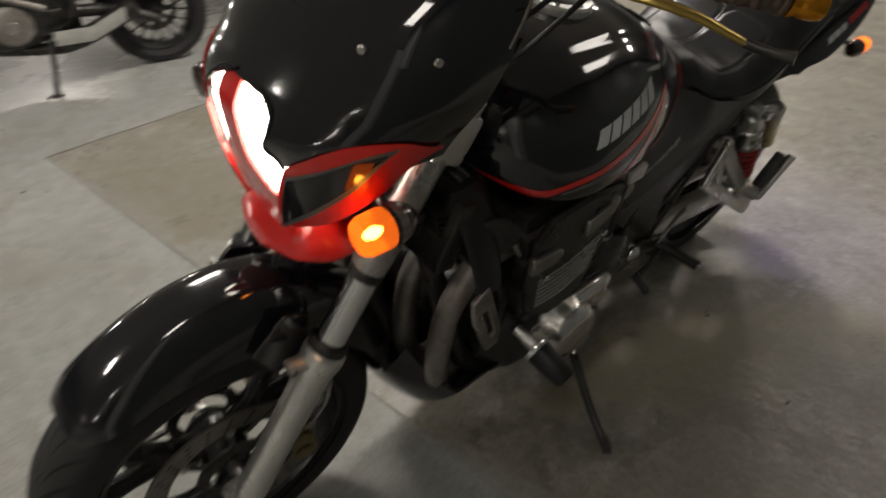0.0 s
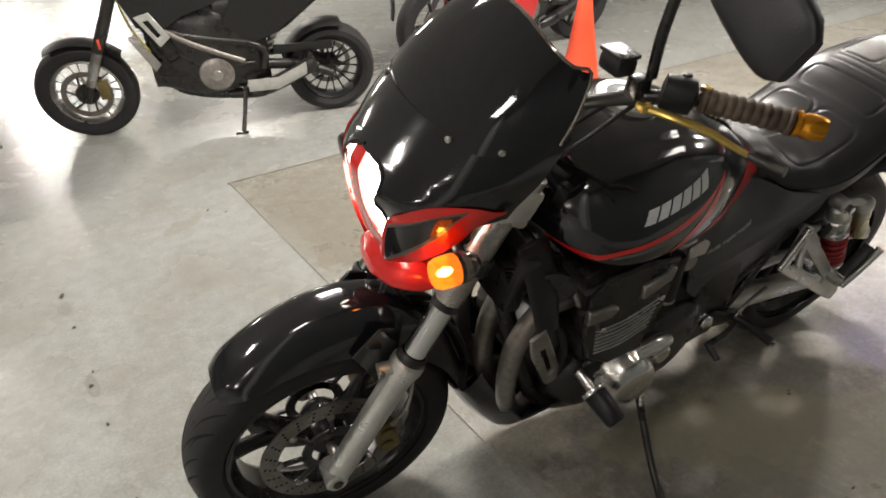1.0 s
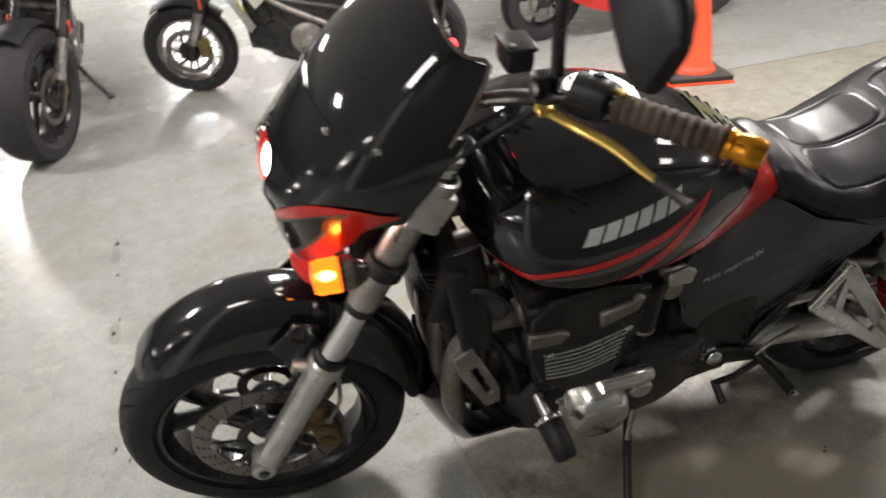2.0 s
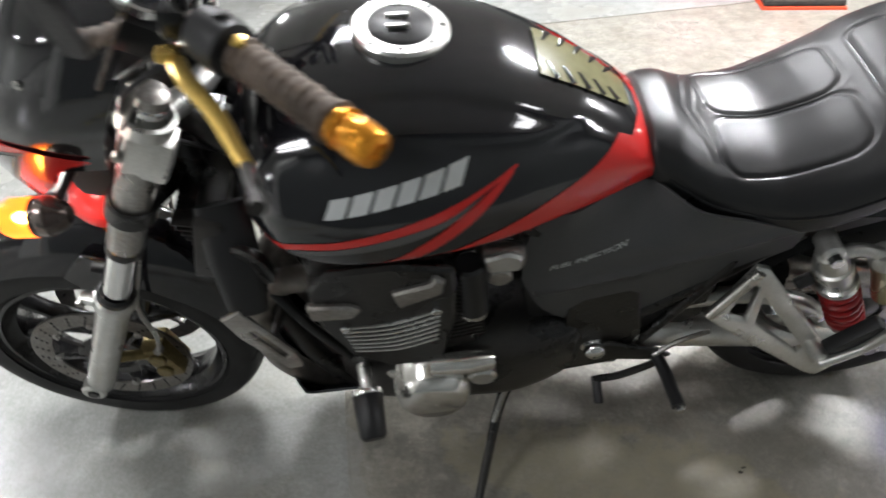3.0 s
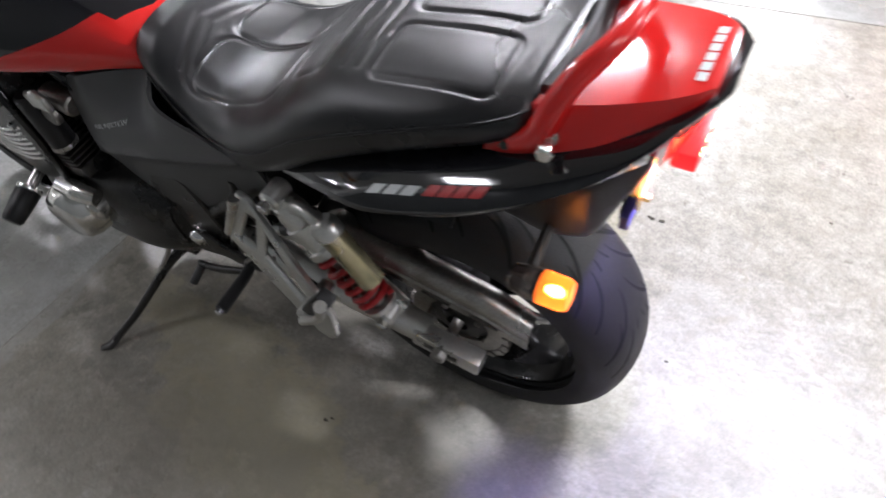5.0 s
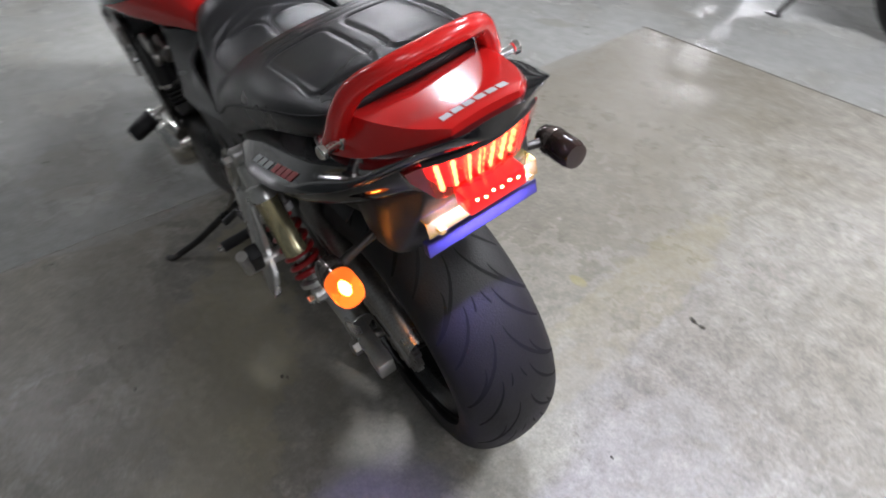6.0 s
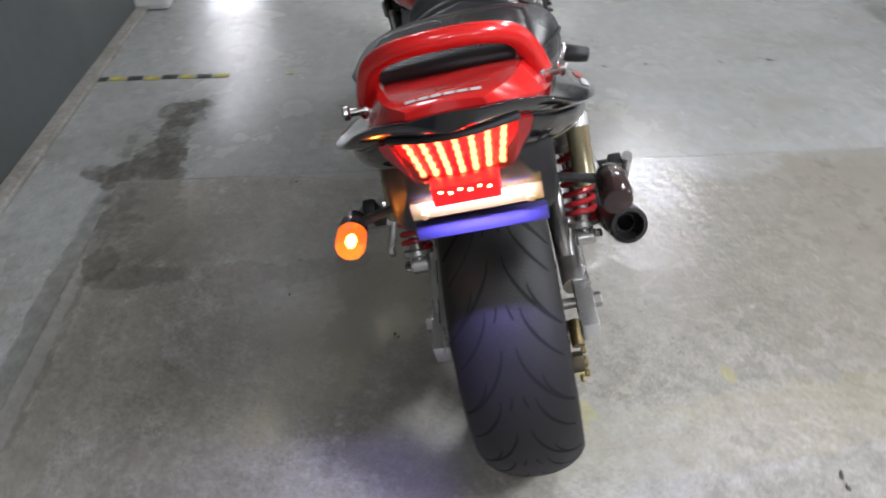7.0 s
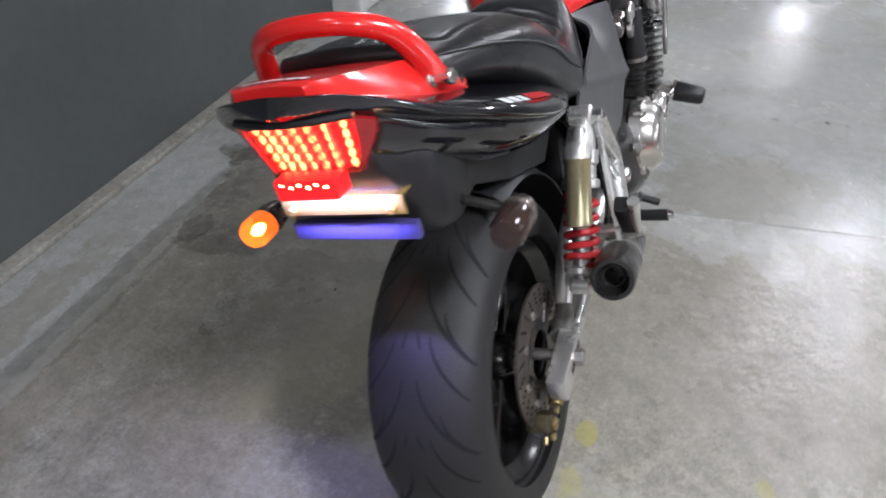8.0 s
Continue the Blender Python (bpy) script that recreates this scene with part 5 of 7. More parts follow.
for y in (-0.058, 0.058):
    c = Vector((1.150, y, 1.095))
    n = Vector((-0.5, 0, 0.866))
    part("dial_rim", lathe([(0, 0.047), (0.012, 0.047), (0.014, 0.043), (0.012, 0.041)], c, c + n, 36), CHROME, dash)
    part("dial_face", lathe([(0.006, 0.042), (0.008, 0.0)], c, c + n, 32), BLACK_PLASTIC, dash)
    part("dial_glass", lathe([(0.0105, 0.042), (0.0125, 0.0)], c, c + n, 32), SMOKED, dash)
part("warning_lamp", box(0.010, 0.016, 0.006, (1.125, 0.0, 1.112), 0.002), RED_LAMP, dash, "lit red warning lamp")
for y in (0.02, -0.02):
    part("warning_lamp", box(0.006, 0.008, 0.004, (1.145, y, 1.115), 0.001), RED_LAMP, dash)
indicator(BIKE, (1.345, 0.192, 0.880), 1, (1.318, 0.115, 0.885), AMBER_LENS, True)
indicator(BIKE, (1.345, -0.192, 0.880), 1, (1.318, -0.115, 0.885), DARK_LENS, False)

# ---- handlebar, grips, levers, mirrors ----
GRIP_IN, GRIP_OUT = Vector((1.000, 0.262, 1.150)), Vector((0.902, 0.364, 1.146))
bars = thing("handlebar", "black handlebar with brown grips and gold levers", "handlebar")
bars.parent = BIKE
del bars["category"]
for sd in (1, -1):
    f = Vector((1, sd, 1))
    gi, go = GRIP_IN * f, GRIP_OUT * f
    t = (go - gi).normalized()
    part("bar_tube", tube([(1.135, 0, 1.055), Vector((1.13, 0.07, 1.06)) * f, Vector((1.085, 0.18, 1.125)) * f, gi, go], 0.0112, 14, 6), BLACK_METAL, bars)
    grip_prof = [(0, 0.015), (0.003, 0.0205), (0.008, 0.0205)]
    for k in range(9):
        grip_prof += [(0.011 + 0.0125 * k, 0.0164), (0.0135 + 0.0125 * k, 0.0178), (0.0175 + 0.0125 * k, 0.0186 + 0.0006 * math.sin(2.3 * k)), (0.0215 + 0.0125 * k, 0.0176)]
    part("grip", lathe(grip_prof + [(0.124, 0.0205), (0.128, 0.0205), (0.130, 0.015)], gi - t * 0.004, go, 24), GRIP, bars, "worn brown wrapped grip")
    part("bar_end", lathe([(0, 0.015), (0.002, 0.0185), (0.008, 0.0195), (0.010, 0.0165), (0.014, 0.0165), (0.018, 0.019), (0.036, 0.0185), (0.044, 0.016), (0.046, 0.008), (0.042, 0.006), (0.042, 0)], gi + t * 0.126, go + t, 24), AMBER_END, bars, "amber anodised bar end")
    sw = part("switch_housing", lathe([(0, 0.014), (0.003, 0.026), (0.030, 0.028), (0.046, 0.026), (0.050, 0.016)], gi - t * 0.060, go, 20), BLACK_PLASTIC, bars, "black switch housing")
    part("switch_button", box(0.012, 0.016, 0.010, gi - t * 0.022 + Vector((-0.016, sd * 0.016, 0.016)), 0.003), GOLD, sw, "yellow switch button")
    part("switch_button", box(0.014, 0.010, 0.008, gi - t * 0.040 + Vector((-0.012, sd * 0.002, 0.026)), 0.003), BLACK_PLASTIC, sw)
    part("lever_clamp", box(0.030, 0.026, 0.034, gi - t * 0.085 + Vector((0.012, 0, 0)), 0.006), BLACK_METAL, bars)
    pv = Vector((1.078, 0.222, 1.134)) * f
    lv = part("lever", tube([pv, Vector((1.056, 0.268, 1.136)) * f, Vector((1.026, 0.308, 1.130)) * f, Vector((1.008, 0.340, 1.122)) * f, Vector((0.995, 0.364, 1.116)) * f], [0.009, 0.0095, 0.0090, 0.0074, 0.006], 12, 6, flat=0.6), GOLD, bars, "gold folding lever")
    part("lever_tip", tube([Vector((0.996, 0.362, 1.116)) * f, Vector((0.986, 0.392, 1.116)) * f, Vector((0.980, 0.414, 1.119)) * f], [0.006, 0.0055, 0.008], 10, 4), BLACK_METAL, lv, "black lever tip")
    part("lever_adjuster", box(0.020, 0.018, 0.012, pv + t * 0.012 + Vector((0.010, 0, 0.004)), 0.004), GOLD, lv)
    # fluid reservoir
    rs = gi - t * 0.112 + Vector((0.026, 0, 0.034))
    res = part("fluid_reservoir", box(0.036, 0.046, 0.028, rs, 0.008), BLACK_PLASTIC if sd == 1 else BLACK_METAL, bars, "black fluid reservoir")
    part("reservoir_lid", box(0.038, 0.048, 0.006, rs + Vector((0, 0, 0.016)), 0.002), BLACK_METAL, res, "black lid")
    part("lid_screw", rod(rs + Vector((0.010, 0.014, 0.018)), rs + Vector((0.010, 0.014, 0.022)), 0.004, 0.001, 8), STEEL, res)
    # mirror on its stalk
    mb = gi - t * 0.075 + Vector((0.006, 0, 0.018))
    mc = Vector((1.040, sd * 0.325, 1.318))
    stalk = part("mirror_stalk", tube([mb, mb + Vector((0.008, sd * 0.004, 0.075)), mb + Vector((0.010, sd * 0.018, 0.150)), mc + Vector((0.014, -sd * 0.060, 0.008))], [0.0085, 0.0085, 0.008, 0.009], 12, 6), BLACK_METAL, bars, "black mirror stalk")
    shell = loft(-0.5, 0.5, knots((-0.5, 0.55), (-0.35, 0.95), (0.1, 1.0), (0.38, 0.9), (0.5, 0.6)), lambda x: 0.42 * (1 - (2 * x) ** 4 * 0.5), lambda x: 0.0, lambda x: -0.30, 14, 28, 4.0)
    ax_l = Vector((0.0, sd * math.cos(radians(20)), -math.sin(radians(20))))
    ax_n = Vector((0.97, -sd * 0.16, 0.16)).normalized()
    ax_h = ax_n.cross(ax_l).normalized()
    ax_l = ax_h.cross(ax_n).normalized()
    mm = Matrix.Translation(mc) @ Matrix((ax_l, ax_h, ax_n)).transposed().to_4x4() @ Matrix.Diagonal((0.185, 0.052, 0.036, 1))
    housing = part("mirror_housing", moved(shell, mm), BLACK_PLASTIC, stalk, "black mirror housing")
    glass = loft(-0.5, 0.5, knots((-0.5, 0.50), (-0.35, 0.88), (0.1, 0.93), (0.38, 0.84), (0.5, 0.54)), lambda x: 0.02, lambda x: 0.0, lambda x: -0.02, 10, 24, 4.0)
    part("mirror_glass", moved(glass, mm @ Matrix.Translation((0, 0, -0.31)) @ Matrix.Diagonal((0.94, 1, 1, 1))), MIRROR_GLASS, stalk, "mirror glass")
# cables behind the cowl
for k, pts in enumerate(([(1.05, 0.20, 1.13), (1.16, 0.19, 1.06), (1.20, 0.11, 0.94), (1.12, 0.06, 0.84)], [(1.06, -0.20, 1.13), (1.17, -0.18, 1.05), (1.20, -0.10, 0.93), (1.12, -0.06, 0.84)],
                         [(1.07, 0.17, 1.12), (1.20, 0.14, 1.03), (1.24, 0.06, 0.92), (1.18, 0.0, 0.80)])):
    part("cable", tube(pts, 0.0036, 8, 8), BLACK_PLASTIC, bars)

# ---- frame and engine ----
frame_ob = thing("frame", "black tubular steel frame", "frame")
frame_ob.parent = BIKE
del frame_ob["category"]
for sd in (1, -1):
    f = Vector((1, sd, 1))
    part("down_tube", tube([Vector(p) * f for p in ((1.20, 0.03, 0.86), (1.15, 0.10, 0.62), (1.06, 0.14, 0.34), (0.92, 0.15, 0.245), (0.70, 0.15, 0.25), (0.57, 0.14, 0.34))], 0.019, 14, 7), BLACK_METAL, frame_ob)
    part("top_tube", tube([Vector(p) * f for p in ((1.20, 0.03, 0.92), (1.00, 0.10, 0.80), (0.72, 0.13, 0.735), (0.56, 0.14, 0.62), (0.55, 0.14, 0.36))], 0.020, 14, 7), BLACK_METAL, frame_ob)
    part("seat_tube", tube([Vector(p) * f for p in ((0.62, 0.14, 0.70), (0.35, 0.13, 0.68), (0.10, 0.11, 0.76), (-0.15, 0.09, 0.80))], 0.016, 12, 7), BLACK_METAL, frame_ob)
    part("brace_tube", tube([Vector(p) * f for p in ((0.55, 0.145, 0.42), (0.42, 0.145, 0.53), (0.26, 0.135, 0.67))], 0.017, 12, 6), BLACK_METAL, frame_ob)
    part("pivot_plate", plate([(0.62, 0.30), (0.62, 0.52), (0.56, 0.60), (0.50, 0.56), (0.47, 0.42), (0.50, 0.31)], 0.165 if sd > 0 else -0.145, 0.020, 0.004), BLACK_METAL, frame_ob)
    part("frame_cover", plate([(0.70, 0.57), (0.67, 0.42), (0.63, 0.31), (0.51, 0.325), (0.475, 0.365), (0.365, 0.585), (0.345, 0.65), (0.38, 0.685), (0.50, 0.64)], 0.150 if sd > 0 else -0.140, 0.010, 0.003), BLACK_PLASTIC, frame_ob, "black plastic frame cover")
    part("frame_gusset", plate([(0.51, 0.335), (0.40, 0.385), (0.355, 0.43), (0.352, 0.57), (0.375, 0.57), (0.47, 0.39)], 0.138 if sd > 0 else -0.128, 0.010, 0.003), BLACK_METAL, frame_ob)
    part("lower_rail", tube([(0.36, sd * 0.150, 0.625), (0.375, sd * 0.152, 0.575), (0.47, sd * 0.155, 0.375), (0.51, sd * 0.155, 0.325), (0.60, sd * 0.155, 0.300)], 0.011, 12, 5), BLACK_METAL, frame_ob)
    part("pivot_bolt", lathe([(0, 0.024), (0.006, 0.024), (0.007, 0.018), (0.014, 0.021), (0.022, 0.019), (0.028, 0.013), (0.031, 0.0)], (0.555, sd * 0.160, 0.385), (0.555, sd, 0.385), 24), CHROME, frame_ob, "bright swingarm pivot bolt")
part("head_stock", rod((1.235, 0, 0.83), (1.155, 0, 1.00), 0.032), BLACK_METAL, frame_ob)
# added box that plugs the gap behind the engine against light spots below
part("rear_engine_mount", box(0.15, 0.25, 0.24, (0.50, 0, 0.40), 0.03), BLACK_METAL, frame_ob)
part("battery_box", box(0.34, 0.22, 0.24, (0.46, 0, 0.60), 0.02), BLACK_PLASTIC, frame_ob)

engine = thing("engine", "black four-cylinder engine with polished covers", "engine")
engine.parent = BIKE
del engine["category"]
crank = part("crankcase", loft(1.03, 0.56, knots((1.03, 0.16), (0.97, 0.205), (0.75, 0.215), (0.62, 0.19), (0.56, 0.15)), knots((1.03, 0.40), (0.97, 0.47), (0.75, 0.50), (0.56, 0.48)), knots((1.03, 0.36), (0.56, 0.38)), knots((1.03, 0.31), (0.95, 0.255), (0.70, 0.248), (0.56, 0.30)), 26, 48, 4.0), BLACK_METAL, engine, "black crankcase")
part("sump", loft(0.98, 0.66, knots((0.98, 0.09), (0.66, 0.10)), lambda x: 0.26, lambda x: 0.21, lambda x: 0.165, 10, 32, 4.0), BLACK_METAL, engine)
tilt = Euler((0, radians(14), 0))
part("cylinder_block", box(0.21, 0.40, 0.15, (0.895, 0, 0.535), 0.012, tilt), BLACK_METAL, engine)
for k in range(17):
    z = 0.500 + 0.0105 * k
    part("cooling_fin", box(0.235, 0.405, 0.0035, (0.905 + 0.25 * (z - 0.60), 0, z), 0.001, tilt), STEEL if k % 9 == 9 else BLACK_METAL, engine)
part("cylinder_head", box(0.215, 0.40, 0.075, (0.925, 0, 0.685), 0.016, tilt), BLACK_METAL, engine)
part("cam_cover", box(0.20, 0.38, 0.055, (0.94, 0, 0.735), 0.020, tilt), BLACK_METAL, engine)
for sd in (1, -1):
    for pts in ([(1.040, 0.672), (1.038, 0.634), (0.975, 0.634), (0.958, 0.654), (0.975, 0.668)], [(0.910, 0.694), (0.902, 0.654), (0.835, 0.686), (0.830, 0.716), (0.845, 0.730), (0.852, 0.712)]):
        part("head_plate", plate(pts, 0.226 if sd > 0 else -0.210, 0.016, 0.004), STEEL, engine, "bare grey cam end plate")
    for x, z in ((0.990, 0.606), (0.845, 0.640)):
        part("head_bolt", rod((x, sd * 0.205, z), (x, sd * 0.228, z), 0.008, 0.002, 8), CHROME, engine)
    if sd < 0:
        for k in range(15):
            part("cooling_fin", box(0.190, 0.020, 0.006, (0.912 + 0.25 * (0.475 + 0.0165 * k - 0.60), -0.214, 0.475 + 0.0165 * k), 0.002, tilt), BLACK_METAL, engine)
        continue
    part("cylinder_side", plate([(1.035, 0.700), (1.030, 0.600), (0.995, 0.505), (0.930, 0.455), (0.840, 0.465), (0.815, 0.600), (0.815, 0.735), (0.90, 0.750), (1.0, 0.742)], 0.2165 if sd > 0 else -0.2015, 0.015, 0.006), BLACK_METAL, engine)
    for k in range(7):
        f = k / 6
        p0, p1 = Vector((0.985 + 0.014 * f, sd * 0.2175, 0.522 + 0.074 * f)), Vector((0.846 - 0.008 * f, sd * 0.2175, 0.546 + 0.086 * f))
        pm = (p0 + p1) / 2 + Vector((0, 0, -0.014))
        part("fin_edge", tube([p0, pm, p1], 0.0026, 6, 6), ALLOY, engine)
# polished generator cover on the left, clutch cover on the right
def round_cover(cx, cz, y, r, deep, mat, label, sd):
    c = part("engine_cover", lathe([(-0.02, r * 1.04), (0.006, r * 1.04), (0.010, r * 0.99), (deep * 0.62, r * 0.93), (deep * 0.9, r * 0.80), (deep, r * 0.66), (deep, 0)], (cx, sd * y, cz), (cx, sd * 9, cz), 44), mat, engine, label)
    for k in range(7):
        a = 2 * math.pi * k / 7 + 0.3
        q = Vector((cx + r * 1.02 * math.cos(a), sd * (y - 0.012), cz + r * 1.02 * math.sin(a)))
        part("cover_lug", rod(q, q + Vector((0, sd * 0.026, 0)), 0.011, 0.003, 14), mat, c)
        part("cover_bolt", rod(q + Vector((0, sd * 0.024, 0)), q + Vector((0, sd * 0.031, 0)), 0.006, 0.001, 6), STEEL, c)
    return c


gen = round_cover(0.862, 0.388, 0.196, 0.074, 0.070, POLISHED, "polished alloy generator cover", 1)
part("starter_cover", tube([(0.86, 0.222, 0.462), (0.80, 0.224, 0.468), (0.755, 0.218, 0.462)], [0.020, 0.022, 0.018], 16, 5), POLISHED, gen)
part("cover_boss", rod((0.772, 0.190, 0.428), (0.772, 0.240, 0.428), 0.026, 0.006, 20), POLISHED, gen)
round_cover(0.72, 0.405, 0.196, 0.088, 0.050, POLISHED, "polished clutch cover", -1)
round_cover(0.90, 0.395, 0.196, 0.060, 0.045, POLISHED, "polished ignition cover", -1)
part("sprocket_cover", loft(0.74, 0.60, knots((0.74, 0.05), (0.70, 0.07), (0.60, 0.05)), lambda x: 0.46, lambda x: 0.40, lambda x: 0.31, 10, 28, 3.0), BLACK_METAL, engine, m=Matrix.Translation((0, 0.135, 0)))
# throttle bodies and airbox behind the head
for y in (0.155, 0.055, -0.055, -0.155):
    part("throttle_body", rod((0.775, y, 0.690), (0.705, y, 0.678), 0.022, 0.004, 20), STEEL if abs(y) > 0.1 else BLACK_METAL, engine, "alloy throttle body")
for sd in (1, -1):
    part("throttle_cover", plate([(0.765, 0.690), (0.770, 0.722), (0.735, 0.735), (0.712, 0.722), (0.715, 0.690)], 0.196 if sd > 0 else -0.184, 0.012, 0.004), ALLOY, engine, "alloy throttle linkage cover")
    part("throttle_pulley", rod((0.745, sd * 0.178, 0.668), (0.745, sd * 0.192, 0.668), 0.020, 0.003, 18), STEEL, engine)
    part("intake_boot", rod((0.792, sd * 0.182, 0.705), (0.785, sd * 0.186, 0.580), 0.025, 0.005, 20), BLACK_PLASTIC, engine)
    part("boot_clamp", lathe([(0, 0.026), (0.006, 0.027), (0.010, 0.026)], (0.7855, sd * 0.186, 0.590), (0.785, sd * 0.186, 0.575), 20), STEEL, engine)
part("air_box", box(0.18, 0.22, 0.12, (0.62, 0, 0.69), 0.02), BLACK_PLASTIC, engine)
# crash bobbins
for sd in (1, -1):
    b0, b1 = Vector((0.985, sd * 0.195, 0.435)), Vector((0.968, sd * 0.322, 0.402))
    t = (b1 - b0).normalized()
    part("bobbin_stay", rod(b0, b0 + t * 0.06, 0.012, 0.002), STEEL, engine)
    part("crash_bobbin", lathe([(0.055, 0.012), (0.055, 0.024), (0.060, 0.027), (0.100, 0.025), (0.130, 0.023), (0.136, 0.018), (0.136, 0)], b0, b1, 24), BLACK_PLASTIC, engine, "black crash bobbin")
    part("bobbin_ring", lathe([(0.050, 0.0275), (0.056, 0.0285), (0.060, 0.0275)], b0, b1, 24), CHROME, engine, "bright bobbin ring")
# oil cooler with slotted side plates
cooler = part("oil_cooler", box(0.040, 0.33, 0.125, (1.172, 0, 0.745), 0.006, Euler((0, radians(-16), 0))), BLACK_METAL, BIKE, "black finned oil cooler")
for k in range(9):
    part("cooler_fin", box(0.044, 0.30, 0.002, (1.160 + 0.0037 * k, 0, 0.697 + 0.0118 * k), 0.0, Euler((0, radians(-16), 0))), BLACK_METAL, cooler, smooth=False)
for sd in (1, -1):
    y = 0.224 if sd > 0 else -0.214
    guard = plate([(1.174, 0.652), (1.140, 0.672), (1.080, 0.535), (1.076, 0.492), (1.104, 0.484), (1.160, 0.598)], y, 0.010, 0.003, holes=([(1.142, 0.612), (1.130, 0.616), (1.094, 0.528), (1.104, 0.522)],))
    part("cooler_guard", guard, STEEL, cooler, "grey slotted cooler side plate")
    part("guard_stay", tube([(1.11, sd * 0.216, 0.58), (1.09, sd * 0.15, 0.60)], 0.008, 8, 2), BLACK_METAL, cooler)
    part("cooler_duct", tube([(1.140, sd * 0.130, 0.815), (1.132, sd * 0.175, 0.740), (1.128, sd * 0.213, 0.655)], [0.038, 0.038, 0.028], 14, 6, flat=0.35), BLACK_PLASTIC, cooler, "matt black slanting side duct")
    part("hose", tube([(1.15, sd * 0.13, 0.70), (1.06, sd * 0.19, 0.58), (1.00, sd * 0.15, 0.36)], 0.009, 10, 6), BLACK_PLASTIC, cooler)
    part("horn", lathe([(0, 0.018), (0.012, 0.038), (0.022, 0.042), (0.026, 0.036), (0.022, 0.0)], (1.10, sd * 0.165, 0.735), (1.27, sd * 0.46, 0.71), 28), BLACK_METAL, cooler, "black horn")
# headers and exhaust
exhaust = thing("exhaust", "stained steel headers and a dark slim silencer", "exhaust")
exhaust.parent = BIKE
del exhaust["category"]
for y in (0.155, 0.055, -0.055, -0.155):
    part("header_pipe", tube([(1.025, y, 0.655), (1.098, y, 0.642), (1.148, y * 1.0, 0.55), (1.138, y * 0.95, 0.38), (1.07, y * 0.75, 0.245), (0.94, y * 0.5 - 0.02, 0.195), (0.80, y * 0.4 - 0.03, 0.18)], 0.0225, 16, 7), HEADER, exhaust, "heat-stained header pipe")
    part("header_flange", rod((1.020, y, 0.655), (1.034, y, 0.650), 0.032, 0.004), STEEL, exhaust)
part("collector", tube([(0.84, -0.03, 0.18), (0.70, -0.06, 0.185), (0.58, -0.13, 0.22), (0.45, -0.185, 0.28), (0.36, -0.205, 0.325)], [0.055, 0.045, 0.034, 0.028, 0.028], 18, 6), HEADER, exhaust)
can_a, can_b = Vector((0.40, -0.205, 0.315)), Vector((0.003, -0.247, 0.480))
can = part("silencer", lathe([(0, 0.022), (0.02, 0.028), (0.05, 0.035), (0.37, 0.037), (0.425, 0.0365), (0.432, 0.034), (0.432, 0.027), (0.420, 0.024), (0.405, 0.018), (0.405, 0.016), (0.30, 0.016), (0.30, 0)], can_a, can_b, 40), BLACK_METAL, exhaust, "dark slim silencer with a round outlet")
part("silencer_strap", lathe([(0.24, 0.0365), (0.24, 0.0388), (0.265, 0.0388), (0.265, 0.0365)], can_a, can_b, 36), STEEL, can)
# belly scoop under the headers, glossy black
belly = []
for i in range(25):
    x = 1.200 - 0.290 * i / 24
    zb_ = 0.185 + 0.10 * max(0, (x - 1.12) / 0.080) ** 2
    row = []
    for j in range(21):
        s = j / 10 - 1
        half = 0.190 * min(1, 0.40 + (1.21 - x) * 9)
        top = 0.120 + 0.03 * (1.200 - x) / 0.29
        row.append((x - 0.03 * abs(s) ** 2, half * s, zb_ + top * abs(s) ** 3.2))
    belly.append(row)
part("belly_scoop", thicken(grid(belly)[0], 0.005), BLACK_PAINT, BIKE, "gloss black belly scoop")

# ---- swingarm, chain, shocks, rests, stand ----
swing = thing("swingarm", "silver braced swingarm", "swingarm")
swing.parent = BIKE
del swing["category"]
for sd in (1, -1):
    y = sd * 0.138
    arm = tube([(0.555, sd * 0.125, 0.385), (0.40, sd * 0.132, 0.372), (0.20, y, 0.348), (0.04, y, 0.318)], [0.036, 0.034, 0.031, 0.028], 20, 6, flat=1.0)
    part("arm", arm, ALLOY, swing, "silver box-section arm")
    part("axle_block", box(0.140, 0.036, 0.050, (-0.008, sd * 0.148, 0.308), 0.006, Euler((0, radians(-9), 0))), ALLOY, swing)
    part("chain_adjuster", box(0.030, 0.034, 0.050, (-0.052, sd * 0.146, 0.300), 0.004, Euler((0, radians(-9), 0))), POLISHED, swing)
    part("axle_slot", box(0.070, 0.004, 0.020, (0.0, sd * 0.1645, 0.310), 0.001, Euler((0, radians(-9), 0))), BLACK_METAL, swing)
    part("axle_nut", rod((0.0, sd * 0.160, 0.311), (0.0, sd * 0.182, 0.311), 0.016, 0.003, 6), STEEL, swing)
    part("upper_brace", tube([(0.47, sd * 0.120, 0.44), (0.30, sd * 0.124, 0.468), (0.17, sd * 0.128, 0.435), (0.09, sd * 0.130, 0.36)], 0.017, 14, 6), ALLOY, swing)
part("cross_brace", rod((0.40, -0.125, 0.38), (0.40, 0.125, 0.38), 0.030, 0.005), ALLOY, swing)
part("caliper_stay", tube([(0.02, -0.118, 0.24), (-0.03, -0.122, 0.215)], 0.014, 10, 2), DULL_GOLD, swing)
rcal = part("rear_caliper", box(0.062, 0.046, 0.036, (-0.066, -0.104, 0.208), 0.009, Euler((0, radians(38), 0))), CALIPER_DARK, swing, "worn dark gold rear caliper")
part("piston_cap", rod((-0.068, -0.124, 0.208), (-0.068, -0.134, 0.208), 0.013, 0.003, 16), DULL_GOLD, rcal)
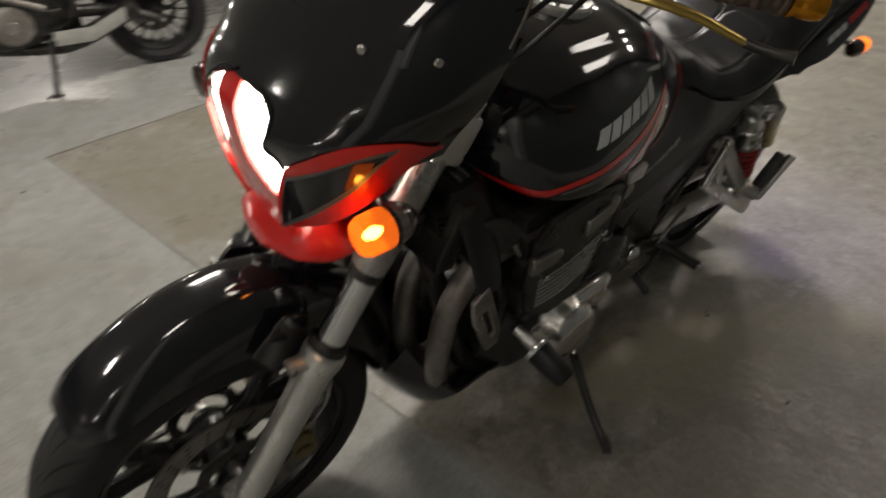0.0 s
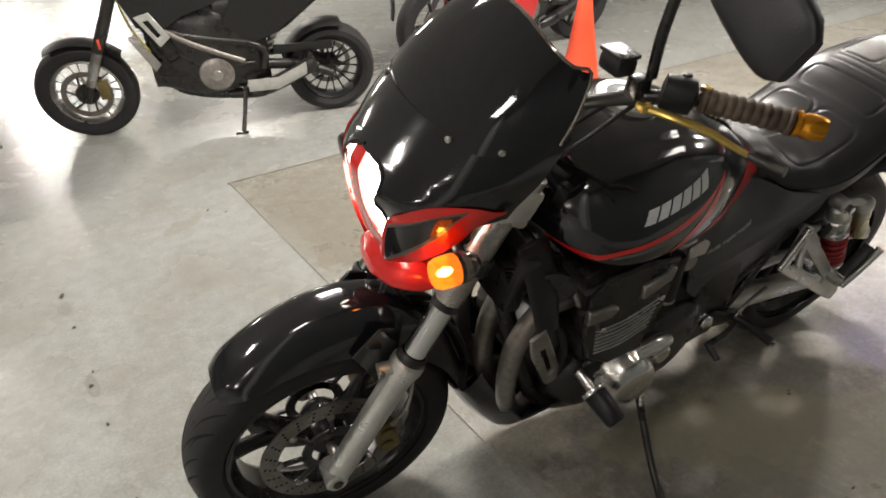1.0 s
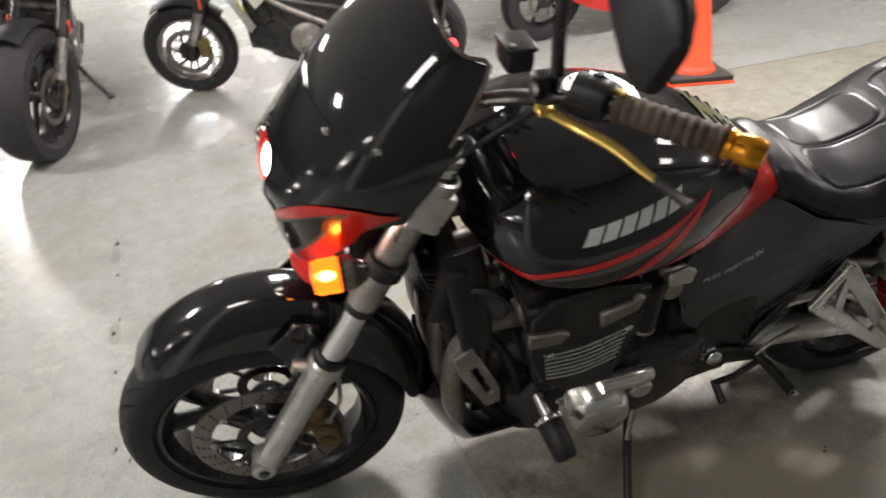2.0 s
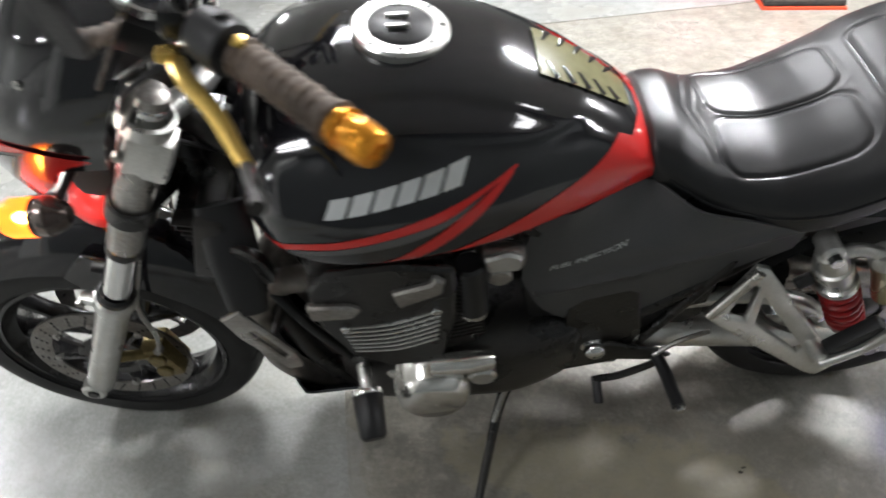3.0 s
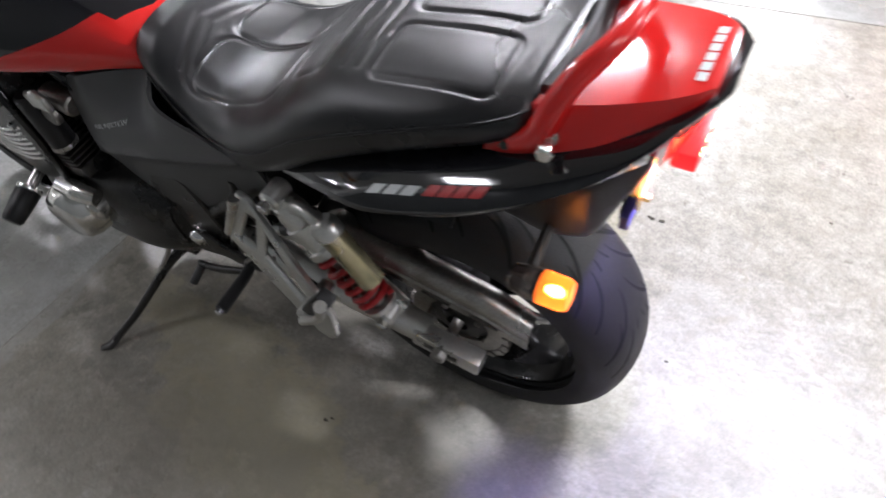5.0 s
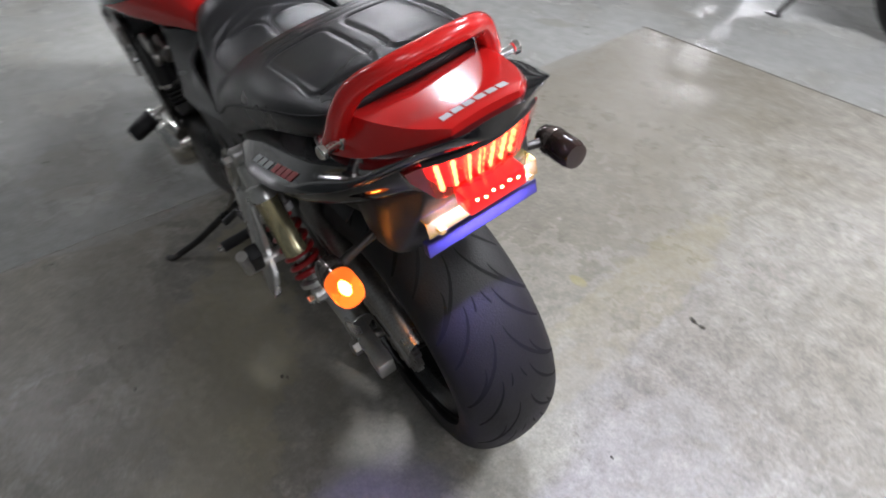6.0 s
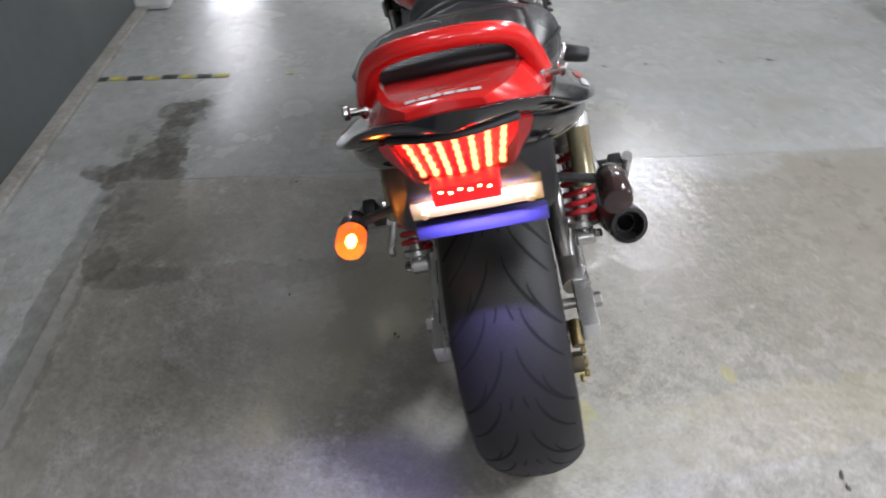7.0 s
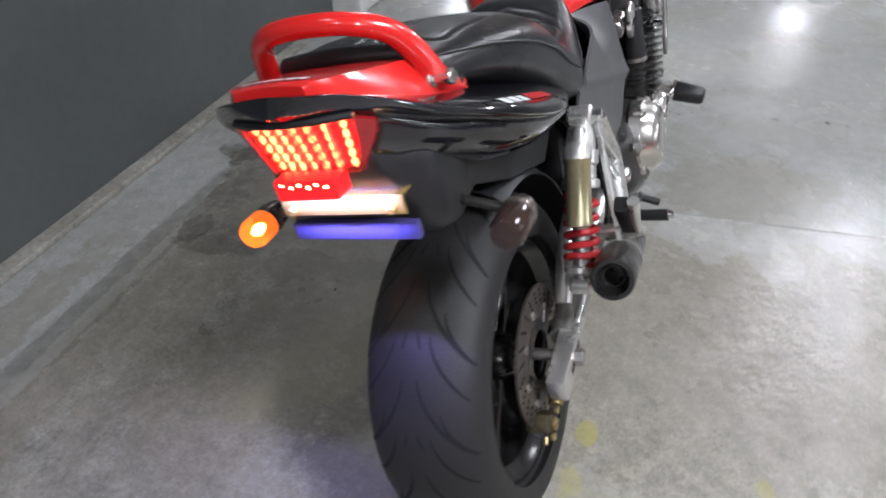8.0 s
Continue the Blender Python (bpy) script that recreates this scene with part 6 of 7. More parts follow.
part("bleed_nipple", rod((-0.092, -0.118, 0.198), (-0.105, -0.118, 0.190), 0.005, 0.001, 8), DULL_GOLD, rcal)
for bx, bz in ((-0.048, 0.222), (-0.088, 0.196)):
    part("bolt", rod((bx, -0.124, bz), (bx, -0.134, bz), 0.008, 0.002, 6), DULL_GOLD, rcal)
guard_rows = []
for i in range(17):
    f = i / 16
    x = 0.215 - 0.375 * f
    z = 0.522 - 0.085 * f - 0.02 * max(0, f - 0.8) / 0.2
    w = 1 - 0.25 * max(0, f - 0.85) / 0.15
    guard_rows.append([(x, 0.070, z - 0.004), (x, 0.078, z + 0.006), (x, 0.092, z + 0.012), (x, 0.106, z + 0.011), (x, 0.118, z + 0.003), (x, 0.1235, z - 0.010), (x, 0.1225, z - 0.020 * w), (x, 0.1265, z - 0.023 * w), (x, 0.1270, z - 0.042 * w)])
cg = part("chain_guard", thicken(grid(guard_rows)[0], 0.003), STEEL, swing, "satin silver chain guard with slots")
for x in (0.10, 0.01, -0.08):
    part("slot", box(0.055, 0.003, 0.005, (x, 0.1285, 0.522 - 0.085 * (0.215 - x) / 0.375 - 0.033), 0.001, Euler((0, radians(-12.8), 0))), BLACK_METAL, cg)
# chain: two runs of links and the wrap round the sprocket, one greasy string
bm = bmesh.new()
runs = [((0.005, 0.411), (0.66, 0.435)), ((0.005, 0.211), (0.66, 0.355))]
spots = []
for (xa, za), (xb, zb) in runs:
    n = 41
    spots += [((xa + (xb - xa) * k / n), (za + (zb - za) * k / n), math.atan2(zb - za, xb - xa)) for k in range(n + 1)]
spots += [(-0.101 * math.sin(a), 0.311 + 0.101 * math.cos(a), -a) for a in (math.pi * (k + 0.5) / 20 for k in range(20))]
for k, (x, z, a) in enumerate(spots):
    box(0.0135, 0.016 if k % 2 else 0.011, 0.011, (x, 0.091, z), 0.0, Euler((0, -a, 0)), bm)
part("drive_chain", bm, STEEL, BIKE, "greasy steel drive chain", False)


def shock(sd):
    top, bot = Vector((0.232, sd * 0.172, 0.672)), Vector((0.085, sd * 0.172, 0.408))
    t = (bot - top).normalized()
    n = (bot - top).length
    s = thing("shock_absorber", "silver shock absorber with a red spring and gas reservoir", "shock absorber")
    s.parent = BIKE
    del s["category"]
    part("top_eye", rod(top + Vector((0, -0.022, 0)), top + Vector((0, 0.022, 0)), 0.018, 0.004), ALLOY, s)
    part("top_nut", rod(top + Vector((0, sd * 0.020, 0)), top + Vector((0, sd * 0.038, 0)), 0.011, 0.002, 6), CHROME, s)
    part("bottom_eye", rod(bot + Vector((0, -0.020, 0)), bot + Vector((0, 0.020, 0)), 0.017, 0.004), ALLOY, s)
    part("bottom_nut", rod(bot + Vector((0, sd * 0.018, 0)), bot + Vector((0, sd * 0.034, 0)), 0.011, 0.002, 6), CHROME, s)
    part("body", lathe([(0.012, 0.012), (0.02, 0.022), (0.040, 0.026), (0.060, 0.026), (0.062, 0.031), (0.085, 0.031), (0.088, 0.027), (0.112, 0.027), (0.114, 0.033), (0.128, 0.033), (0.130, 0.020)], top, bot, 28), ALLOY, s)
    part("damper_rod", rod(top + t * 0.12, top + t * (n - 0.01), 0.016), STEEL, s)
    part("spring_seat", lathe([(n - 0.035, 0.018), (n - 0.033, 0.031), (n - 0.024, 0.031), (n - 0.018, 0.016), (n - 0.004, 0.012)], top, bot, 24), ALLOY, s)
    u = t.orthogonal().normalized()
    w = t.cross(u)
    helix = []
    turns = 6.0
    for k in range(int(turns * 14) + 1):
        a = 2 * math.pi * k / 14
        f = k / (turns * 14)
        d = 0.130 + (n - 0.166) * (f ** 0.85 if f < 0.85 else f)
        helix.append(top + t * d + 0.0275 * (math.cos(a) * u + math.sin(a) * w))
    part("spring", tube(helix, 0.0062, 8, 1), RED_SPRING, s, "red coil spring")
    r0, r1 = Vector((0.142, sd * 0.184, 0.660)), Vector((0.080, sd * 0.184, 0.533))
    part("reservoir", lathe([(0, 0), (0, 0.018), (0.006, 0.023), (0.028, 0.023), (0.030, 0.0215), (0.122, 0.0215), (0.128, 0.0225), (0.138, 0.022), (0.141, 0.017), (0.141, 0)], r0, r1, 28), RESERVOIR, s, "champagne gas reservoir")
    part("reservoir_head", lathe([(-0.002, 0), (-0.002, 0.018), (0.006, 0.0238), (0.026, 0.0238)], r0, r1, 28), ALLOY, s)
    part("bridge", tube([top + t * 0.03, (top + t * 0.03).lerp(r0, 0.5) + Vector((0, 0, 0.010)), r0 + (r1 - r0) * 0.1], [0.014, 0.011, 0.013], 12, 5), ALLOY, s)
    part("damping_knob", rod(top + t * 0.075 + Vector((0.030, sd * 0.004, -0.016)), top + t * 0.075 + Vector((0.055, sd * 0.008, -0.03)), 0.011, 0.002, 14), BLACK_PLASTIC, s)


shock(1)
shock(-1)


def passenger_rest(sd):
    y = 0.182 if sd > 0 else -0.172
    outer = [(0.388, 0.520), (0.330, 0.634), (0.308, 0.624), (0.160, 0.440), (0.146, 0.402), (0.166, 0.378), (0.192, 0.392), (0.365, 0.503)]
    h1 = [(0.355, 0.523), (0.326, 0.584), (0.311, 0.577), (0.320, 0.511)]
    h2 = [(0.302, 0.505), (0.296, 0.552), (0.206, 0.448), (0.216, 0.438)]
    bm = plate(outer, y, 0.014, 0.003, holes=(h1, h2))
    for v in bm.verts:
        v.co.y += sd * 0.070 * max(0, min(1, (0.57 - v.co.z) / 0.17))
    s = part("passenger_footrest_hanger", bm, ALLOY, BIKE, "cast silver passenger footrest hanger")
    part("hanger_rib", tube([(0.384, sd * 0.196, 0.522), (0.328, sd * 0.186, 0.630)], 0.010, 10, 2), POLISHED, s, "bright upper rib")
    c = Vector((0.193, sd * 0.195, 0.455))
    e = Vector((0.118, sd * 0.252, 0.560))
    part("footrest_yoke", rod(c + Vector((0, -sd * 0.012, 0)), c + Vector((0, sd * 0.070, 0.006)), 0.015, 0.004), ALLOY, s)
    part("footrest", box(0.030, 0.026, 0.100, c.lerp(e, 0.55) + Vector((0, sd * 0.022, 0)), 0.006, Euler((0, radians(-36), 0))), BLACK_PLASTIC, s, "folded black rubber footrest")
    part("footrest_arm", tube([c + Vector((0, sd * 0.072, 0.0)), c.lerp(e, 0.5) + Vector((-0.012, sd * 0.044, -0.008)), e + Vector((0, sd * 0.018, 0))], [0.009, 0.008, 0.011], 12, 5), ALLOY, s)
    part("mount_bolt", rod((0.352, sd * 0.176, 0.520), (0.352, sd * 0.194, 0.520), 0.008, 0.002, 8), STEEL, s)
    part("heel_guard", tube([(0.30, sd * 0.182, 0.52), (0.26, sd * 0.196, 0.48), (0.20, sd * 0.196, 0.44)], 0.005, 8, 4), BLACK_METAL, s)


passenger_rest(1)
passenger_rest(-1)
# rider's rests and the shift and brake levers
for sd in (1, -1):
    rest = part("rider_footrest", tube([(0.435, sd * 0.165, 0.350), (0.425, sd * 0.205, 0.352), (0.418, sd * 0.285, 0.356)], [0.012, 0.012, 0.013], 12, 4), BLACK_PLASTIC, BIKE, "black rubber rider footrest")
    part("footrest_tip", rod((0.418, sd * 0.283, 0.356), (0.417, sd * 0.296, 0.357), 0.009, 0.002, 12), CHROME, rest)
    part("footrest_plate", plate([(0.56, 0.395), (0.53, 0.410), (0.43, 0.372), (0.40, 0.345), (0.44, 0.335), (0.56, 0.355)], 0.178 if sd > 0 else -0.168, 0.010, 0.003), BLACK_METAL, rest)
    lever = part("shift_lever" if sd > 0 else "brake_lever", tube([(0.435, sd * 0.188, 0.345), (0.50, sd * 0.205, 0.338), (0.555, sd * 0.208, 0.330)], 0.0075, 10, 4), BLACK_METAL, BIKE, "black foot lever")
    part("lever_peg", rod((0.550, sd * 0.200, 0.330), (0.550, sd * 0.250, 0.312), 0.009, 0.002, 12), BLACK_PLASTIC, lever)
part("shift_linkage", tube([(0.44, 0.180, 0.36), (0.40, 0.176, 0.40), (0.345, 0.170, 0.42)], 0.005, 8, 4), STEEL, BIKE, "bare steel shift linkage")
stand = part("side_stand", tube([(0.705, 0.150, 0.235), (0.735, 0.205, 0.205), (0.775, 0.320, 0.135), (0.800, 0.392, 0.105)], [0.014, 0.0105, 0.0095, 0.009], 14, 6), BLACK_METAL, BIKE, "black side stand bearing the leaning motorcycle")
part("stand_foot", tube([(0.795, 0.380, 0.108), (0.803, 0.408, 0.101), (0.818, 0.424, 0.100)], [0.010, 0.013, 0.010], 12, 4, flat=0.5), BLACK_METAL, stand)
part("stand_spring", tube([(0.70, 0.172, 0.30), (0.72, 0.185, 0.25), (0.745, 0.225, 0.200)], 0.006, 8, 4), STEEL, stand)
part("stand_bracket", box(0.06, 0.03, 0.07, (0.70, 0.145, 0.255), 0.008), BLACK_METAL, stand)
for sd in (1, -1):
    part("tail_inner_panel", plate([(0.30, 0.66), (0.20, 0.735), (-0.05, 0.76), (-0.18, 0.80), (-0.15, 0.74), (0.02, 0.66), (0.20, 0.60)], 0.105 if sd > 0 else -0.095, 0.010, 0.003), BLACK_PLASTIC, BIKE, "matt black inner panel")


# ---- each assembly of the motorcycle hangs on one of its own meshes, parts one level deeper ----
def settle(root, cores):
    """Turns assembly empties into the mesh that carries them, and keeps parts at most two levels deep."""
    for e in [o for o in root.children if o.data is None]:
        base = e.name.split(".")[0]
        kids = list(e.children)
        core = next(k for k in kids if k.name.split(".")[0] == cores[base])
        label, m = e["label"], e.matrix_basis.copy()
        bpy.data.objects.remove(e)
        core.name = base
        core["label"] = label
        core.parent, core.matrix_basis = root, m
        for k in kids:
            if k is not core:
                k.parent = core
    for p in root.children:
        for s in list(p.children_recursive):
            if s.parent is not p:
                s.matrix_basis = s.parent.matrix_basis @ s.matrix_basis if s.parent.parent is p else s.matrix_basis
                s.parent = p


CORES = {"wheel": "hub", "front_fork": "yoke", "handlebar": "bar_tube", "frame": "head_stock", "engine": "crankcase", "exhaust": "collector", "swingarm": "cross_brace", "shock_absorber": "body"}
settle(BIKE, CORES)


# ---- other motorcycles parked behind ----
def spoked_wheel(parent, cx, R, W, mat_tyre, spokes, disc_side, rim_mat, hub_mat, wire=ALLOY):
    cz = R
    rr = R - (0.085 if spokes > 12 else 0.105)
    prof = [(-W * 0.36, rr + 0.004), (-W * 0.50, rr + 0.035), (-W * 0.48, R - 0.020), (-W * 0.30, R - 0.004), (0, R), (W * 0.30, R - 0.004), (W * 0.48, R - 0.020), (W * 0.50, rr + 0.035), (W * 0.36, rr + 0.004)]
    w = part("wheel", lathe([(-0.05, 0), (-0.05, 0.034), (0.05, 0.034), (0.05, 0)], (cx, 0, cz), (cx, 1, cz), 24), hub_mat, parent)
    part("tyre", lathe(prof, (cx, 0, cz), (cx, 1, cz), 72, close=True), mat_tyre, w, "black tyre")
    part("rim", lathe([(-W * 0.36, rr + 0.006), (-W * 0.40, rr), (-W * 0.20, rr - 0.016), (W * 0.20, rr - 0.016), (W * 0.40, rr), (W * 0.36, rr + 0.006)], (cx, 0, cz), (cx, 1, cz), 60, close=True), rim_mat, w)
    for k in range(spokes):
        a = 2 * math.pi * k / spokes
        thin = spokes > 12
        b = a + (0.28 if k % 2 else -0.28) * (1 if thin else 0.0)
        y = (0.035 if (k // 2) % 2 else -0.035) if thin else 0
        part("spoke", tube([(cx + 0.03 * math.cos(a), y, cz + 0.03 * math.sin(a)), (cx + (rr - 0.010) * math.cos(b), 0, cz + (rr - 0.010) * math.sin(b))], 0.0036 if thin else 0.014, 6, 1), wire if thin else hub_mat, w)
    dy = disc_side * W * 0.46
    part("brake_disc", lathe([(0, 0.135), (0.004, 0.135), (0.004, 0.105), (0, 0.105)], (cx, dy, cz), (cx, 9, cz), 48, close=True), DISC, w, "steel brake disc")
    part("disc_carrier", lathe([(0, 0.062), (0.006, 0.058), (0.006, 0.03), (0, 0.03)], (cx, dy, cz), (cx, 9, cz), 24, close=True), hub_mat, w)
    for k in range(6):
        a = 2 * math.pi * k / 6
        part("disc_arm", tube([(cx + 0.055 * math.cos(a), dy, cz + 0.055 * math.sin(a)), (cx + 0.112 * math.cos(a + 0.3), dy, cz + 0.112 * math.sin(a + 0.3))], 0.006, 6, 1), hub_mat, w)
    return w


GREEN_TANK = material("dull_grey_green_paint", (0.055, 0.062, 0.056), 0.35, grain=0.1, scale=60, coat=0.3)
KNOB_TYRE = material("block_tread_rubber", (0.022, 0.021, 0.022), 0.75, grain=0.3, scale=90, bump=0.6)
SILVER_SHIELD = material("silver_heat_shield", (0.55, 0.55, 0.52), 0.35, 0.5, grain=0.1)
WHITE_PAINT = material("white_fairing_paint", (0.62, 0.60, 0.58), 0.3, grain=0.06, coat=0.4)


DULL_BLACK = material("dull_black_parts", (0.012, 0.012, 0.012), 0.5, grain=0.3, scale=60, bump=0.2)


def naked_bike(label, m, R=0.32, base=1.40, spokes=32, body=GREEN_TANK, steer=0.0, shield=True, accent=None, fairing=None, fat=0.12):
    """A parked motorcycle: x ahead from the rear axle's foot, y to its left."""
    root = thing("motorcycle", label, "motorcycle", m, "motorcycles parked behind")
    rw = spoked_wheel(root, 0.0, R, 0.15, KNOB_TYRE, spokes, -1, DULL_BLACK, DULL_BLACK, DULL_BLACK)
    fw = spoked_wheel(root, base, R, fat, KNOB_TYRE, spokes, 1, STEEL if spokes > 12 else BLACK_METAL, BLACK_METAL)
    fd = Vector((-math.sin(radians(25)), 0, math.cos(radians(25))))
    fk = part("front_fork", rod(Vector((base, 0, R)) + fd * 0.42 + Vector((0, -0.11, 0)), Vector((base, 0, R)) + fd * 0.42 + Vector((0, 0.11, 0)), 0.020), BLACK_METAL, root, "black telescopic fork")
    for sd in (1, -1):
        f0 = Vector((base, sd * 0.105, R - 0.02))
        part("fork_leg", lathe([(0, 0), (0, 0.022), (0.30, 0.024), (0.305, 0.031), (0.70, 0.031), (0.70, 0)], f0, f0 + fd, 20), BLACK_METAL, fk)
        part("fork_guard", lathe([(0.10, 0.026), (0.30, 0.027)], f0, f0 + fd, 20), STEEL, fk, "bare lower leg")
        part("reflector", box(0.012, 0.012, 0.055, f0 + fd * 0.36 + Vector((0.0, sd * 0.032, 0)), 0.003), CONE_RED, fk, "orange reflector")
    part("caliper", box(0.06, 0.05, 0.11, (base - 0.10, 0.075, R + 0.03), 0.01), DULL_GOLD if accent else BLACK_METAL, fk)
    rows = []
    for i in range(15):
        a = radians(-32 + 80 * i / 14)
        r = R + 0.035
        rows.append([(base - r * math.sin(a), 0.066 * (j / 4 - 1), R + r * math.cos(a) - 0.02 * (j / 4 - 1) ** 2) for j in range(9)])
    part("front_mudguard", thicken(grid(rows)[0], 0.004), DULL_BLACK, root, "short black mudguard")
    part("frame", tube([(base - 0.30, 0.03, 0.86), (base - 0.50, 0.14, 0.62), (0.42, 0.15, 0.50), (0.40, 0.14, 0.36)], 0.020, 12, 6), BLACK_METAL, root, "black trellis frame")
    fr = part("frame_tube", tube([(base - 0.30, -0.03, 0.86), (base - 0.50, -0.14, 0.62), (0.42, -0.15, 0.50), (0.40, -0.14, 0.36)], 0.020, 12, 6), BLACK_METAL, root)
    for sd in (1, -1):
        part("strut", tube([(base - 0.40, sd * 0.10, 0.72), (base - 0.62, sd * 0.15, 0.42), (0.44, sd * 0.15, 0.40)], 0.014, 10, 5), BLACK_METAL, fr)
        part("sub_frame", tube([(0.46, sd * 0.13, 0.55), (0.20, sd * 0.12, 0.72), (-0.22, sd * 0.10, 0.80)], 0.013, 10, 5), BLACK_METAL, fr)
    eng = part("engine", loft(base - 0.38, 0.36, knots((0.36, 0.12), (0.6, 0.17), (base - 0.38, 0.12)), knots((0.36, 0.60), (0.7, 0.74), (base - 0.38, 0.74)), lambda x: 0.40, knots((0.42, 0.26), (0.7, 0.20), (base - 0.42, 0.27)), 16, 32, 3.4), BLACK_METAL, root, "dark engine")
    for sd in (1, -1):
        part("engine_cover", lathe([(0, 0.098), (0.018, 0.095), (0.030, 0.075), (0.034, 0.0)], (0.66, sd * 0.155, 0.36), (0.66, sd * 9, 0.36), 32), HEADER, eng, "grey round engine cover")
        part("cover_boss", lathe([(0.03, 0.032), (0.042, 0.028), (0.044, 0)], (0.66, sd * 0.155, 0.36), (0.66, sd * 9, 0.36), 20), STEEL, eng)
    for k in range(6):
        part("cylinder_fin", box(0.17, 0.26, 0.004, (base - 0.56, 0, 0.55 + 0.018 * k), 0.001), BLACK_METAL, eng)
    tank2 = part("fuel_tank", loft(base - 0.26, 0.46, knots((0.46, 0.08), (0.60, 0.14), (base - 0.40, 0.19), (base - 0.26, 0.10)), knots((0.46, 0.80), (base - 0.55, 0.98), (base - 0.26, 0.94)), lambda x: 0.86, lambda x: 0.76, 24, 32, 2.6), body, root, "fuel tank")
    part("seat", loft(0.50, -0.28, knots((0.50, 0.09), (0.35, 0.14), (0.0, 0.13), (-0.28, 0.07)), knots((0.50, 0.83), (0.30, 0.82), (0.05, 0.87), (-0.28, 0.90)), knots((0.5, 0.79), (-0.28, 0.86)), knots((0.50, 0.75), (-0.28, 0.82)), 24, 28, 3), VINYL, root, "black seat")
    for sd in (1, -1):
        part("side_cover", plate([(0.52, 0.78), (0.20, 0.80), (0.10, 0.72), (0.30, 0.56), (0.48, 0.50), (0.60, 0.60)], 0.150 if sd > 0 else -0.138, 0.012, 0.004), DULL_BLACK, root, "black side cover")
        part("cylinder", rod((base - 0.52, sd * 0.10, 0.46), (base - 0.42, sd * 0.10, 0.66), 0.060, 0.01, 20), BLACK_METAL, root)
        part("frame_rail", tube([(base - 0.34, sd * 0.09, 0.74), (base - 0.56, sd * 0.165, 0.58), (0.50, sd * 0.160, 0.42)], 0.016, 10, 5), HEADER, root)
        part("radiator_guard", plate([(base - 0.30, 0.60), (base - 0.34, 0.62), (base - 0.44, 0.44), (base - 0.40, 0.40)], 0.150 if sd > 0 else -0.138, 0.012, 0.003), STEEL, root, "grey radiator guard")
        part("tank_shroud", plate([(base - 0.30, 0.82), (base - 0.36, 0.66), (base - 0.46, 0.62), (base - 0.60, 0.70), (0.60, 0.76), (0.62, 0.82)], 0.172 if sd > 0 else -0.160, 0.012, 0.004), DULL_BLACK, root, "black tank shroud")
    part("air_box", loft(0.62, 0.04, knots((0.62, 0.12), (0.30, 0.125), (0.04, 0.09)), knots((0.62, 0.76), (0.30, 0.78), (0.04, 0.80)), knots((0.62, 0.66), (0.04, 0.74)), knots((0.62, 0.44), (0.34, 0.50), (0.04, 0.70)), 14, 28, 3.2), DULL_BLACK, root, "black air box and battery case")
    part("rear_hugger", thicken(grid([[(-(R + 0.03) * math.sin(radians(-70 + 85 * i / 12)), 0.085 * (j / 4 - 1), R + (R + 0.03) * math.cos(radians(-70 + 85 * i / 12)) - 0.02 * (j / 4 - 1) ** 2) for j in range(9)] for i in range(13)])[0], 0.004), DULL_BLACK, root, "black rear hugger")
    sa = part("swingarm", tube([(0.44, 0.10, 0.37), (0.20, 0.11, 0.35), (0.0, 0.11, R)], [0.032, 0.030, 0.024], 14, 5), BLACK_METAL, root)
    part("swingarm_leg", tube([(0.44, -0.10, 0.37), (0.20, -0.11, 0.35), (0.0, -0.11, R)], [0.032, 0.030, 0.024], 14, 5), BLACK_METAL, sa)
    helix = []
    for k in range(71):
        a = 2 * math.pi * k / 12
        p = Vector((0.36, 0.06, 0.44)).lerp(Vector((0.26, 0.08, 0.68)), k / 70)
        helix.append(p + Vector((0.03 * math.cos(a), 0.03 * math.sin(a), 0)))
    sh = part("shock_absorber", rod((0.37, 0.06, 0.42), (0.25, 0.08, 0.70), 0.016), STEEL, root)
    part("spring", tube(helix, 0.0065, 8, 1), WHITE_PAINT, sh, "white spring")
    ex = part("exhaust", tube([(base - 0.52, -0.02, 0.54), (base - 0.40, 0.0, 0.42), (base - 0.50, 0.04, 0.24), (0.55, 0.10, 0.20), (0.38, 0.13, 0.24), (0.10, 0.15, 0.37)], [0.022, 0.022, 0.024, 0.030, 0.045, 0.045], 16, 6), BLACK_METAL, root, "black underslung exhaust")
    if shield:
        sh_rows = [[(0.50 - 0.34 * i / 14, 0.205 + 0.006 * math.sin(math.pi * j / 6), (0.25 + 0.012 * j) + (0.035 * max(0, i - 7) / 7 * (1 if i > 7 else 0)) * 2.2) for j in range(7)] for i in range(15)]
        part("heat_shield", thicken(grid(sh_rows)[0], 0.006), SILVER_SHIELD, ex, "silver heat shield")
    st = part("side_stand", tube([(0.52, 0.13, 0.26), (0.54, 0.20, 0.16), (0.57, 0.30, 0.055)], 0.013, 10, 4), BLACK_METAL, root, "lowered side stand")
    part("stand_foot", box(0.07, 0.04, 0.012, (0.58, 0.31, 0.052), 0.004), BLACK_METAL, st)
    hb_ = part("handlebar", tube([(base - 0.44, 0.36, 1.08), (base - 0.34, 0.20, 1.08), (base - 0.30, 0.0, 1.02), (base - 0.34, -0.20, 1.08), (base - 0.44, -0.36, 1.08)], 0.012, 12, 6), BLACK_METAL, root, "black handlebar")
    for sd in (1, -1):
        part("grip", rod((base - 0.40, sd * 0.295, 1.08), (base - 0.455, sd * 0.39, 1.08), 0.018), DULL_BLACK, hb_)
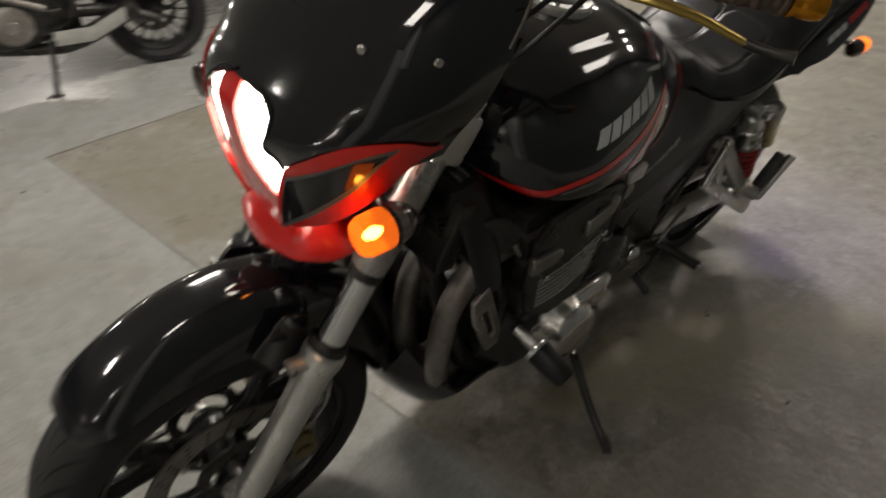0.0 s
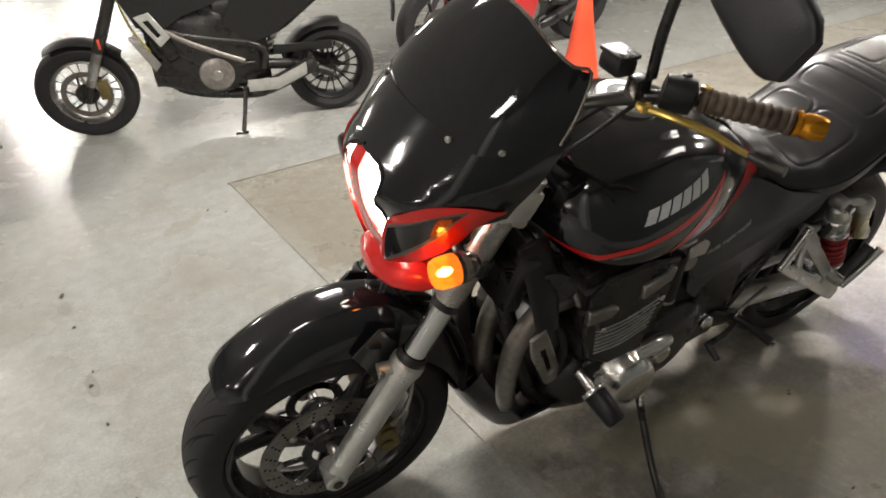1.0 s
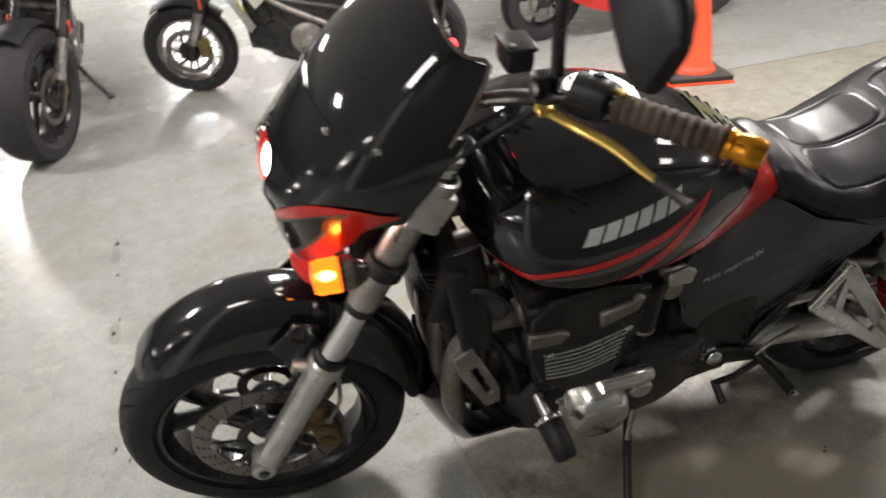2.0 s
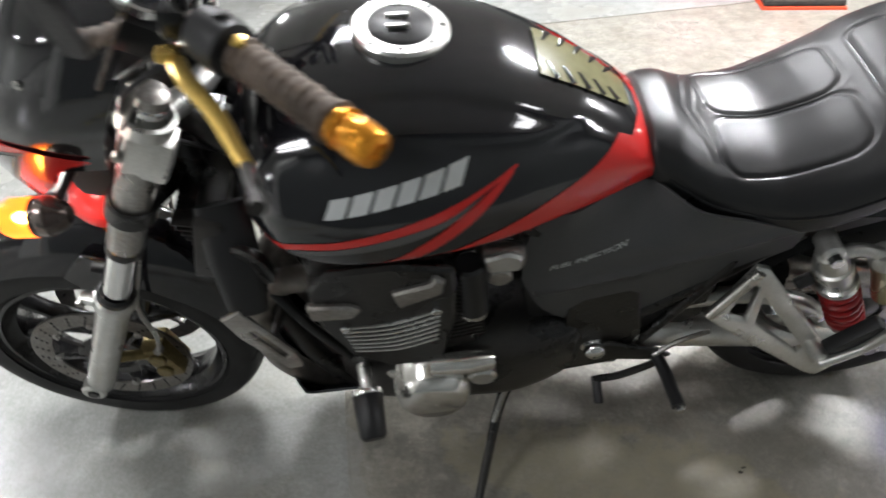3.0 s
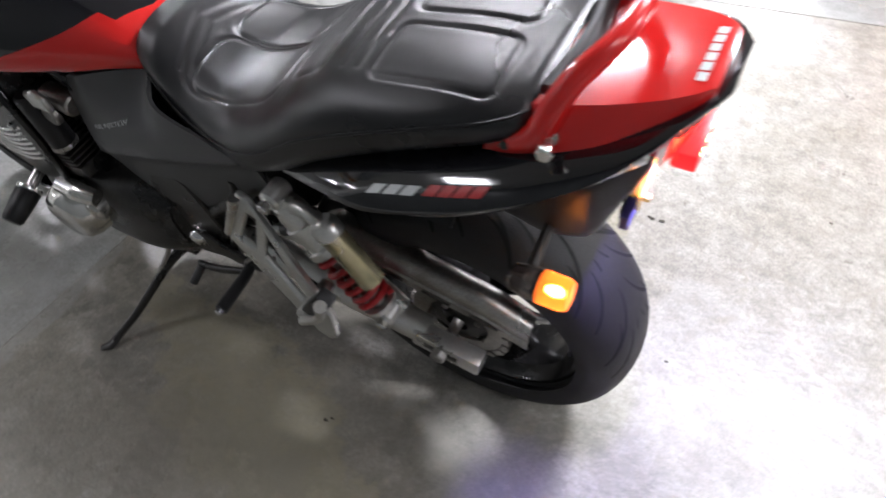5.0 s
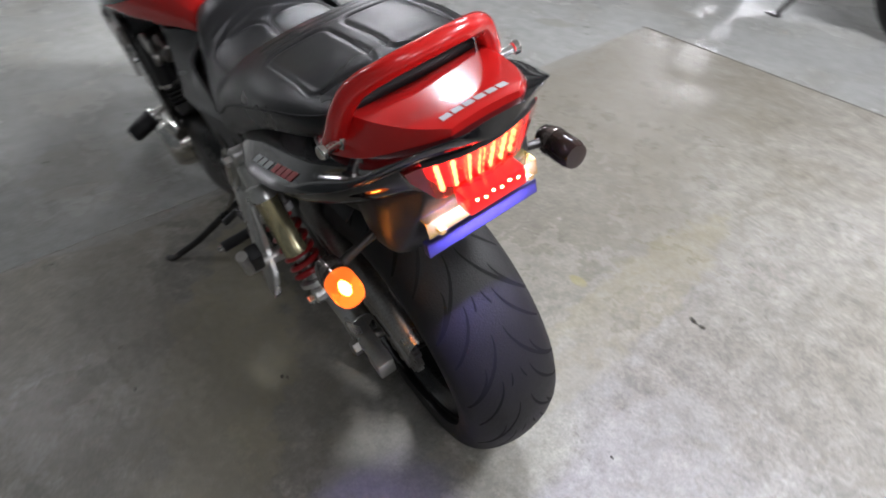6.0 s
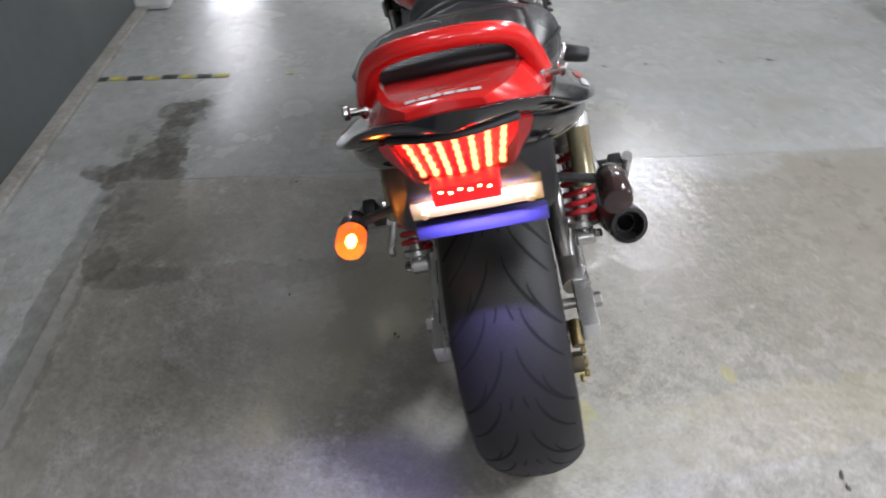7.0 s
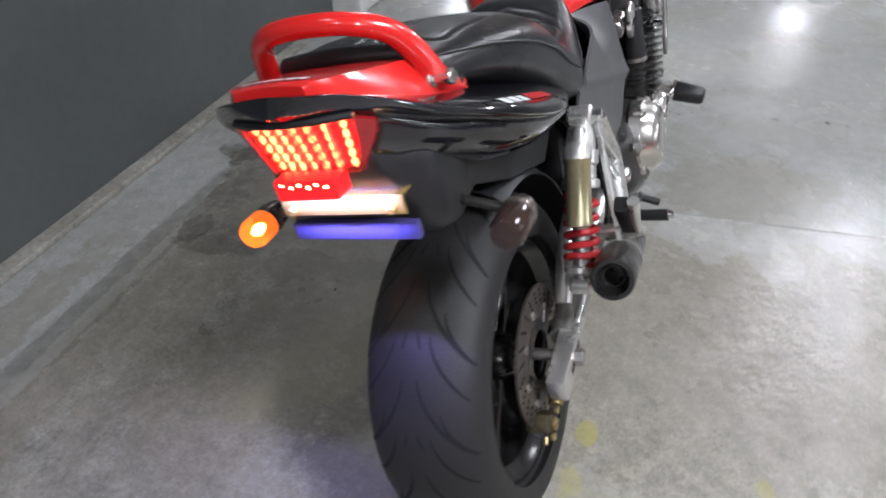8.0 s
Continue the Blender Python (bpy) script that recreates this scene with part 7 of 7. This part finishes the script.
    hl = part("headlight", lathe([(-0.10, 0.0), (-0.09, 0.06), (-0.02, 0.085), (0.0, 0.088)], (base - 0.10, 0, 0.92), (base + 1, 0, 0.90), 32), DULL_BLACK, root, "round headlight, unlit")
    part("headlight_glass", lathe([(0.0, 0.085), (0.012, 0.06), (0.016, 0)], (base - 0.10, 0, 0.92), (base + 1, 0, 0.90), 32), CHROME, hl)
    part("tail_unit", box(0.20, 0.10, 0.04, (-0.34, 0, 0.84), 0.012), DULL_BLACK, root, "black tail unit")
    part("rear_mudguard", tube([(-0.32, 0, 0.82), (-0.40, 0, 0.66), (-0.40, 0, 0.52)], [0.05, 0.045, 0.035], 12, 5, flat=0.25), DULL_BLACK, root)
    part("chain_cover", box(0.34, 0.02, 0.05, (0.16, 0.105, 0.45), 0.006), DULL_BLACK, root)
    if accent:
        part("guard_panel", plate([(base - 0.36, 0.72), (base - 0.44, 0.74), (base - 0.52, 0.60), (base - 0.46, 0.55)], 0.188, 0.010, 0.003, holes=([(base - 0.40, 0.695), (base - 0.43, 0.70), (base - 0.475, 0.615), (base - 0.455, 0.60)],)), SILVER_SHIELD, root, "silver triangular guard")
        part("accent_strip", tube([(base - 0.29, 0.10, 0.80), (base - 0.33, 0.15, 0.66), (base - 0.40, 0.16, 0.52)], 0.006, 8, 5), accent, root, "yellow edge strip")
    if fairing:
        for sd in (1, -1):
            fp = part("fairing", thicken(grid([[(base - 0.16 - 0.62 * i / 16, sd * (0.20 + 0.03 * math.sin(math.pi * j / 8) - 0.10 * max(0, (3 - i) / 3)), (0.22 + 0.10 * abs(i - 7) / 9) + (0.72 - 0.02 * i) * j / 8 * (0.9 if i > 8 else 1.0)) for j in range(9)] for i in range(17)])[0], 0.005), fairing, root, "red and white side fairing")
            part("white_flash", thicken(grid([[(base - 0.25 - 0.45 * i / 10, sd * 0.2385, 0.46 + 0.012 * i + 0.05 * j) for j in range(3)] for i in range(11)])[0], 0.003), WHITE_PAINT, fp, "white flash")
        part("tail_fairing", loft(0.15, -0.42, knots((0.15, 0.15), (-0.42, 0.05)), knots((0.15, 0.86), (-0.42, 0.96)), knots((0.15, 0.80), (-0.42, 0.93)), knots((0.15, 0.74), (-0.42, 0.90)), 16, 24, 2.6), fairing, root, "red tail fairing")
        part("nose_fairing", loft(base + 0.02, base - 0.36, knots((base + 0.02, 0.05), (base - 0.12, 0.16), (base - 0.36, 0.20)), knots((base + 0.02, 0.86), (base - 0.36, 1.14)), knots((base + 0.02, 0.82), (base - 0.36, 0.95)), knots((base + 0.02, 0.76), (base - 0.36, 0.80)), 16, 24, 2.4), fairing, root, "red nose fairing")
    turn = Matrix.Translation((base, 0, 0)) @ Matrix.Rotation(radians(steer), 4, "Z") @ Matrix.Translation((-base, 0, 0))
    for ob in [fw, fk] + [c for c in root.children if c.name.startswith("front_mudguard")]:
        ob.matrix_basis = turn
    return root


def parked(x, y, heading, lean=9):
    return pose(x, y, 0, 0, 0, heading) @ pose(0, 0, 0, -lean, 0, 0)


naked_bike("matt black roadster with spoked wheels and a silver heat shield", parked(0.43, -2.90, -12.0), 0.270, 1.38, 36, GREEN_TANK, shield=True, accent=TAPE_YELLOW)
naked_bike("dark motorcycle with a cast front wheel and gold caliper", parked(2.72, -3.78, 98), 0.320, 1.42, 5, BLACK_PAINT, -20.0, shield=False, accent=GOLD, fat=0.18)
naked_bike("red and white faired sports motorcycle", parked(-1.95, -3.55, 6), 0.305, 1.42, 5, RED_PAINT, shield=False, fairing=RED_PAINT)

# ---- traffic cone ----
CONE_M = pose(-1.06, -2.30, 0, 0, 0, -9)
cone = thing("traffic_cone", "orange traffic cone on a black rubber base", "traffic cone", CONE_M)
part("base_rim", box(0.395, 0.395, 0.018, (0, 0, 0.009), 0.006), CONE_RED, cone, "orange underside rim")
part("base", box(0.380, 0.380, 0.030, (0, 0, 0.033), 0.008), CONE_BASE, cone, "black rubber base")
part("cone_body", lathe([(0.046, 0.150), (0.052, 0.150), (0.075, 0.132), (0.090, 0.122), (0.40, 0.070), (0.69, 0.028), (0.70, 0.022), (0.70, 0.012), (0.66, 0.012)], (0, 0, 0), (0, 0, 1), 40), CONE_RED, cone, "orange plastic cone")

# ---- marks on the floor ----
slab("floor_joint", -9.0, 1.09, -2.159, -2.150, -0.01, 0.0046, JOINT, "thin dark joint along the concrete patch", "floor joint")
slab("floor_joint", 1.080, 1.0825, -2.15, 1.21, -0.01, 0.0042, SKIRT, "thin dark joint along the concrete patch", "floor joint")
rnd = random.Random(5)
for k in range(16):
    x = 1.955 + 0.0 * k
    y = 1.52 - 0.075 * k
    if k > 7 and rnd.random() < 0.80:
        continue
    w = 0.062 if k < 8 else rnd.uniform(0.012, 0.03)
    ob = part("floor_tape", box(0.040 if k < 8 else 0.014, w, 0.0025, (0, 0, 0.00225), 0.0), TAPE_YELLOW if k % 2 else TAPE_BLACK, None, "worn yellow and black hazard tape stuck to the floor", False, GARAGE @ pose(x + rnd.uniform(-0.004, 0.004), y, 0.0, 0, 0, rnd.uniform(-4, 4)))
    tagged(ob, "", "hazard tape", "hazard tape pieces")
for sx, sy, r in ((1.45, -1.79, 0.022), (1.38, -1.73, 0.016), (2.04, -1.11, 0.02), (2.01, -0.75, 0.024), (1.98, -0.55, 0.018), (1.94, -0.23, 0.014), (2.07, -1.35, 0.035), (-0.18, -0.65, 0.022), (-0.62, -0.86, 0.012), (-0.36, -0.18, 0.012),
                  (0.23, 0.32, 0.014), (0.96, 0.70, 0.012), (0.38, 0.62, 0.014), (-0.21, -0.65, 0.020), (0.22, 0.31, 0.010), (1.9, -0.18, 0.014), (2.0, -0.82, 0.016), (1.75, 0.30, 0.014), (1.55, 0.62, 0.012)):
    blot("floor_speck", sx, sy, 0.4 * r, r * 0.22, DEBRIS, "small dark speck of grit", "grit", int(1000 * abs(sx) + 7), 0.0082 if sx < 1.09 else 0.0035, 40 * sx)
